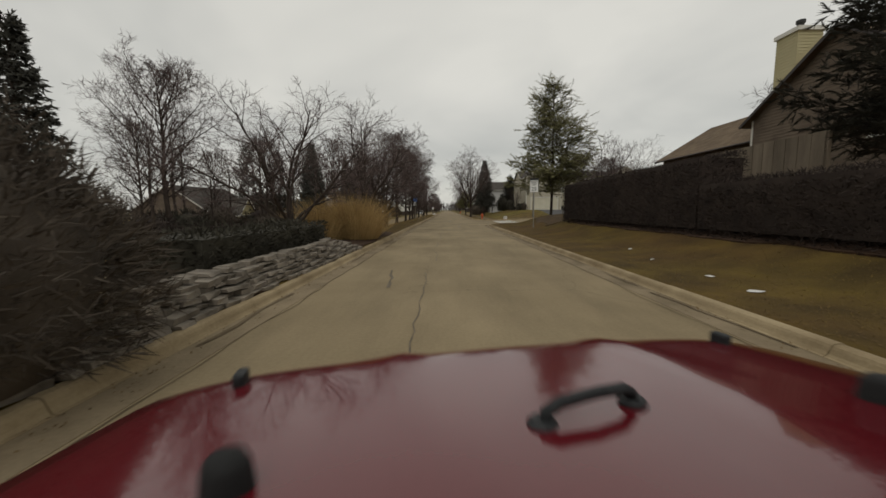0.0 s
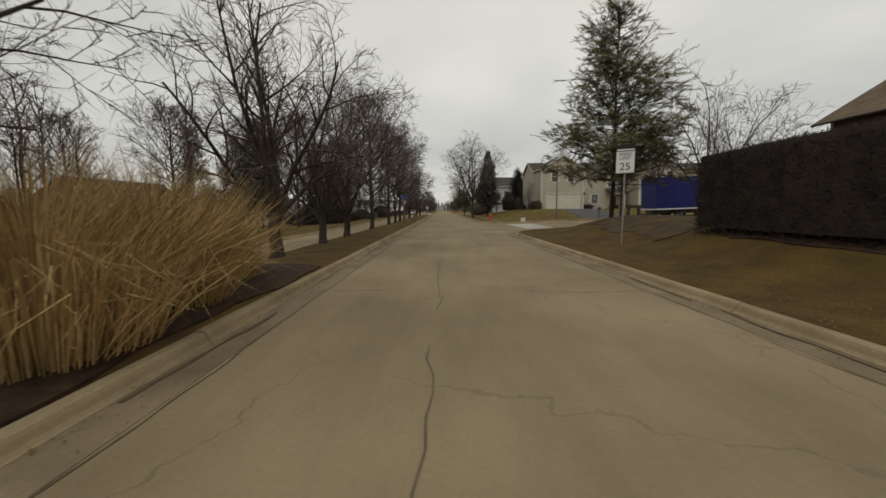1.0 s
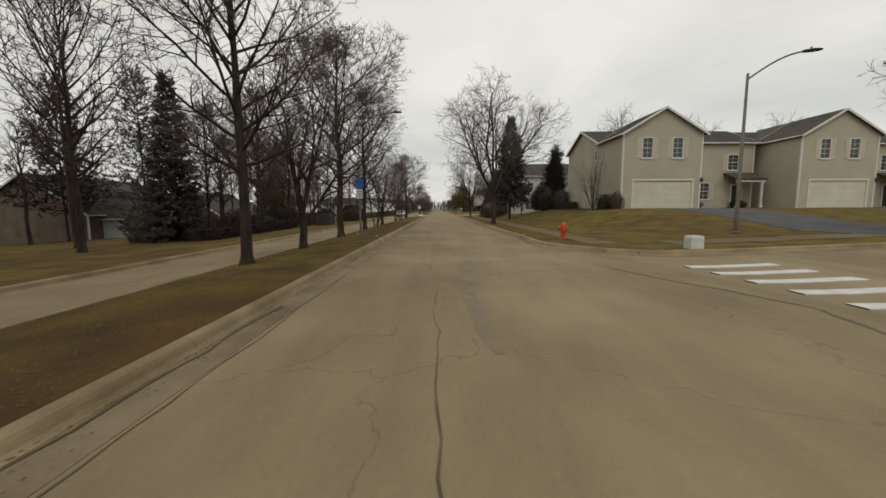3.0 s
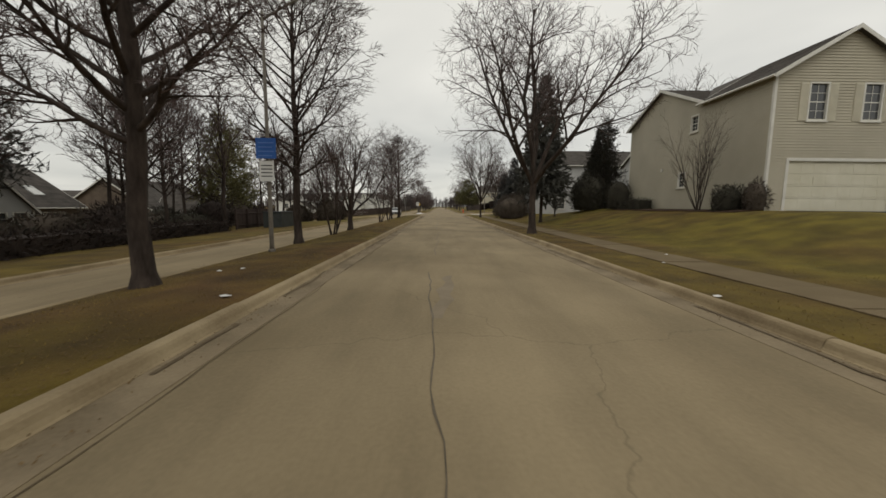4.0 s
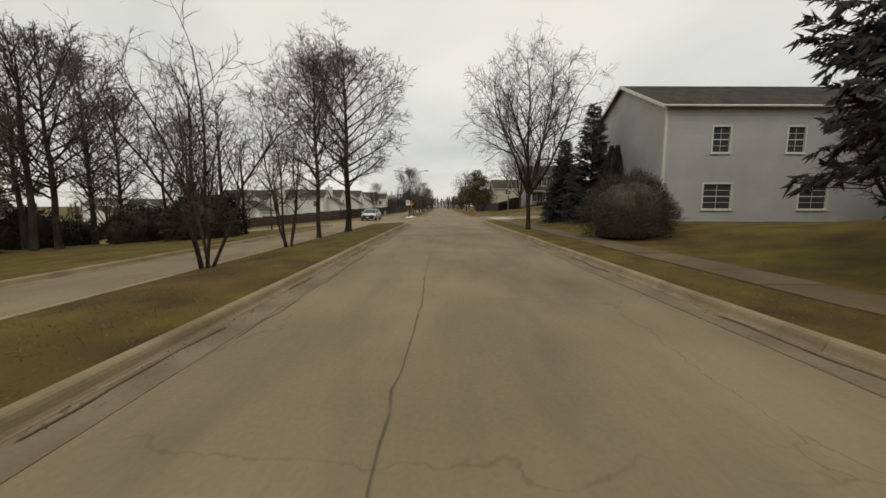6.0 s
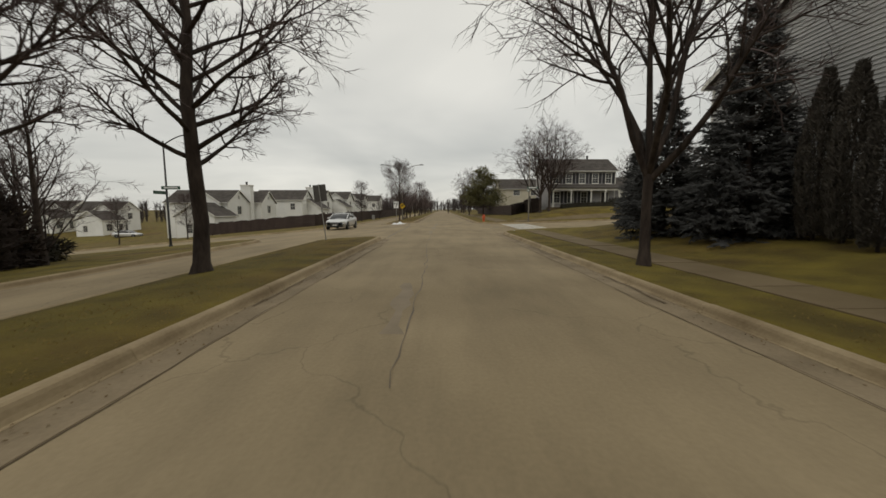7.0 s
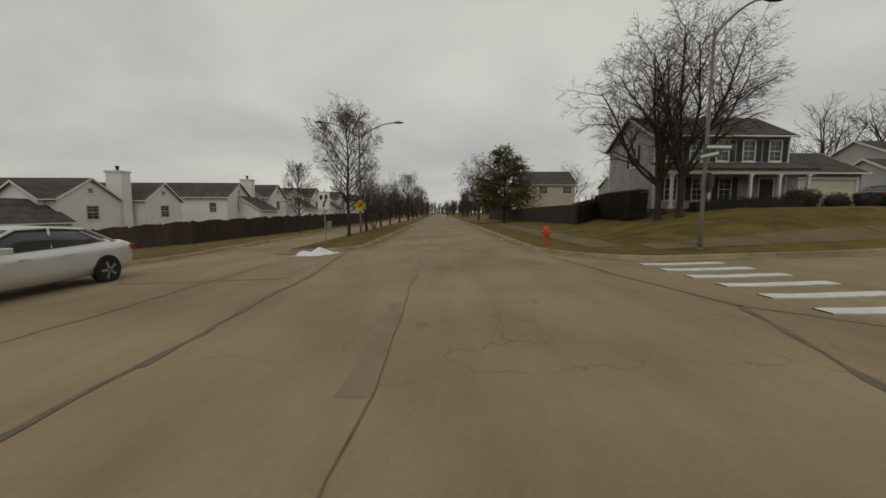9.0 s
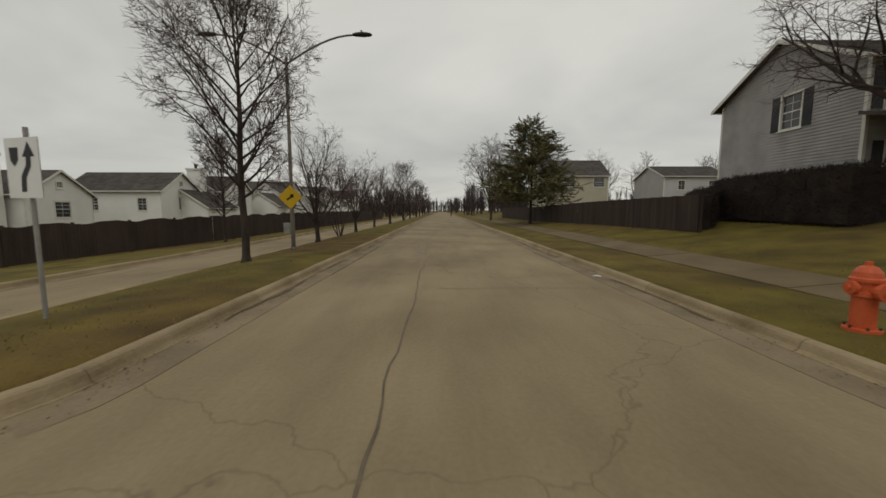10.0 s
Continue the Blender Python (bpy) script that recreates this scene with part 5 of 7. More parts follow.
# ---- marks and seams on the road ----
def seam(pts, width, name, label, seed, material=TAR, wig=0.05, top=0.006):
    rng = random.Random(seed)
    s = Shape()
    left, right = [], []
    for (xa, ya), (xb, yb) in zip(pts, pts[1:]):
        ln = math.dist((xa, ya), (xb, yb))
        nx, ny = -(yb - ya) / ln, (xb - xa) / ln
        k = max(2, int(ln / 0.35))
        off = 0.0
        for i in range(k + 1):
            x, y = xa + (xb - xa) * i / k, ya + (yb - ya) * i / k
            off = off * 0.8 + rng.gauss(0, wig * 0.5)
            w = width * rng.uniform(0.35, 1.2)
            for sd, row in ((-1, left), (1, right)):
                px, py = x + nx * (off + sd * w / 2), y + ny * (off + sd * w / 2)
                row.append((px, py, base(px, py) + top))
    k = len(left)
    s.v = left + right
    s.f = [(i, k + i, k + i + 1, i + 1) for i in range(k - 1)]
    return solid(name, s, material, label, "road seam")


rng = random.Random(77)
for a, b in ((0, 9), (11, 17.5), (19, 33), (35, 48), (49, 63), (66, 77), (78, 96), (98, 112), (113, 131), (132, 146), (147, 190)):
    seam([(-0.35 + rng.uniform(-0.1, 0.15), a), (-0.25 + rng.uniform(-0.15, 0.15), (a + b) / 2), (-0.3 + rng.uniform(-0.1, 0.1), b)], 0.022, "road_seam", "dark tarred seam along the lane", int(a), TAR, 0.05)
for y, x0, x1 in ((20.4, -2.3, -0.4), (20.2, 1.4, 3.5), (35.4, -2.2, -0.5), (51.0, -1.8, 1.0), (67.0, -2.4, -0.5), (67.5, 1.2, 3.4), (79.4, -2.1, -0.9), (82.4, -2.5, -1.4), (82.8, 0.8, 2.2), (104.5, 1.0, 3.0), (117.4, 0.9, 2.6), (134.7, -2.2, 0.0), (134.8, 0.6, 2.3), (141.2, 0.1, 3.4), (152.0, -2.2, 0.4)):
    seam([(x0, y), (x1, y + rng.uniform(-0.1, 0.1))], 0.018, "road_seam", "dark seam across the lane", int(y * 10))
seam([(-1.1, 7.2), (-1.35, 9.3)], 0.07, "road_seam", "short dark crack in the lane", 5)
seam([(-2.75, 115.0), (-2.7, 125), (-2.9, 131), (-3.4, 136.2)], 0.11, "road_seam", "tarred seam through the crossing", 6)
seam([(-5.3, 124.0), (-5.0, 134.0)], 0.05, "road_seam", "thin seam through the crossing", 7)
seam([(-7.5, 130.2), (-3.2, 130.0)], 0.05, "road_seam", "thin seam across the crossing", 8)
seam([(4.0, 124.0), (5.2, 127.5), (4.6, 131.0), (4.1, 134.5)], 0.12, "road_seam", "tarred seam at the street mouth", 9)
seam([(5.2, 127.5), (7.2, 125.6)], 0.07, "road_seam", "tarred crack at the street mouth", 10)
seam([(4.2, 50.0), (5.5, 46), (4.3, 41)], 0.08, "road_seam", "tarred seam at the street mouth", 11)
for k, (x, y) in enumerate(((0.35, 46), (0.45, 50), (0.4, 54.5), (-0.1, 61), (-0.45, 101), (-0.5, 120), (-0.45, 126), (-0.4, 131), (1.2, 34), (-0.6, 148))):
    seam([(x, y - 1.6), (x + 0.1, y + 1.6)], 0.3, "road_stain", "dark worn stain along the lane", 40 + k, STAIN, 0.1, 0.003)


def crosswalk(name, x, ys, length, label):
    root = thing(name, Matrix.Identity(4), label, "crosswalk", kind="structure")
    for y in ys:
        s = Shape()
        n = 6
        for i in range(n):
            x0, x1 = x - length / 2 + length * i / n, x - length / 2 + length * (i + 1) / n
            s.add([(a, b, base(a, b) + c) for c in (0.022, -0.01) for a, b in ((x0, y - 0.17), (x1, y - 0.17), (x1, y + 0.17), (x0, y + 0.17))], [(0, 1, 2, 3), (0, 4, 5, 1), (2, 6, 7, 3)])
        part("bar", s, PAINT, root)


crosswalk("crosswalk_1", 7.35, [41.2 + 0.98 * i for i in range(10)], 2.3, "white zebra bars across the side street")
crosswalk("crosswalk_2", 7.45, [122.9 + 1.05 * i for i in range(10)], 2.4, "white zebra bars across the side street mouth")

# ---- trees ----
MED = "row of bare median trees"
for kind, var, x, y, h, spin, wide, label in (
    ("vase", 1, -6.0, 14.4, 7.2, 40, 1.2, "dark bare ornamental tree with spreading limbs"),
    ("vase", 2, -5.35, 25.0, 9.6, 100, 1.05, "bare tree with several heavy low limbs"),
    ("vase", 3, -5.45, 29.9, 8.8, 200, 0.95, "bare median tree forking low"),
    ("vase", 1, -5.5, 34.2, 9.4, 300, 0.95, "bare median tree with arching branches"),
    ("leader", 1, -5.6, 42.2, 9.8, 10, 1.15, "bare upright tree with an egg-shaped crown"),
    ("leader", 2, -5.55, 51.0, 9.6, 80, 1.1, "bare upright tree in the grass strip"),
    ("vase", 2, -5.4, 55.0, 8.4, 250, 0.9, "bare leaning tree with a forked trunk"),
    ("leader", 1, -5.55, 61.2, 10.4, 150, 1.2, "large bare tree with rising limbs"),
    ("leader", 3, -5.85, 69.5, 10.2, 220, 1.1, "large bare tree beside the lamp post"),
    ("multi", 1, -5.75, 74.1, 8.2, 0, 1.0, "bare clump tree with several stems"),
    ("vase", 3, -5.8, 78.0, 8.4, 20, 1.0, "bare tree with a stout short trunk"),
    ("multi", 2, -5.9, 90.8, 7.2, 90, 1.0, "bare clump tree on the median"),
    ("multi", 1, -5.8, 95.6, 7.4, 200, 0.95, "bare two-stemmed tree on the median"),
    ("leader", 2, -6.0, 99.8, 8.4, 120, 0.9, "bare slim tree on the median"),
    ("leader", 3, -5.55, 103.8, 10.2, 30, 1.25, "large bare tree near the end of the median"),
    ("leader", 1, -5.4, 144.7, 7.4, 300, 1.0, "bare tree with a cone-shaped crown"),
    ("vase", 1, -5.7, 151.8, 6.4, 60, 0.85, "bare median tree beyond the crossing"),
    ("multi", 2, -5.8, 156.0, 6.2, 10, 0.9, "bare clump tree beyond the crossing"),
    ("vase", 3, -5.9, 160.6, 6.4, 130, 0.85, "bare median tree in the far row"),
    ("vase", 2, -6.0, 168.5, 6.6, 200, 0.85, "bare median tree in the far row"),
):
    tree(kind, var, x, y, h, "bare_tree", label, spin=spin, wide=wide, group=MED)
for i in range(13):
    tree(("vase", "leader", "multi")[i % 3], 1 + i % 2, -5.6 + 0.4 * math.sin(i * 2.1), 176 + i * 9.5 + 2 * math.sin(i * 1.7), 7.8 + 1.2 * math.sin(i * 3.1), "bare_tree", "small bare tree in the far median row", spin=i * 77, wide=0.9, group=MED, far=True)

for kind, var, x, y, h, spin, wide, label in (
    ("spread", 1, 4.85, 74.5, 12.6, 75, 1.05, "big bare oak on the grass verge"),
    ("spread", 2, 5.3, 104.2, 10.4, 160, 0.85, "bare tree with upswept branches on the verge"),
    ("spread", 1, 13.9, 142.6, 10.8, 200, 1.0, "big bare tree in front of the grey house"),
    ("spread", 2, 12.9, 143.0, 9.6, 20, 1.15, "bare tree close beside the big one"),
    ("spread", 2, 25.0, 93.5, 13.5, 70, 0.9, "tall bare tree behind the house"),
    ("spread", 1, 34.0, 92.0, 12.0, 130, 0.9, "bare tree behind the houses"),
    ("spread", 2, 45.0, 90.0, 11.5, 210, 0.9, "bare tree behind the houses"),
    ("leader", 2, 19.0, 53.6, 8.6, 0, 1.1, "young bare tree on the lawn by the side street"),
    ("leader", 3, 23.6, 54.8, 8.0, 90, 1.1, "young bare tree by the driveway"),
    ("multi", 2, 14.2, 33.8, 9.4, 0, 1.0, "bare clump tree by the hedge end"),
    ("multi", 1, 16.6, 34.8, 8.6, 70, 1.0, "bare clump tree beside the mulch bed"),
    ("spread", 2, 30.0, 30.0, 12.5, 100, 0.9, "bare tree behind the brown roof"),
    ("spread", 1, 52.0, 172.0, 15.0, 40, 0.9, "bare tree behind the grey house"),
    ("spread", 2, 60.0, 170.0, 15.5, 120, 1.0, "bare tree far behind the houses"),
    ("spread", 1, 38.0, 170.0, 11.5, 120, 1.0, "bare tree behind the garage"),
    ("spread", 2, 6.8, 184.0, 10.2, 260, 1.05, "round bare tree on the far verge"),
    ("leader", 2, 41.2, 141.0, 3.6, 0, 1.0, "small bare sapling on the lawn"),
    ("shrub", 1, 14.1, 75.0, 5.0, 40, 0.8, "small bare tree against the side wall"),
    ("vase", 3, 11.0, 90.5, 4.4, 40, 0.9, "small bare tree beside the spruce"),
    ("leader", 3, -13.0, 156.8, 6.3, 200, 0.95, "bare tree before the brown fence"),
    ("vase", 2, -12.6, 172.0, 5.6, 20, 0.9, "small bare tree before the fence"),
    ("leader", 3, -21.0, 28.0, 12.6, 10, 1.1, "tall round bare tree on the far lawn"),
    ("spread", 2, -33.0, 118.5, 8.0, 80, 0.9, "bare tree by the side street"),
    ("leader", 1, -28.5, 137.0, 5.0, 10, 1.0, "small bare tree on the sloping lawn"),
    ("leader", 2, -38.0, 139.0, 5.4, 10, 1.0, "small bare tree by the white houses"),
):
    tree(kind, var, x, y, h, "bare_tree", label, spin=spin, wide=wide, far=x > 24 or (x < -12 and y > 40))
for kind, var, x, y, h, wide in (("wild", 1, -14.2, 106.0, 9.0, 1.1), ("wild", 3, -15.2, 104.6, 10.0, 1.0), ("wild", 2, -14.0, 108.2, 6.5, 1.2), ("multi", 1, -15.5, 109.5, 5.5, 1.2), ("wild", 2, -19.7, 99.5, 10.5, 1.0), ("leader", 1, -20.4, 105.5, 9.0, 0.9), ("wild", 1, -19.4, 107.8, 8.0, 1.1), ("leader", 3, -19.5, 81.0, 10.5, 0.9), ("leader", 2, -20.2, 84.0, 10.0, 0.9), ("leader", 2, -17.4, 107.5, 8.0, 0.9), ("spread", 2, -18.6, 111.5, 6.2, 1.0), ("spread", 1, -20.5, 113.5, 5.4, 1.0)):
    tree(kind, var, x, y, h, "bare_tree", "bare tree in the thicket by the street corner", spin=x * 91 % 360, wide=wide, far=True)
rw = random.Random(31)
WOODS = "bare trees behind the far lawn"
for i in range(34):
    x, y = -15.5 - 18 * rw.random(), 20 + i * 2.65 + rw.uniform(-1, 1)
    if -33 < x < -24 and (46 < y < 64):
        x += 10
    tree("wild" if i % 3 else "leader", 1 + i % 3, x, y, rw.uniform(8.5, 13.0) * (0.62 if y < 36 else 1.0), "bare_tree", "thin bare tree among others behind the lawn", spin=rw.uniform(0, 360), group=WOODS, wide=rw.uniform(0.8, 1.1), far=True)
for i in range(30):
    sx = -1 if i % 2 else 1
    x = sx * rw.uniform(9 if sx > 0 else 14, 60)
    tree("wild" if i % 3 else "spread", 1 + i % 2, x, rw.uniform(205, 330), rw.uniform(7, 10.5), "bare_tree", "bare tree in the far distance", spin=rw.uniform(0, 360), group="distant bare trees", far=True)
for i in range(9):
    tree("spread" if i % 2 else "wild", 1 + i % 2, 22 + 6 * i + rw.uniform(-2, 2), rw.uniform(196, 215), rw.uniform(8, 11), "bare_tree", "bare tree behind the far gardens", spin=rw.uniform(0, 360), far=True)
for kind, var, x, y, h, wide, green, name, label in (
    ("oldspruce", 1, 8.8, 87.4, 12.4, 0.64, SPRUCE, "spruce", "tall dark spruce with bare lower trunk"),
    ("pine", 1, 14.9, 89.0, 7.8, 0.8, SPRUCE, "evergreen", "loose dark evergreen beside the lawn"),
    ("spruce", 1, 15.9, 92.5, 8.0, 0.9, SPRUCE, "spruce", "dark spruce behind the house corner"),
    ("spruce", 2, 9.5, 110.6, 6.0, 1.1, BLUESPRUCE, "spruce", "dense blue spruce between two others"),
    ("spruce", 1, 10.8, 115.0, 5.0, 1.0, BLUESPRUCE, "spruce", "young blue spruce at the street corner"),
    ("spruce", 2, 10.3, 107.4, 7.6, 1.0, BLUESPRUCE, "spruce", "blue spruce with branches to the ground"),
    ("pine", 1, 10.2, 36.4, 12.6, 1.15, PINE, "pine", "white pine with airy layered branches"),
    ("pine", 2, 14.3, 11.2, 10.6, 1.05, SPRUCE, "evergreen", "dark overhanging evergreen beside the house"),
    ("pine", 2, 8.4, 168.6, 9.0, 1.7, PINE, "pine", "dense green pine on the far verge"),
    ("spruce", 1, -25.5, 22.5, 13.5, 0.9, SPRUCE, "spruce", "tall dark spruce beyond the median"),
    ("pine", 2, -36.0, 68.0, 14.0, 0.75, SPRUCE, "pine", "tall dark pine behind the lawn"),
    ("pine", 1, -33.5, 74.5, 13.5, 0.8, SPRUCE, "pine", "dark pine behind the lawn"),
    ("pine", 2, -27.5, 76.0, 14.5, 0.8, SPRUCE, "pine", "tall dark pine with open branches"),
    ("pine", 1, -20.5, 90.0, 10.0, 0.95, PINE, "pine", "green pine on the far lawn"),
    ("pine", 2, -25.5, 99.0, 9.0, 1.1, PINE, "pine", "low spreading green pine"),
    ("pine", 1, -26.5, 103.5, 12.0, 0.9, PINE, "pine", "green pine above the hedge"),
    ("spruce", 2, -17.6, 65.6, 10.6, 0.72, SPRUCE, "spruce", "tall dark spruce at the edge of the far lawn"),
    ("oldspruce", 1, -17.0, 47.5, 10.0, 0.6, SPRUCE, "spruce", "dark spruce on the far lawn"),
    ("oldspruce", 2, -18.5, 53.0, 9.5, 0.6, SPRUCE, "spruce", "dark spruce beside its neighbour"),
    ("spruce", 1, 76.0, 168.0, 9.0, 1.0, SPRUCE, "spruce", "dark spruce behind far houses"),
    ("spruce", 2, 66.0, 160.0, 8.0, 1.1, SPRUCE, "spruce", "dark spruce beside far houses"),
    ("arborvitae", 1, 10.7, 105.4, 4.6, 0.68, YEW, "arborvitae", "narrow dark arborvitae against the wall"),
    ("arborvitae", 2, 10.7, 104.6, 4.5, 0.66, YEW, "arborvitae", "narrow dark arborvitae beside its twin"),
    ("arborvitae", 1, 10.1, 103.3, 3.6, 0.8, YEW, "arborvitae", "dark arborvitae between two others"),
):
    tree(kind, var, x, y, h, name, label, green=green, wide=wide, spin=x * 37 % 360, category="evergreen tree", far=x < -12 or x > 40)

rg = random.Random(61)
for x in (XL + 0.14, XR - 0.14):
    y = 4.0
    while y < 185:
        ln = rg.uniform(0.8, 4.5)
        if depth(x + (0.6 if x > 0 else -0.6), y) > 0.2 and depth(x + (0.6 if x > 0 else -0.6), y + ln) > 0.2:
            seam([(x, y), (x, y + ln)], rg.uniform(0.03, 0.10), "gutter_dirt", "dark leaf dirt along the kerb foot", 500 + int(y + x), DIRT, 0.06, 0.02)
        y += ln + rg.uniform(0.3, 5.0)
for x in (XL + 0.49, XR - 0.49):
    y = 2.0
    while y < 180:
        ln = rg.uniform(3, 11)
        if depth(x + (0.8 if x > 0 else -0.8), y) > 0.2 and depth(x + (0.8 if x > 0 else -0.8), y + ln) > 0.2:
            seam([(x, y), (x, y + ln)], rg.uniform(0.012, 0.03), "road_seam", "dark joint between lane and gutter", 300 + int(y + x), DIRT, 0.035, 0.007)
        y += ln + rg.uniform(0.0, 3.0)


# ---- fences and hedges ----
def board_fence(name, pts, h, material, label, gap=0.01, board=0.14, wave=0.0, step=2.4, parts=True):
    """A fence of upright boards on rails between posts; each board is a piece."""
    root = thing(name, Matrix.Identity(4), label, "fence", kind="structure")
    rest = Shape()
    n = 0
    for (xa, ya), (xb, yb) in zip(pts, pts[1:]):
        ln = math.dist((xa, ya), (xb, yb))
        ux, uy = (xb - xa) / ln, (yb - ya) / ln
        turn = Matrix(((ux, -uy, 0), (uy, ux, 0), (0, 0, 1)))
        k = max(1, round(ln / step))
        for i in range(k + 1):
            x, y = xa + ux * ln * i / k, ya + uy * ln * i / k
            z = gz(x, y)
            part("post", Shape().obox((x + uy * 0.09, y - ux * 0.09, z + h / 2 - 0.1), (0.05, 0.05, h / 2 + 0.12), turn), material, root)
        for i in range(k):
            x0, y0 = xa + ux * ln * i / k, ya + uy * ln * i / k
            x1, y1 = xa + ux * ln * (i + 1) / k, ya + uy * ln * (i + 1) / k
            for q in (0.2, 0.8):
                s = Shape()
                za, zb = gz(x0, y0) + h * q, gz(x1, y1) + h * q
                o = (uy * 0.04, -ux * 0.04)
                s.tube([(x0 + o[0], y0 + o[1], za), (x1 + o[0], y1 + o[1], zb)], [0.045, 0.045], 4, True)
                part("rail", s, material, root)
        m = int(ln / (board + gap))
        for i in range(m):
            t = (i + 0.5) * (board + gap)
            x, y = xa + ux * t, ya + uy * t
            z = gz(x, y)
            top = h + wave * abs(math.sin(3.1416 * (t / step))) - wave + 0.012 * math.sin(n * 5.1)
            s = Shape().obox((x, y, z + top / 2 + 0.03), (board / 2, 0.011, top / 2), turn)
            if parts and n < 300:
                part("board", s, material, root)
            else:
                rest.add(s.v, s.f)
            n += 1
    if rest.v:
        tagged(part("boards", rest, material, root, "row of upright boards"), kind="stuff")
    return root


board_fence("fence_1", [(-12.6, 215), (-13.4, 180), (-15.4, 159.5), (-18.4, 149.8), (-36.2, 149.8)], 1.75, BROWNFENCE, "dark brown board fence with a scalloped top", wave=0.14)
board_fence("fence_2", [(12.3, 12.4), (12.3, 18.2)], 2.9, WOOD, "tall weathered grey board fence behind the hedge", board=0.45, gap=0.03, step=1.3)
board_fence("fence_3", [(-16.3, 84.0), (-16.3, 91.0)], 1.6, BROWNFENCE, "dark board fence beside the far road", step=1.8)
board_fence("fence_4", [(10.2, 148.6), (9.8, 160.5), (9.6, 192.0)], 1.45, BROWNFENCE, "dark board fence beside the far verge")

box_hedge("hedge", [(8.8, 12.1), (8.8, 25.6)], 1.5, 2.33, BROWNHEDGE, "tall clipped leafless hedge of dense brown twigs", 2200, 0.12, 3, 0.11, 0.05)
box_hedge("hedge", [(8.8, -12), (8.8, 12.0)], 1.5, 1.47, BROWNHEDGE, "clipped leafless hedge of dense brown twigs", 1500, 0.12, 4, 0.11, 0.05)
box_hedge("hedge", [(-4.7, 6.0), (-4.75, 12.2)], 1.7, 0.95, HEDGE, "low clipped dark evergreen hedge", 900, 0.12, 5)
box_hedge("hedge", [(16.2, 144.9), (23.0, 144.9)], 0.8, 0.65, HEDGE, "low clipped hedge before the porch", 500, 0.1, 6)
box_hedge("hedge", [(12.9, 145.2), (13.2, 151.2)], 1.2, 1.8, BROWNHEDGE, "dark leafless hedge beside the grey house", 2000, 0.13, 7, 0.1, 0.06)
box_hedge("hedge", [(12.6, 151.6), (10.6, 149.2)], 0.9, 1.5, BROWNHEDGE, "dark leafless hedge at the garden corner", 1800, 0.13, 8, 0.1, 0.06)
box_hedge("hedge", [(14.5, 81.0), (14.5, 85.0)], 1.0, 0.75, HEDGE, "low dark hedge along the side wall", 600, 0.1, 9)
box_hedge("hedge", [(-15.0, 64.0), (-15.6, 70.0), (-16.6, 82.0)], 1.6, 0.8, BROWNHEDGE, "low untidy hedge along the far lawn", 300, 0.22, 10, rough=0.2)
box_hedge("hedge", [(-16.5, 20.0), (-17.0, 32.0)], 1.5, 0.9, BROWNHEDGE, "untidy leafless hedge beyond the far road", 300, 0.22, 11, rough=0.25)

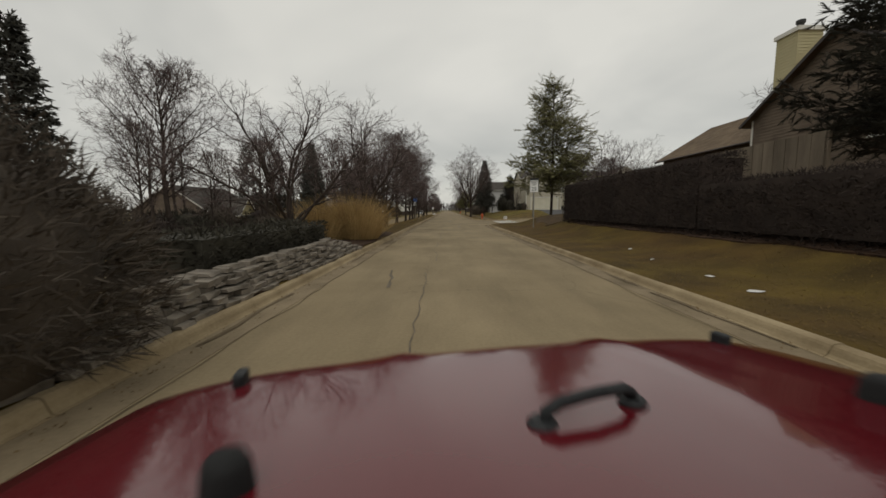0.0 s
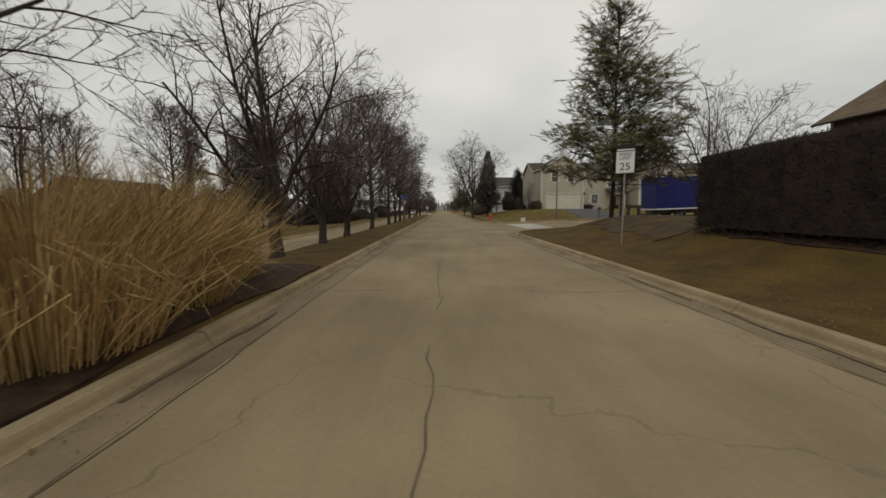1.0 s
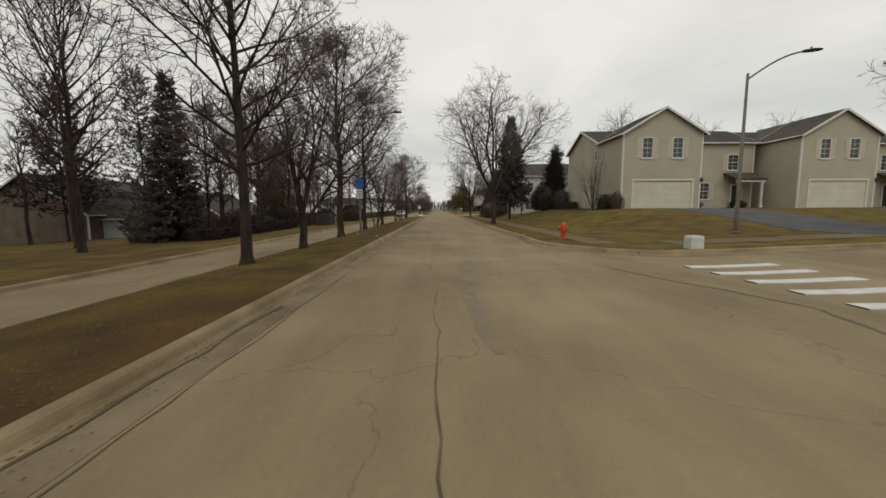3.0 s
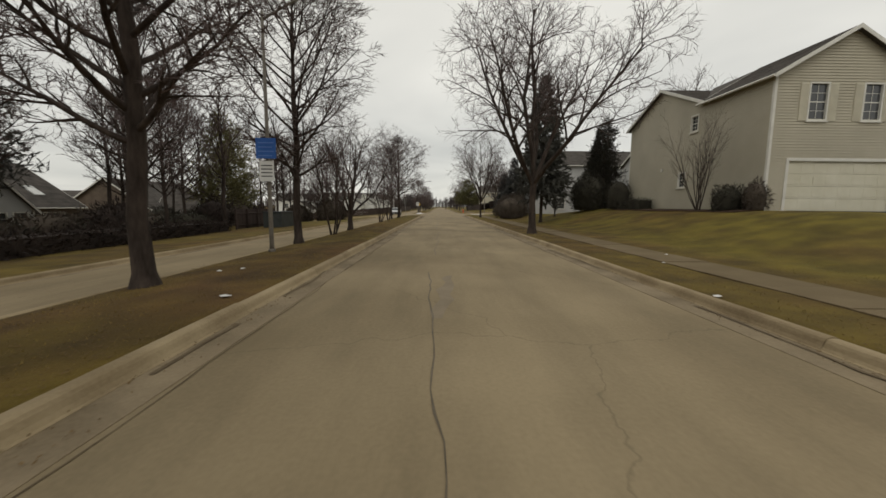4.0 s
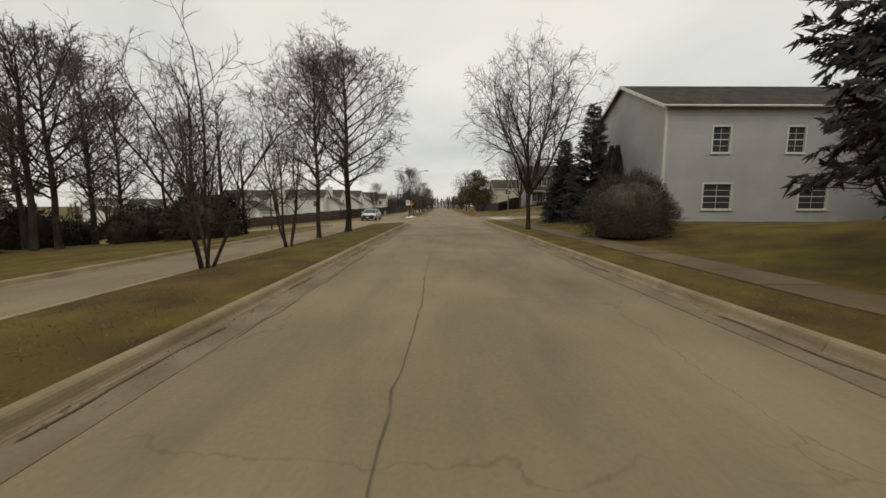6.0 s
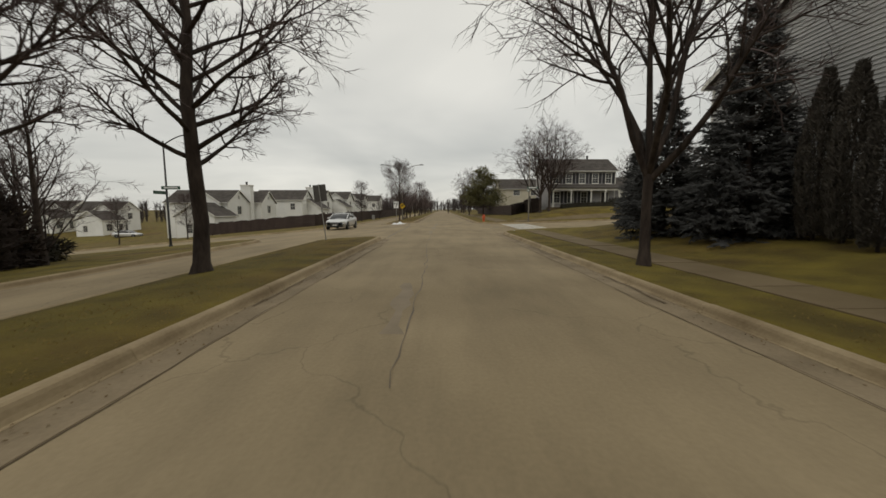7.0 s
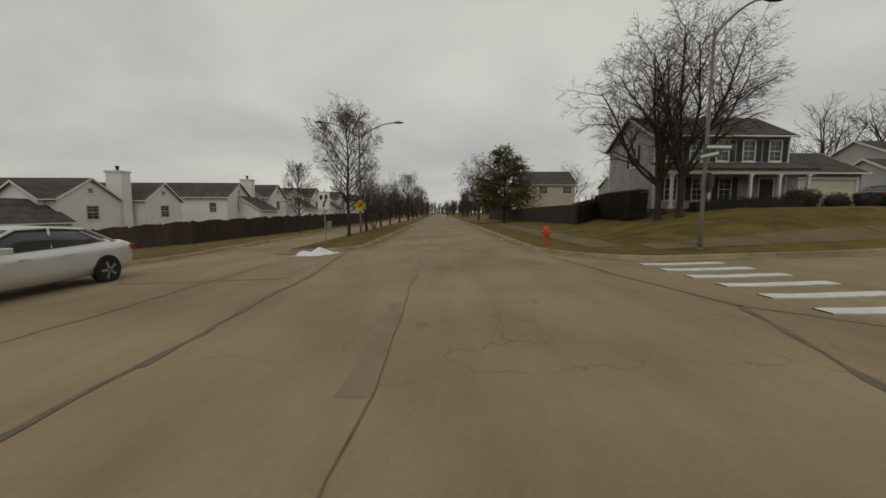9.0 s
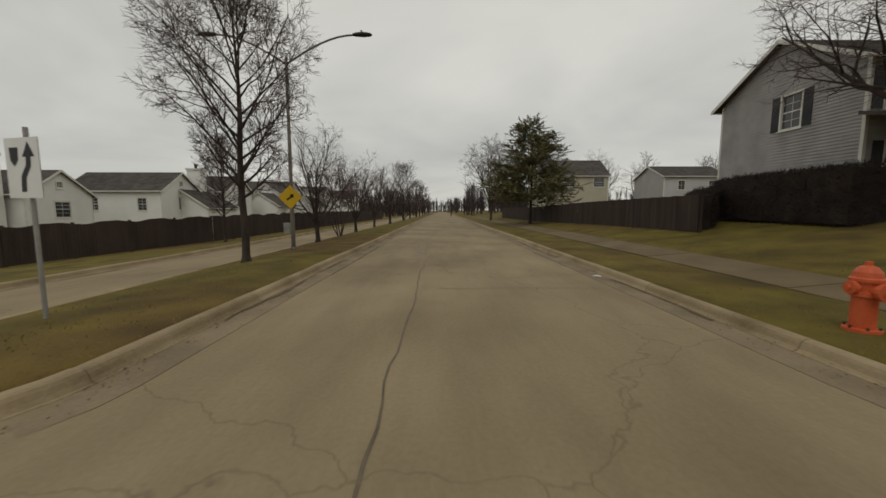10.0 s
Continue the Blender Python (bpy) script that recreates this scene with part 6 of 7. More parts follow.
BUSHES = "shrubs by the houses"
for name, x, y, rx, ry, h, m, label, n, blade in (
    ("bush", -3.85, 2.4, 1.3, 1.9, 2.2, BUSH, "big dry brown bush overhanging the kerb", 9000, 0.2),
    ("bush", -4.6, -0.5, 1.3, 1.6, 1.9, BUSH, "dry brown bush on the median", 4000, 0.2),
    ("bush", 8.1, 97.6, 1.9, 2.1, 2.7, BUSH, "large rounded leafless bush beside the verge", 7000, 0.22),
    ("bush", 9.3, 99.6, 1.4, 1.4, 2.6, BUSH, "leafless bush against the house", 3500, 0.22),
    ("bush", 13.3, 88.4, 1.6, 1.6, 3.6, HEDGE, "dense dark evergreen shrub at the house corner", 6000, 0.18),
    ("bush", 14.5, 73.4, 0.75, 0.8, 1.35, HEDGE, "clipped dark shrub beside the garage", 2600, 0.11),
    ("bush", 14.4, 84.9, 1.0, 1.0, 2.6, HEDGE, "tall dark shrub at the rear corner", 2600, 0.11),
    ("bush", 15.0, 72.3, 0.55, 0.5, 1.5, BUSH, "small leafless shrub at the house corner", 1500, 0.12),
    ("bush", 22.9, 75.6, 0.8, 0.7, 0.9, HEDGE, "dark shrub beside the entrance", 1500, 0.11),
    ("bush", 24.6, 76.6, 0.8, 0.6, 0.8, HEDGE, "low dark shrub by the porch", 1200, 0.11),
    ("bush", 28.9, 76.6, 0.9, 0.6, 0.8, HEDGE, "low dark shrub under the window", 1200, 0.11),
    ("bush", 23.8, 145.6, 1.1, 0.9, 1.3, HEDGE, "rounded dark shrub at the porch end", 2200, 0.12),
    ("bush", 25.0, 144.6, 0.75, 0.7, 0.95, HEDGE, "clipped round shrub by the driveway", 1400, 0.1),
    ("bush", 26.1, 143.8, 0.75, 0.7, 0.95, HEDGE, "clipped round shrub beside the drive", 1400, 0.1),
    ("bush", 27.0, 143.2, 0.7, 0.7, 0.85, HEDGE, "clipped round shrub at the lawn edge", 1400, 0.1),
    ("bush", 36.0, 151.0, 0.8, 0.7, 1.5, HEDGE, "dark shrub between the driveways", 1600, 0.12),
    ("bush", -19.5, 105.5, 1.6, 1.6, 2.4, BUSH, "brown leafless shrub on the far lawn", 3000, 0.24),
    ("bush", -22.0, 112.0, 2.2, 1.8, 2.6, BUSH, "brown leafless shrub by the street corner", 3500, 0.26),
    ("bush", -27.0, 113.0, 1.0, 1.0, 2.6, REED, "straw-coloured shrub by the street corner", 2000, 0.22),
    ("bush", -14.6, 104.2, 1.9, 1.8, 2.7, BUSH, "tangled brown thicket beside the far road", 4200, 0.28),
    ("bush", -15.6, 107.0, 2.0, 1.8, 2.9, BROWNHEDGE, "dark tangled thicket beside the far road", 4200, 0.28),
    ("bush", -16.6, 110.0, 1.3, 1.2, 1.3, HEDGE, "low dark shrub at the thicket's end", 2200, 0.2),
    ("bush", -31.0, 110.0, 1.8, 1.6, 2.6, BUSH, "brown shrub in front of the far house", 2500, 0.26),
):
    round_bush(name, x, y, rx, ry, h, m, label, n, blade, group=BUSHES if x > 10 else "")
rb = random.Random(88)
for i in range(46):
    y = 24 + i * 1.9 + rb.uniform(-0.8, 0.8)
    x = -17.5 - 9 * rb.random() - (2 if y > 85 else 0)
    if 47 < y < 66 and x > -30:
        x -= 16
    round_bush("bush", x, y, rb.uniform(1.0, 2.0), rb.uniform(1.0, 2.0), rb.uniform(1.0, 2.8), (BROWNHEDGE, BUSH, HEDGE)[i % 3], "tangled shrub in the undergrowth beyond the far lawn", 900, 0.3, i, group="undergrowth beyond the far lawn")

# ---- the planted bed on the median ----
def stone_wall():
    """A dry wall of long flat stones in courses, leaning towards the kerb."""
    r = random.Random(12)
    root = thing("stone_wall", Matrix.Identity(4), "low dry-stacked wall of long grey flagstones", "stone wall")
    for course in range(6):
        y = 2.2 + r.uniform(0, 0.4)
        end = 13.6 - 0.35 * course
        while y < end:
            ln = r.uniform(0.18, 0.55)
            x = -3.16 - 0.065 * course + r.uniform(-0.05, 0.05) - 0.25 * ss(10, 13.4, y) * course * 0.4
            z = lawn(-3.2, y) + 0.005 + 0.085 * course
            turn = (Matrix.Rotation(r.uniform(-0.22, 0.22), 3, "Z") @ Matrix.Rotation(r.uniform(-0.12, 0.10), 3, "Y"))
            s = Shape().obox((0, 0, 0), (r.uniform(0.10, 0.18), ln / 2 - r.uniform(0.012, 0.03), r.uniform(0.022, 0.044)), turn)
            s.v = [(vx * r.uniform(0.8, 1.15), vy * r.uniform(0.86, 1.06), vz) for vx, vy, vz in s.v]
            ob = part("stone", s, STONE, root)
            ob.location = (x, y + ln / 2, z + 0.04)
            y += ln
    return root


stone_wall()


def planting_berm():
    """The soil that the stone wall holds back, falling away to the bed behind."""
    s = Shape()
    ys = [2.2 + 0.5 * i for i in range(23)]
    rows = [(-3.46, 0.36), (-3.6, 0.46), (-3.95, 0.42), (-4.4, 0.2), (-4.8, 0.0)]
    for y in ys:
        k = ss(2.0, 3.0, y) * (1 - ss(12.2, 13.3, y))
        s.v += [(x, y, lawn(-3.2, y) - 0.03 + (h + 0.03 * math.sin(3 * y + x)) * k) for x, h in rows]
    w = len(rows)
    s.f = [(j * w + i + 1, j * w + i, (j + 1) * w + i, (j + 1) * w + i + 1) for j in range(len(ys) - 1) for i in range(w - 1)]
    solid("soil_berm", s, MULCH, "dark mulch heaped behind the stone wall", "mulch bed", kind="structure", smooth=True)


planting_berm()
rk = random.Random(5)
for i in range(9):
    s = Shape().lathe([(0.02, 0.0), (0.16, 0.01), (0.2, 0.08), (0.13, 0.15), (0.02, 0.17)], 7)
    s.v = [(a * rk.uniform(0.8, 1.2), b * rk.uniform(0.9, 1.5), c) for a, b, c in s.v]
    x, y = -4.2 + rk.uniform(-0.8, 0.8), 12.8 + rk.uniform(-0.9, 1.2)
    ob = solid("stone", s, STONE, "loose pale field stone on the mulch", "stone", "loose stones on the bed")
    ob.location = (x, y, gz(x, y) + 0.0)


def reed_clump(x, y, r, h, n, seed, label):
    """A clump of tall dry ornamental grass, fanned out, some stalks broken over."""
    g = random.Random(seed)
    root = thing("ornamental_grass", Matrix.Translation((x, y, gz(x, y))), label, "ornamental grass", "dry ornamental grass")
    s = Shape()
    for _ in range(n):
        a, q = g.uniform(0, 6.28), r * 0.75 * g.random() ** 0.7
        p = Vector((q * math.cos(a), q * math.sin(a), 0))
        lean = abs(g.gauss(0, 0.38)) * (0.5 + q / r)
        broken = g.random() < 0.28
        d = Vector((math.cos(a) * lean, math.sin(a) * lean, 1)).normalized()
        ln = h * g.uniform(0.35, 1.55) * (1 - 0.25 * q / r)
        mid = p + d * ln * 0.55
        if broken:
            d2 = Vector((math.cos(a + g.uniform(-1, 1)), math.sin(a + g.uniform(-1, 1)), g.uniform(-0.9, 0.2))).normalized()
        else:
            d2 = (d + Vector((math.cos(a), math.sin(a), -0.15)) * g.uniform(0.1, 1.1)).normalized()
        tip = mid + d2 * ln * 0.5
        if tip.z < 0.02:
            tip.z = 0.02
        w = d.orthogonal().normalized() * 0.006
        w.rotate(Matrix.Rotation(g.uniform(0, 6.28), 3, d))
        s.add([tuple(p - w), tuple(p + w), tuple(mid + w), tuple(mid - w), tuple(tip)], [(0, 1, 2, 3), (3, 2, 4)])
    tagged(part("stalks", s, REED, root), kind="stuff")


reed_clump(-4.0, 16.9, 1.26, 1.52, 2600, 1, "tall clump of dry straw-coloured ornamental grass")
reed_clump(-5.2, 18.0, 1.26, 1.76, 2600, 2, "tall dry ornamental grass with broken stalks")
reed_clump(-4.2, 18.7, 1.16, 1.60, 2300, 3, "dry straw-coloured grass leaning over the kerb")
reed_clump(-5.3, 20.2, 1.05, 1.84, 2100, 4, "tall upright clump of dry grass")
reed_clump(-5.4, 16.0, 1.05, 1.60, 1800, 6, "wispy clump of dry ornamental grass")
reed_clump(-4.5, 20.4, 0.95, 1.20, 1700, 5, "short clump of dry broken grass")


# ---- lawn blades, leaves in the gutter, litter ----
def scatter_blades():
    g = random.Random(6)
    s = Shape()
    for x0, x1, y0, y1, n in ((OR + 0.15, XL - 0.2, 22, 114, 30000), (XR + 0.2, 9.0, 4, 39, 14000), (XR + 0.2, 9.5, 54, 120, 26000), (OR + 0.15, XL - 0.2, 137, 165, 9000), (XR + 0.2, 9.5, 135, 160, 11000)):
        for _ in range(n):
            x, y = g.uniform(x0, x1), g.uniform(y0, y1)
            if 5.6 < x < 7.0 and y > 54 or depth(x, y) < 0.2:
                continue
            z = gz(x, y) - 0.01
            a, ln = g.uniform(0, 6.28), g.uniform(0.015, 0.045)
            w = 0.007
            dx, dy = g.gauss(0, 0.025), g.gauss(0, 0.025)
            s.add([(x - w * math.cos(a), y - w * math.sin(a), z), (x + w * math.cos(a), y + w * math.sin(a), z), (x + dx, y + dy, z + ln)], [(0, 1, 2)])
    solid("grass_blades", s, BLADE, "short dormant grass blades on lawn and verge", "grass", kind="stuff")
    s = Shape()
    for _ in range(9000):
        y = g.uniform(0, 165)
        side = g.random()
        x = XL + abs(g.gauss(0, 0.16)) + 0.03 if side < 0.5 else XR - abs(g.gauss(0, 0.16)) - 0.03
        if side > 0.85:
            x = g.choice((XL - 0.25 - abs(g.gauss(0, 0.5)), XR + 0.25 + abs(g.gauss(0, 0.8))))
        if depth(x, y) < -0.6:
            continue
        z = (gz(x, y) if depth(x, y) > 0.1 else base(x, y)) + 0.016
        a, r = g.uniform(0, 6.28), g.uniform(0.008, 0.018)
        q = [(x + r * math.cos(a + k * 1.57) * (1 if k % 2 else 0.6), y + r * math.sin(a + k * 1.57) * (1 if k % 2 else 0.6), z + g.uniform(0, 0.02)) for k in range(4)]
        s.add(q, [(0, 1, 2, 3)])
    for x0, x1, y0, y1, n in ((OR + 0.2, XL - 0.25, 22, 84, 24000), (OR + 0.2, XL - 0.25, 84, 114, 2500), (XR + 0.25, 8.0, 2, 38, 26000), (XR + 0.25, 6.0, 56, 92, 8000), (XR + 0.25, 6.0, 92, 118, 2000), (OR + 0.2, XL - 0.25, 137, 165, 2000)):
        for _ in range(n):
            x, y = g.uniform(x0, x1), g.uniform(y0, y1)
            if depth(x, y) < 0.25:
                continue
            z, a, r = gz(x, y) + 0.012, g.uniform(0, 6.28), g.uniform(0.008, 0.020)
            s.add([(x + r * math.cos(a + k * 1.57) * (1 if k % 2 else 0.6), y + r * math.sin(a + k * 1.57) * (1 if k % 2 else 0.6), z + g.uniform(0, 0.012)) for k in range(4)], [(0, 1, 2, 3)])
    solid("fallen_leaves", s, LEAF, "brown fallen leaves along gutter and kerb", "leaves", kind="stuff")


scatter_blades()
rl = random.Random(15)
for x, y, r in ((5.3, 6.2, 0.16), (5.5, 7.6, 0.12), (6.2, 12.4, 0.1), (5.7, 10.1, 0.08), (3.75, 142.5, 0.12), (5.6, 63.8, 0.06), (6.7, 65.5, 0.07), (4.3, 60.2, 0.09), (-4.9, 62.4, 0.07), (-4.5, 62.6, 0.07), (-3.4, 60.0, 0.12), (4.9, 119.0, 0.07), (3.4, 37.5, 0.08)):
    s = Shape()
    k = 7
    r *= 0.65
    s.v = [(r * rl.uniform(0.7, 1.2) * math.cos(6.28 * i / k) * 1.3, r * rl.uniform(0.7, 1.2) * math.sin(6.28 * i / k), 0.012 + 0.02 * rl.random()) for i in range(k)] + [(0, 0, 0.045)]
    s.f = [(i, (i + 1) % k, k) for i in range(k)]
    ob = solid("litter", s, PEBBLE, "scrap of pale litter on the ground", "litter", "scraps of litter")
    ob.location = (x, y, gz(x, y) + 0.004)


def snow_pile(x, y):
    g = random.Random(3)
    s = Shape()
    nx, ny = 22, 14
    for j in range(ny + 1):
        for i in range(nx + 1):
            u, v = i / nx * 2 - 1, j / ny * 2 - 1
            r = math.hypot(u, v)
            h = max(0.0, 1 - r ** 1.6) ** 0.7 * (0.14 + 0.09 * math.sin(7 * u + 1) + 0.06 * math.sin(9 * v + 5 * u)) + (g.uniform(0, 0.03) if r < 0.9 else 0)
            s.v.append((x + u * 0.8 * (1 + 0.12 * math.sin(4 * v)), y + v * 0.65 * (1 + 0.2 * math.sin(3 * u)), max(gz(x, y), base(x, y)) - 0.02 + h))
    w = nx + 1
    s.f = [(j * w + i, j * w + i + 1, (j + 1) * w + i + 1, (j + 1) * w + i) for j in range(ny) for i in range(nx)]
    solid("snow_pile", s, SNOW, "melting pile of old snow at the median end", "snow", smooth=True)


snow_pile(-4.4, 135.6)


# ---- street furniture ----
def hydrant(x, y, label):
    root = thing("fire_hydrant", Matrix.Translation((x, y, gz(x, y) - 0.02)), label, "fire hydrant", "fire hydrants")
    part("base_flange", Shape().lathe([(0.0, 0.0), (0.17, 0.0), (0.17, 0.05), (0.12, 0.06), (0.0, 0.06)], 16), ORANGE, root)
    part("barrel", Shape().lathe([(0.115, 0.05), (0.115, 0.42), (0.15, 0.43), (0.15, 0.48), (0.12, 0.49), (0.12, 0.60)], 18), ORANGE, root, smooth=False)
    part("bonnet", Shape().lathe([(0.155, 0.60), (0.155, 0.635), (0.135, 0.65), (0.12, 0.71), (0.08, 0.765), (0.035, 0.785), (0.035, 0.83), (0.0, 0.83)], 18), ORANGE, root)
    for sx in (-1, 1):
        s = Shape().lathe([(0.055, 0.0), (0.055, 0.14 * sx), (0.075, 0.145 * sx), (0.075, 0.20 * sx), (0.025, 0.205 * sx), (0.025, 0.23 * sx)], 12, (0, 0, 0.53), "x")
        part("hose_nozzle", s, ORANGE, root)
    part("pumper_nozzle", Shape().lathe([(0.075, 0.0), (0.075, -0.15), (0.10, -0.155), (0.10, -0.21), (0.03, -0.215), (0.03, -0.245)], 14, (0, 0, 0.50), "y"), ORANGE, root)
    for k in range(6):
        a = k * 1.047
        part("bolt", Shape().lathe([(0.014, 0.05), (0.014, 0.085)], 6, (0.145 * math.cos(a), 0.145 * math.sin(a), 0)), DARKMETAL, root)


hydrant(5.5, 57.5, "orange fire hydrant on the grass verge")
hydrant(5.1, 138.3, "orange fire hydrant near the crossing")


def lamp_post(x, y, h, arms, label, material=POLEMAT, reach=2.3, rise=1.0, r=0.085):
    """A tapered pole with curved arms and flat cobra heads. arms: directions in degrees."""
    root = thing("street_lamp", Matrix.Translation((x, y, gz(x, y))), label, "street lamp")
    part("pole", Shape().tube([(0, 0, -0.1), (0, 0, 0.3), (0, 0, h)], [r * 1.15, r, r * 0.6], 12, True), material, root, smooth=True)
    part("base_cover", Shape().lathe([(r * 1.6, 0.0), (r * 1.6, 0.06), (r * 1.25, 0.1), (r * 1.1, 0.11)], 12), material, root)
    for a in arms:
        c, s_ = math.cos(radians(a)), math.sin(radians(a))
        pts = []
        for i in range(9):
            t = i / 8
            u, z = reach * t, rise * math.sin(t * 1.5708)
            pts.append((u * c, u * s_, h - 0.25 + z))
        arm = part("arm", Shape().tube(pts, [0.035] * 9, 8, True), material, root, smooth=True)
        hd = Shape()
        ring = [(0.0, 0.07, 0.05), (0.12, 0.11, 0.075), (0.38, 0.15, 0.09), (0.62, 0.10, 0.06), (0.68, 0.03, 0.03)]
        v, k = [], 8
        for u, w, d in ring:
            for q in range(k):
                b = 6.283 * q / k
                lx, ly, lz = reach - 0.1 + u, w * math.cos(b), d * math.sin(b) * (1.0 if math.sin(b) > 0 else 0.55)
                v.append((lx * c - ly * s_, lx * s_ + ly * c, h - 0.25 + rise + lz))
        f = [(i * k + q, i * k + (q + 1) % k, (i + 1) * k + (q + 1) % k, (i + 1) * k + q) for i in range(4) for q in range(k)]
        hd.add(v, f + [tuple(range(4 * k, 5 * k)), tuple(reversed(range(k)))])
        head = part("lamp_head", hd, DARKMETAL, arm, "flat dark lamp head", smooth=True)
        part("photocell", Shape().lathe([(0.035, 0), (0.035, 0.07), (0.0, 0.075)], 8, ((reach + 0.2) * c, (reach + 0.2) * s_, h - 0.25 + rise + 0.085)), GALV, arm)
    return root


def plate(root, name, z, w, h, material, back=SIGNBACK, facing=-90, off=0.06, label="", turn45=False, parent=None, thick=0.006, x=0.0, y=0.0):
    """A flat sign plate facing a direction in degrees (-90: towards -y)."""
    a = radians(facing)
    n = Vector((math.cos(a), math.sin(a), 0))
    u = Vector((-math.sin(a), math.cos(a), 0))
    c = Vector((x, y, z)) + n * off
    m = Matrix((u, n, Vector((0, 0, 1)))).transposed()
    if turn45:
        m = m @ Matrix.Rotation(radians(45), 3, "Y")
    ob = part(name, Shape().obox(c, (w / 2, thick / 2, h / 2), m), material, root, label)
    bk = part("sign_back", Shape().obox(c - n * thick, (w / 2, thick / 3, h / 2), m), back, ob)

    def ink(u0, u1, z0, z1, mat_=SIGNBLACK, nm="printed_bar", poly=None):
        s = Shape()
        o = thick / 2 + 0.003
        pts = poly or [(u0, z0), (u1, z0), (u1, z1), (u0, z1)]
        s.add([tuple(c + m @ Vector((p[0], o, p[1]))) for p in pts], [tuple(range(len(pts)))])
        part(nm, s, mat_, ob)

    def words(text, size, zc, mat_=SIGNBLACK):
        cu = bpy.data.curves.new("lettering", "FONT")
        cu.body, cu.size, cu.align_x, cu.align_y = text, size, "CENTER", "CENTER"
        cu.extrude = 0.001
        t = new("lettering", cu)
        me = bpy.data.meshes.new_from_object(t)
        bpy.data.objects.remove(t)
        me.materials.clear()
        me.materials.append(mat_)
        o = new("lettering", me)
        o.parent = ob
        pos = c + m @ Vector((0, thick / 2 + 0.004, zc))
        cols = (-u, Vector((0, 0, 1)), n) if (-u).cross(Vector((0, 0, 1))).dot(n) > 0 else (u, Vector((0, 0, 1)), n)
        o.matrix_local = Matrix.Translation(pos) @ Matrix(cols).transposed().to_4x4()

    return ob, ink, words


def sign_post(x, y, h, label, name="road_sign", r=0.028, lean=0.0):
    root = thing(name, Matrix.Translation((x, y, gz(x, y))) @ Matrix.Rotation(radians(lean), 4, "Y"), label, "road sign")
    part("post", Shape().tube([(0, 0, -0.1), (0, 0, h)], [r, r], 6, True), GALV, root)
    return root


# speed limit sign
sg = sign_post(6.35, 27.0, 3.5, "white speed limit sign on a steel post")
b1, ink, words = plate(sg, "sign_plate", 2.93, 0.60, 0.76, SIGNWHITE, facing=-118, label="white speed limit plate")
words("SPEED", 0.15, 0.27)
words("LIMIT", 0.15, 0.13)
words("25", 0.36, -0.16)
for z0, z1, u0, u1 in ((-0.375, -0.37, -0.29, 0.29), (0.37, 0.375, -0.29, 0.29)):
    ink(u0, u1, z0, z1)
for u0, u1 in ((-0.295, -0.29), (0.29, 0.295)):
    ink(u0, u1, -0.375, 0.375)
b2, ink, words = plate(sg, "sign_plate", 3.44, 0.60, 0.22, SIGNBLACK, facing=-118, label="dark upper plate with a white bar")
ink(-0.28, 0.28, -0.10, -0.05, SIGNWHITE)

# lamp post with the blue sign
lp = lamp_post(-5.55, 66.4, 7.3, (0,), "tall street lamp with blue and white signs on the median", reach=2.4, rise=0.9, r=0.07)
b1, ink, words = plate(lp, "sign_plate", 3.25, 0.62, 0.62, SIGNBLUE, off=0.13, label="blue information sign")
for k in range(4):
    ink(-0.24, 0.24 - 0.05 * (k % 2), 0.15 - 0.13 * k, 0.18 - 0.13 * k, PALEBLUE)
b1, ink, words = plate(lp, "sign_plate", 2.55, 0.45, 0.62, SIGNWHITE, off=0.13, label="white notice under the blue sign")
for k in range(4):
    ink(-0.17, 0.17, 0.16 - 0.11 * k, 0.19 - 0.11 * k)

lamp_post(13.2, 57.2, 6.9, (-20,), "street lamp at the side street corner", reach=1.9, rise=0.9)
lr = lamp_post(9.4, 134.4, 7.45, (5,), "street lamp carrying street name signs", reach=1.8, rise=1.25, r=0.075)
ll = lamp_post(-16.6, 118.0, 6.4, (0,), "dark street lamp on the far corner", DARKMETAL, reach=1.5, rise=0.6, r=0.07)
lm = lamp_post(-5.35, 148.0, 6.9, (0, 180), "double-armed street lamp on the median", reach=2.5, rise=1.0, r=0.08)
b1, ink, words = plate(lm, "sign_plate", 1.95, 0.62, 0.62, SIGNYELLOW, off=0.13, turn45=True, label="yellow diamond warning sign")
ink(0, 0, 0, 0, poly=[(-0.05, -0.16), (0.02, -0.16), (0.05, 0.0), (0.1, 0.08), (0.02, 0.16), (-0.06, 0.1), (-0.02, 0.0)])
for root, z, sh in ((lr, 3.55, 0), (ll, 3.6, 0)):
    for k, (fa, dz) in enumerate(((-90, 0.0), (180, -0.3))):
        b, ink, words = plate(root, "street_name_sign", z + dz, 1.15, 0.2, SIGNGREEN, back=SIGNGREEN, facing=fa, off=0.12, label="street name plate with unreadable lettering", x=0.35 if k == 0 else 0.0, y=0.0 if k == 0 else -0.35)
        ink(-0.42, 0.42, -0.04, 0.05, SIGNWHITE)


def octagon(root, z, facing):
    a = radians(facing)
    n = Vector((math.cos(a), math.sin(a), 0))
    u = Vector((-math.sin(a), math.cos(a), 0))
    s = Shape()
    s.slab([tuple(n * 0.1 + u * 0.38 * math.cos(radians(22.5 + 45 * k)) + Vector((0, 0, z + 0.38 * math.sin(radians(22.5 + 45 * k))))) for k in range(8)], 0.006)
    part("stop_sign_back", s, SIGNBACK, root, "bare back of an eight-sided sign")


octagon(lr, 2.35, 0)

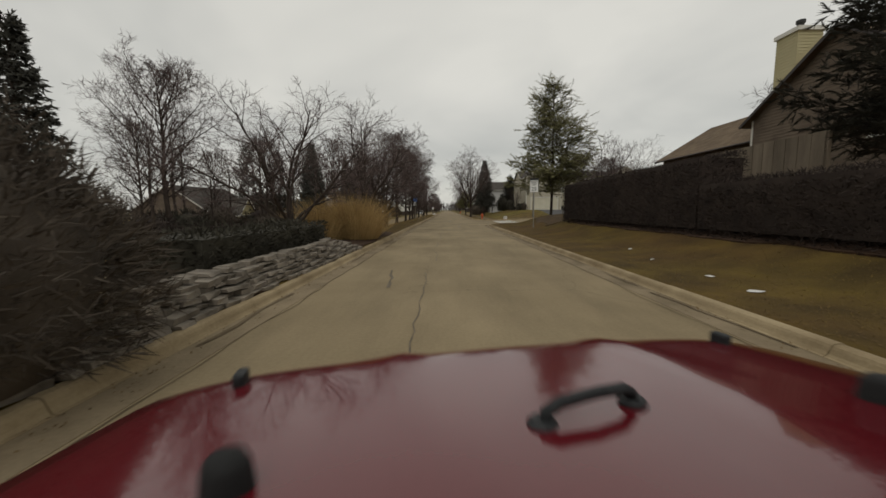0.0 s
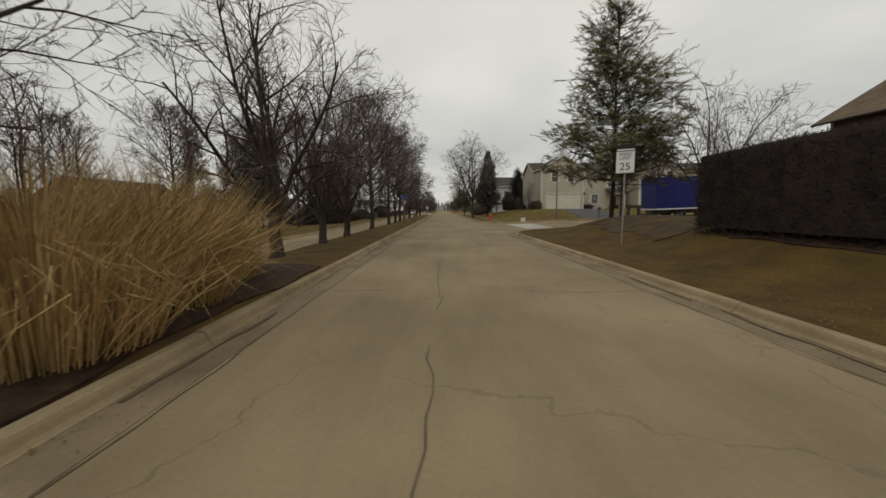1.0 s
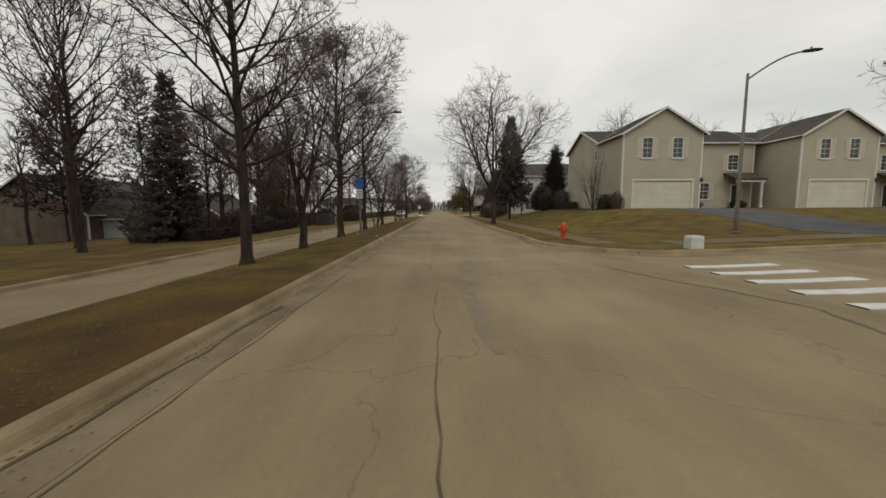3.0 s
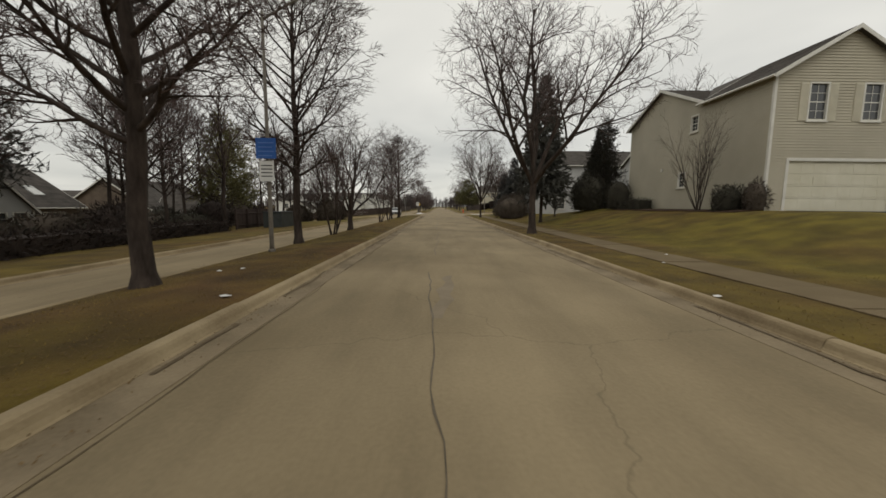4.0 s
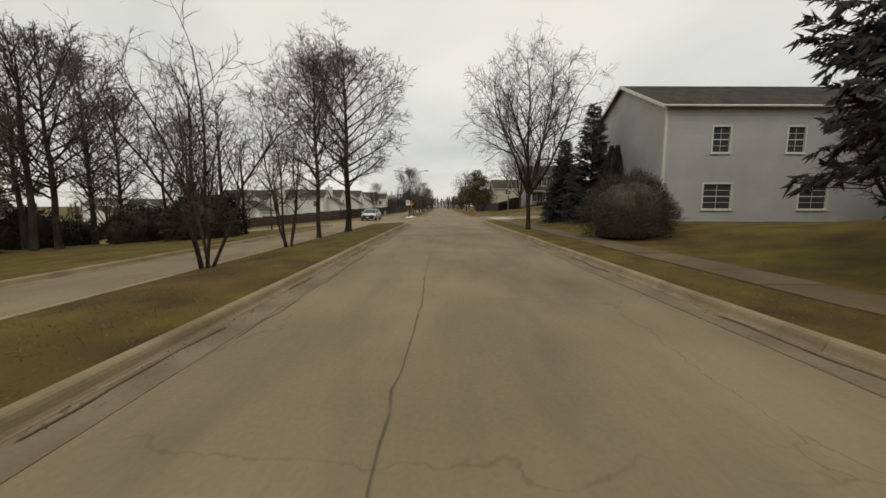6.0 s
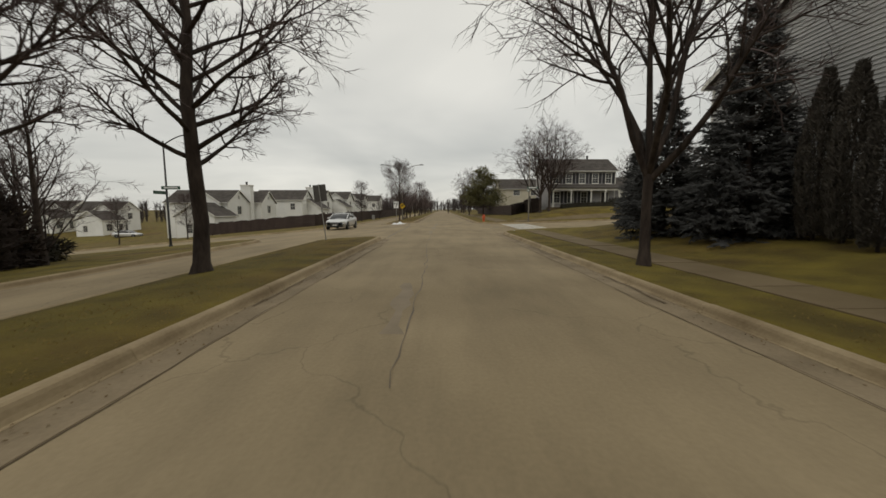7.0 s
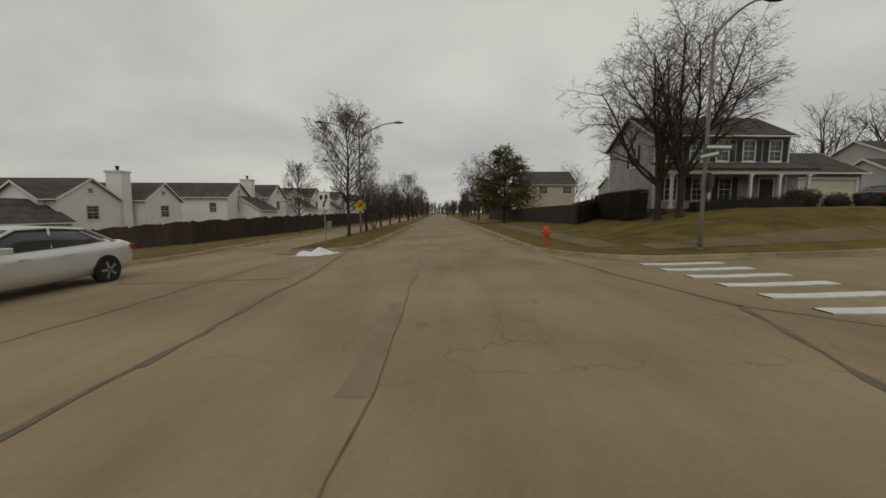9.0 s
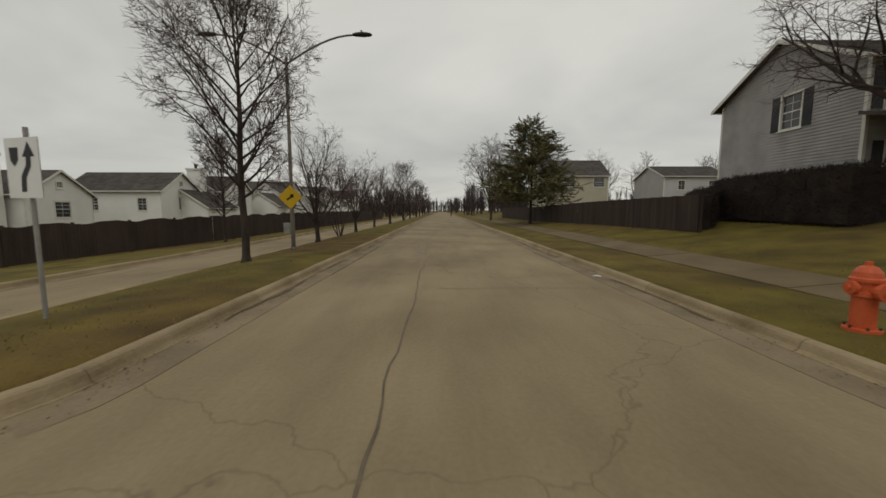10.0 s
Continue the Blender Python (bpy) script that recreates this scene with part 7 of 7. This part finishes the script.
# the sign seen from behind, and the keep-right arrow
sb = sign_post(-5.4, 113.0, 2.7, "dark back of a leaning road sign on the median", lean=-6)
plate(sb, "sign_plate", 2.28, 0.62, 0.80, SIGNWHITE, facing=90, label="sign plate turned away")
sa = sign_post(-5.12, 139.0, 2.5, "white road sign with a curved black arrow")
b1, ink, words = plate(sa, "sign_plate", 1.98, 0.60, 0.76, SIGNWHITE, facing=-104, label="white plate with a curved black arrow")
ink(0, 0, 0, 0, poly=[(-0.22, 0.26), (-0.06, 0.26), (-0.07, 0.10), (-0.14, 0.02), (-0.21, 0.10)])
ink(0, 0, 0, 0, poly=[(-0.06, -0.3), (0.03, -0.3), (0.05, -0.12), (0.15, 0.02), (0.16, 0.14), (0.23, 0.14), (0.12, 0.33), (0.01, 0.14), (0.07, 0.14), (0.06, 0.04), (-0.04, -0.10)])

# timber A-frame, mailbox, kerb block, cabinets
wf = thing("timber_stand", pose(13.1, 39.4, gz(13.1, 39.4), 0, 0, 10), "weathered timber stand on the corner lawn", "timber stand")
for sx in (-1, 1):
    part("leg", Shape().tube([(sx * 0.55, 0, -0.05), (sx * 0.36, 0, 1.35)], [0.13, 0.12], 6, True), WOOD, wf)
part("crossbeam", Shape().box(-0.62, -0.09, 1.2, 0.62, 0.09, 1.42), WOOD, wf)

mb = thing("mailbox", Matrix.Translation((16.6, 53.4, gz(16.6, 53.4))), "dark mailbox on a wooden post", "mailbox")
part("post", Shape().box(-0.05, -0.05, -0.05, 0.05, 0.05, 1.0), WOOD, mb)
part("box", Shape().tube([(0, -0.26, 1.1), (0, 0.26, 1.1)], [0.12, 0.12], 10, True), DARKMETAL, mb)

kb = thing("concrete_block", Matrix.Translation((8.35, 52.9, gz(8.35, 52.9))), "pale concrete marker block by the kerb", "concrete block")
part("block", Shape().box(-0.22, -0.2, -0.02, 0.22, 0.2, 0.4), PEBBLE, kb, bevel=0.03)
part("lid", Shape().box(-0.2, -0.18, 0.39, 0.2, 0.18, 0.43), PEBBLE, kb, bevel=0.01)
for x, y, w, h, label in ((-13.6, 88.8, 0.5, 0.9, "pale utility pedestal by the far road"), (-12.6, 165.0, 0.45, 0.8, "small utility pedestal before the fence")):
    ub = thing("utility_box", Matrix.Translation((x, y, gz(x, y))), label, "utility box")
    part("cabinet", Shape().box(-w / 2, -w / 2, -0.05, w / 2, w / 2, h), GALV, ub, bevel=0.02)
    part("cap", Shape().box(-w / 2 - 0.03, -w / 2 - 0.03, h, w / 2 + 0.03, w / 2 + 0.03, h + 0.05), GALV, ub, bevel=0.01)
gb = thing("container", Matrix.Translation((-14.0, 86.7, gz(-14.0, 86.7))), "dark green dumpster beside the far road", "dumpster")
part("body", Shape().box(-0.75, -1.3, 0.0, 0.75, 1.3, 1.25), GREENBOX, gb, bevel=0.03)
part("lid", Shape().box(-0.8, -1.35, 1.25, 0.8, 1.35, 1.33), BLACKPLASTIC, gb, bevel=0.02)


# ---- vehicles ----
def loft(rows, mirror=True):
    """A closed body through sections: rows of (x, [(y, z), ...]) for one side, mirrored."""
    s = Shape()
    rings = []
    for x, half in rows:
        ring = [(x, y, z) for y, z in half] + [(x, -y, z) for y, z in reversed(half)]
        rings.append(ring)
    k = len(rings[0])
    s.v = [p for r in rings for p in r]
    s.f = [(i * k + j, (i + 1) * k + j, (i + 1) * k + (j + 1) % k, i * k + (j + 1) % k) for i in range(len(rings) - 1) for j in range(k)]
    s.f += [tuple(range(k)), tuple(reversed(range((len(rings) - 1) * k, len(rings) * k)))]
    return s


def wheel(parent, x, y, r, w=0.2, rim=RIM):
    sd = 1 if y > 0 else -1
    t = part("wheel", Shape().lathe([(r * 0.66, -w / 2), (r * 0.93, -w / 2), (r, -w / 2 + 0.03), (r, w / 2 - 0.03), (r * 0.93, w / 2), (r * 0.66, w / 2)], 24, (x, y, r), "y"), RUBBER, parent, "black tyre", smooth=False)
    part("rim", Shape().lathe([(0.03, sd * (w / 2 - 0.01)), (r * 0.25, sd * (w / 2 - 0.005)), (r * 0.62, sd * (w / 2 - 0.045)), (r * 0.67, sd * (w / 2 + 0.002)), (r * 0.69, sd * (w / 2 - 0.06))], 20, (x, y, r), "y"), rim, t)
    for k in range(5):
        a = k * 1.2566
        c, s_ = math.cos(a), math.sin(a)
        sp = Shape().obox((x + c * r * 0.38, y + sd * (w / 2 - 0.01), r + s_ * r * 0.38), (r * 0.28, 0.012, 0.03), Matrix(((c, 0, -s_), (0, 1, 0), (s_, 0, c))))
        part("spoke", sp, rim, t)


def sedan(m, paint, label):
    """A four-door saloon 4.85 m long; it looks along +x."""
    root = thing("car", m, label, "car")

    def sec(w, zb, zt, tuck=0.92, crown=0.03):
        return [(w * 0.72, zb), (w * tuck, zb + 0.06), (w, zb + 0.28), (w * 0.995, zt - 0.2), (w * 0.95, zt - 0.05), (w * 0.80, zt), (0.02, zt + crown)]

    rows = [(-2.42, sec(0.70, 0.42, 0.84)), (-2.36, sec(0.80, 0.32, 0.98)), (-2.1, sec(0.88, 0.24, 1.04)), (-1.4, sec(0.91, 0.22, 1.03)), (-0.6, sec(0.92, 0.20, 1.0)), (0.4, sec(0.92, 0.20, 0.97)),
            (1.1, sec(0.91, 0.20, 0.95)), (1.7, sec(0.88, 0.22, 0.88)), (2.15, sec(0.82, 0.26, 0.78)), (2.38, sec(0.72, 0.34, 0.66)), (2.44, sec(0.60, 0.40, 0.58))]
    body = part("body", loft(rows), paint, root, smooth=True)

    def top(x, w, z):
        return (x, [(w * 1.0, 0.93), (w * 0.97, 0.93 + (z - 0.93) * 0.55), (w * 0.86, z - 0.05), (w * 0.7, z), (0.02, z + 0.03)])

    part("cabin_glass", loft([top(-1.85, 0.72, 1.02), top(-1.1, 0.78, 1.36), (top(-0.3, 0.80, 1.43)), top(0.3, 0.80, 1.41), top(0.75, 0.78, 1.27), top(1.3, 0.72, 0.97)]), GLASS, root, "dark tinted glass", smooth=True)
    part("roof", loft([(-1.15, [(0.66, 1.345), (0.60, 1.40), (0.02, 1.425)]), (-0.3, [(0.72, 1.405), (0.62, 1.45), (0.02, 1.475)]), (0.35, [(0.70, 1.385), (0.6, 1.43), (0.02, 1.452)])]), paint, root, smooth=True)
    for sd in (-1, 1):
        for pts in ([(-1.9, 1.0), (-1.1, 1.375)], [(-0.25, 0.98), (-0.3, 1.42)], [(1.32, 0.96), (0.35, 1.41)]):
            part("pillar", Shape().tube([(x, sd * (0.775 - 0.17 * (z - 0.95)), z) for x, z in pts], [0.035, 0.032], 5, True), paint, root)
        for x in (1.45, -1.45):
            wheel(root, x, sd * 0.845, 0.33)
            part("wheel_arch", Shape().lathe([(0.30, -0.03), (0.365, -0.03), (0.365, 0.02), (0.30, 0.02)], 24, (x, sd * 0.905, 0.34), "y"), RUBBER, root)
        part("mirror", Shape().obox((0.78, sd * 0.99, 1.02), (0.06, 0.10, 0.065), Matrix.Identity(3)), paint, root, bevel=0.02)
        part("headlight", Shape().obox((2.22, sd * 0.62, 0.68), (0.16, 0.17, 0.07), Matrix.Rotation(radians(-sd * 18), 3, "Z")), LAMPGLASS, root, bevel=0.03)
        part("tail_light", Shape().obox((-2.36, sd * 0.66, 0.84), (0.06, 0.18, 0.07), Matrix.Identity(3)), REDLENS, root, bevel=0.02)
        for x in (-0.55, 0.4):
            part("door_handle", Shape().box(x - 0.1, sd * 0.905, 0.80, x + 0.1, sd * 0.935, 0.83), paint, root)
    g = part("grille", Shape().box(2.30, -0.36, 0.42, 2.455, 0.36, 0.64), DARKMETAL, root, bevel=0.02)
    for k in range(3):
        part("grille_bar", Shape().box(2.45, -0.34, 0.45 + 0.065 * k, 2.465, 0.34, 0.475 + 0.065 * k), RIM, g)
    part("bumper_intake", Shape().box(2.25, -0.66, 0.26, 2.42, 0.66, 0.36), BLACKPLASTIC, root, bevel=0.02)
    for x in (2.45, -2.425):
        part("number_plate", Shape().box(x - 0.012, -0.16, 0.40, x + 0.012, 0.16, 0.49), SIGNWHITE, root)
    return root


sedan(pose(-8.95, 129.3, base(-8.9, 129.3), 0, 0, -90), SILVER, "silver four-door saloon on the far carriageway")
sedan(pose(29.2, 145.2, gz(29.2, 145.2), 0, 0, 18), CARDARK, "dark blue parked saloon in the driveway")
sedan(pose(50.5, 133.4, base(50, 132.0) + 0.02, 0, 0, 178), CARDARK, "dark parked saloon by the kerb")
sedan(pose(-64.0, 171.0, gz(-64, 171), 0, 0, 15), SILVER, "pale parked car before the white houses")


def box_truck(m, label):
    """A box truck about 8 m long; it looks along +x."""
    root = thing("box_truck", m, label, "truck")
    bx = part("cargo_box", Shape().box(-6.2, -1.22, 1.15, -0.7, 1.22, 3.75), TRUCKBLUE, root, "blue cargo box", bevel=0.04)
    for z in (1.12, 3.72):
        part("edge_rail", Shape().box(-6.22, -1.25, z - 0.05, -0.68, 1.25, z + 0.06), TRUCKWHITE if z < 2 else TRUCKBLUE, bx)
    for k in range(9):
        for sd in (-1, 1):
            part("rib", Shape().box(-6.0 + 0.62 * k, sd * 1.22 - 0.012, 1.2, -5.97 + 0.62 * k, sd * 1.22 + 0.012, 3.68), TRUCKBLUE, bx)
    part("chassis", Shape().box(-6.2, -0.45, 0.72, 1.3, 0.45, 1.05), DARKMETAL, root)
    cab = part("cab", loft([(0.75, [(1.05, 0.75), (1.1, 1.2), (1.1, 2.2), (0.95, 2.75), (0.02, 2.85)]), (1.5, [(1.05, 0.75), (1.1, 1.2), (1.1, 2.2), (0.92, 2.65), (0.02, 2.75)]), (1.95, [(1.05, 0.75), (1.08, 1.2), (1.05, 1.75), (0.9, 1.85), (0.02, 1.9)]), (2.9, [(0.9, 0.7), (0.98, 1.1), (0.9, 1.55), (0.7, 1.65), (0.02, 1.68)]), (3.0, [(0.8, 0.75), (0.85, 1.1), (0.8, 1.45), (0.6, 1.5), (0.02, 1.52)])]), TRUCKWHITE, root, "white truck cab", smooth=False)
    for sd in (-1, 1):
        part("side_window", Shape().box(0.95, sd * 1.085 - 0.02, 1.75, 1.6, sd * 1.085 + 0.02, 2.35), GLASS, cab)
        part("mirror", Shape().box(1.75, sd * 1.3 - 0.06, 1.7, 1.85, sd * 1.3 + 0.06, 2.3), BLACKPLASTIC, cab)
        part("headlight", Shape().box(2.85, sd * 0.72 - 0.13, 1.0, 3.03, sd * 0.72 + 0.13, 1.2), LAMPGLASS, cab)
        for x in (0.9, -4.1):
            wheel(root, x, sd * 1.02, 0.48, 0.28)
        part("fuel_tank", Shape().box(-0.4, sd * 0.62 - 0.2, 0.5, 0.6, sd * 0.62 + 0.2, 0.95), DARKMETAL, root, bevel=0.05)
    part("windscreen", Shape().slab([(1.98, -0.9, 1.9), (1.98, 0.9, 1.9), (1.56, 0.85, 2.62), (1.56, -0.85, 2.62)], 0.03), GLASS, cab)
    part("bumper", Shape().box(2.95, -1.1, 0.45, 3.12, 1.1, 0.8), DARKMETAL, root, bevel=0.03)
    for ob in root.children:
        if ob.name.split(".")[0] in ("cab", "fuel_tank", "bumper"):
            ob.location.x = -1.3
    part("rear_bumper", Shape().box(-6.5, -1.1, 0.55, -6.2, 1.1, 0.75), DARKMETAL, root)


box_truck(pose(24.0, 46.0, base(22.2, 46.0), 0, -1.95, 0), "blue box truck with a white cab on the side street")

# ---- far woods that close the view ----
def far_woods(name, x0, x1, y0, y1, n, h, seed, label):
    """Crowns of distant leafless woods: many upright twig fans on thin trunks, joined."""
    g = random.Random(seed)
    s = Shape()
    for _ in range(n):
        t = g.random()
        x, y = x0 + (x1 - x0) * t + g.uniform(-8, 8), y0 + (y1 - y0) * t + g.uniform(-8, 8)
        z = gz(x, y) - 0.2
        hh = h * g.uniform(0.55, 1.15)
        s.tube([(x, y, z), (x + g.uniform(-0.5, 0.5), y, z + hh * 0.8)], [0.16, 0.05], 3)
        for _k in range(60):
            q = Vector((x, y, z + hh * g.uniform(0.12, 0.8)))
            d = Vector((g.gauss(0, 0.6), g.gauss(0, 0.6), 1)).normalized()
            ln = hh * g.uniform(0.15, 0.34)
            w = d.orthogonal().normalized() * 0.075
            w.rotate(Matrix.Rotation(g.uniform(0, 6.28), 3, d))
            s.add([tuple(q - w), tuple(q + w), tuple(q + d * ln)], [(0, 1, 2)])
    solid(name, s, FARTWIG, label, "woods", kind="stuff")


far_woods("far_woods", -14, -120, 330, 250, 240, 9, 1, "distant leafless woods closing the view")
far_woods("far_woods", 8, 130, 330, 240, 240, 9, 2, "distant leafless woods beyond the gardens")
far_woods("far_woods", -75, -90, 10, 95, 240, 11, 3, "leafless woods behind the houses")
far_woods("far_woods", 75, 100, -20, 240, 380, 12, 4, "leafless woods behind the far houses")
far_woods("far_woods", -10, -45, 250, 300, 130, 9, 7, "leafless trees beside the far road")
far_woods("far_woods", 9, 45, 230, 300, 150, 9, 8, "leafless trees beyond the far verge")
far_woods("far_woods", -60, 60, 430, 430, 260, 11, 5, "distant trees at the end of the road")
far_woods("far_woods", 30, 75, 100, 110, 50, 10, 6, "leafless trees behind the house row")
far_woods("far_woods", -140, -60, 225, 240, 110, 8, 9, "leafless trees behind the white houses")
drop_patterns()


# ---- the red off-road car over whose hood the walk begins ----
def off_roader(m):
    root = thing("car", m, "dark red off-road car with a black grab handle on its hood", "car", kind="")

    def skin(us, vs, height, drop):
        """A curved panel with a rim that turns down."""
        s = Shape()
        k, w = len(vs), len(us)
        s.v = [(u(v), v, height(u(v), v)) for v in vs for u in us]
        s.f = [(j * w + i, j * w + i + 1, (j + 1) * w + i + 1, (j + 1) * w + i) for j in range(k - 1) for i in range(w - 1)]
        edge = [i for i in range(w)] + [j * w + w - 1 for j in range(1, k)] + [(k - 1) * w + i for i in range(w - 2, -1, -1)] + [j * w for j in range(k - 2, 0, -1)]
        n = len(s.v)
        s.v += [(s.v[e][0], s.v[e][1], s.v[e][2] - drop) for e in edge]
        q = len(edge)
        s.f += [(edge[i], n + i, n + (i + 1) % q, edge[(i + 1) % q]) for i in range(q)]
        return s

    def across(a):
        return lambda v: a * (0.82 + 0.50 * min(1.0, max(0.0, (0.14 - v) / 1.06)))

    def hood_z(u, v):
        return 1.195 - 0.095 * (v + 0.4) - 0.026 * (u / 0.7) ** 2 - 0.035 * max(0.0, (abs(u) - 0.60) / 0.33) ** 2 - 0.03 * max(0.0, (v - 0.0) / 0.14) ** 2 + 0.012 * math.exp(-((abs(u) - 0.3) / 0.05) ** 2)

    hood = part("hood", skin([across(-1 + i / 12) for i in range(25)], [-0.92 + 1.06 * j / 24 for j in range(25)], hood_z, 0.07), CARRED, root, "glossy dark red hood", smooth=True)
    bar = Shape().tube([(-0.105, -0.385, 1.185), (-0.10, -0.384, 1.212), (-0.075, -0.381, 1.224), (0.0, -0.37, 1.228), (0.058, -0.358, 1.224), (0.078, -0.353, 1.212), (0.083, -0.352, 1.185)], [0.0105] * 7, 10, True)
    handle = part("grab_handle", bar, BLACKPLASTIC, hood, "black grab handle", smooth=True)
    for u, v in ((-0.105, -0.385), (0.083, -0.352)):
        bar_foot = Shape().lathe([(0.025, 1.18), (0.025, 1.19), (0.018, 1.197), (0.0, 1.197)], 14, (u, v, 0.006))
        part("handle_foot", bar_foot, BLACKPLASTIC, hood)
    for sd in (-1, 1):
        part("rubber_stop", Shape().lathe([(0.033, 1.15), (0.034, 1.17), (0.029, 1.215), (0.023, 1.226), (0.0, 1.228)], 16, (sd * 0.55, -0.42, 0)), RUBBER, hood, "black rubber windscreen stop", smooth=True)
        part("hood_latch", Shape().obox((sd * 0.665, 0.0, 1.142), (0.013, 0.028, 0.02), Matrix.Identity(3)), BLACKPLASTIC, hood, "black hood latch", bevel=0.008)
        f = skin([lambda v, a=a: sd * (0.80 + 0.20 * a) for a in ((0, 0.3, 0.6, 0.85, 1.0) if sd > 0 else (1.0, 0.85, 0.6, 0.3, 0))], [-0.95 + 1.15 * j / 12 for j in range(13)],
                 lambda u, v: 1.0 - 0.10 * max(0.0, (abs(u) - 0.90) / 0.1) ** 2 - 0.20 * max(0.0, (v + 0.1) / 0.3) ** 2 - 0.22 * max(0.0, (-0.7 - v) / 0.25) ** 2, 0.05)
        part("fender", f, CARRED, root, smooth=True)
        part("side_panel", Shape().box(sd * 0.70 - 0.02, -0.95, 0.55, sd * 0.70 + 0.02, 0.1, 1.10), CARRED, root)
        part("headlight", Shape().lathe([(0.10, 0.12), (0.10, 0.155), (0.06, 0.17), (0.0, 0.172)], 18, (sd * 0.46, 0, 0.92), "y"), LAMPGLASS, root, "round headlight", smooth=True)
        part("door", Shape().box(sd * 0.79 - 0.03, -2.05, 0.55, sd * 0.79 + 0.03, -1.02, 1.14), CARRED, root, bevel=0.02)
        part("mirror", Shape().obox((sd * 0.98, -1.12, 1.25), (0.1, 0.05, 0.08), Matrix.Identity(3)), BLACKPLASTIC, root, bevel=0.02)
        for v in (-0.32, -2.74):
            r, w = 0.40, 0.25
            t = part("wheel", Shape().lathe([(r * 0.6, -w / 2), (r * 0.94, -w / 2), (r, -w / 2 + 0.03), (r, w / 2 - 0.03), (r * 0.94, w / 2), (r * 0.6, w / 2)], 28, (sd * 0.79, v, r), "x"), RUBBER, root, "chunky black tyre")
            part("rim", Shape().lathe([(0.0, sd * 0.07), (0.08, sd * 0.08), (0.2, sd * 0.05), (r * 0.6, sd * 0.1), (r * 0.6, -sd * 0.1)], 20, (sd * 0.79, v, r), "x"), RIM, t)
    g = Shape().box(-0.74, 0.06, 0.60, 0.74, 0.13, 1.09)
    grille = part("grille", g, CARRED, root, bevel=0.02)
    for i in range(7):
        part("slot", Shape().box(-0.285 + 0.09 * i - 0.025, 0.128, 0.72, -0.285 + 0.09 * i + 0.025, 0.138, 1.04), SIGNBLACK, grille)
    part("bumper", Shape().box(-0.86, 0.24, 0.48, 0.86, 0.40, 0.68), BLACKPLASTIC, root, bevel=0.03)
    part("chassis", Shape().box(-0.5, -3.4, 0.38, 0.5, 0.26, 0.58), BLACKPLASTIC, root)
    part("tub", Shape().box(-0.76, -3.45, 0.5, 0.76, -0.97, 1.12), CARRED, root, bevel=0.03)
    part("cowl", Shape().box(-0.74, -1.0, 1.08, 0.74, -0.925, 1.165), BLACKPLASTIC, root, bevel=0.01)
    fr = Shape()
    for a, b in (((-0.70, -1.06, 1.14), (-0.64, -1.24, 1.78)), ((0.70, -1.06, 1.14), (0.64, -1.24, 1.78)), ((-0.64, -1.24, 1.78), (0.64, -1.24, 1.78)), ((-0.70, -1.06, 1.14), (0.70, -1.06, 1.14))):
        fr.tube([a, b], [0.035, 0.035], 6, True)
    ws = part("windscreen", fr, CARRED, root, "red windscreen frame")
    part("pane", Shape().slab([(-0.68, -1.07, 1.16), (0.68, -1.07, 1.16), (0.63, -1.235, 1.76), (-0.63, -1.235, 1.76)], 0.006), GLASS, ws)
    part("hard_top", Shape().box(-0.70, -3.42, 1.12, 0.70, -1.30, 1.83), BLACKPLASTIC, root, "black hard top", bevel=0.05)
    for sd in (-1, 1):
        part("side_window", Shape().box(sd * 0.70 - 0.006, -3.2, 1.22, sd * 0.70 + 0.006, -1.5, 1.68), GLASS, root)
    return root


off_roader(pose(0.27, 0.957, 0.0, 0, 0, 12))
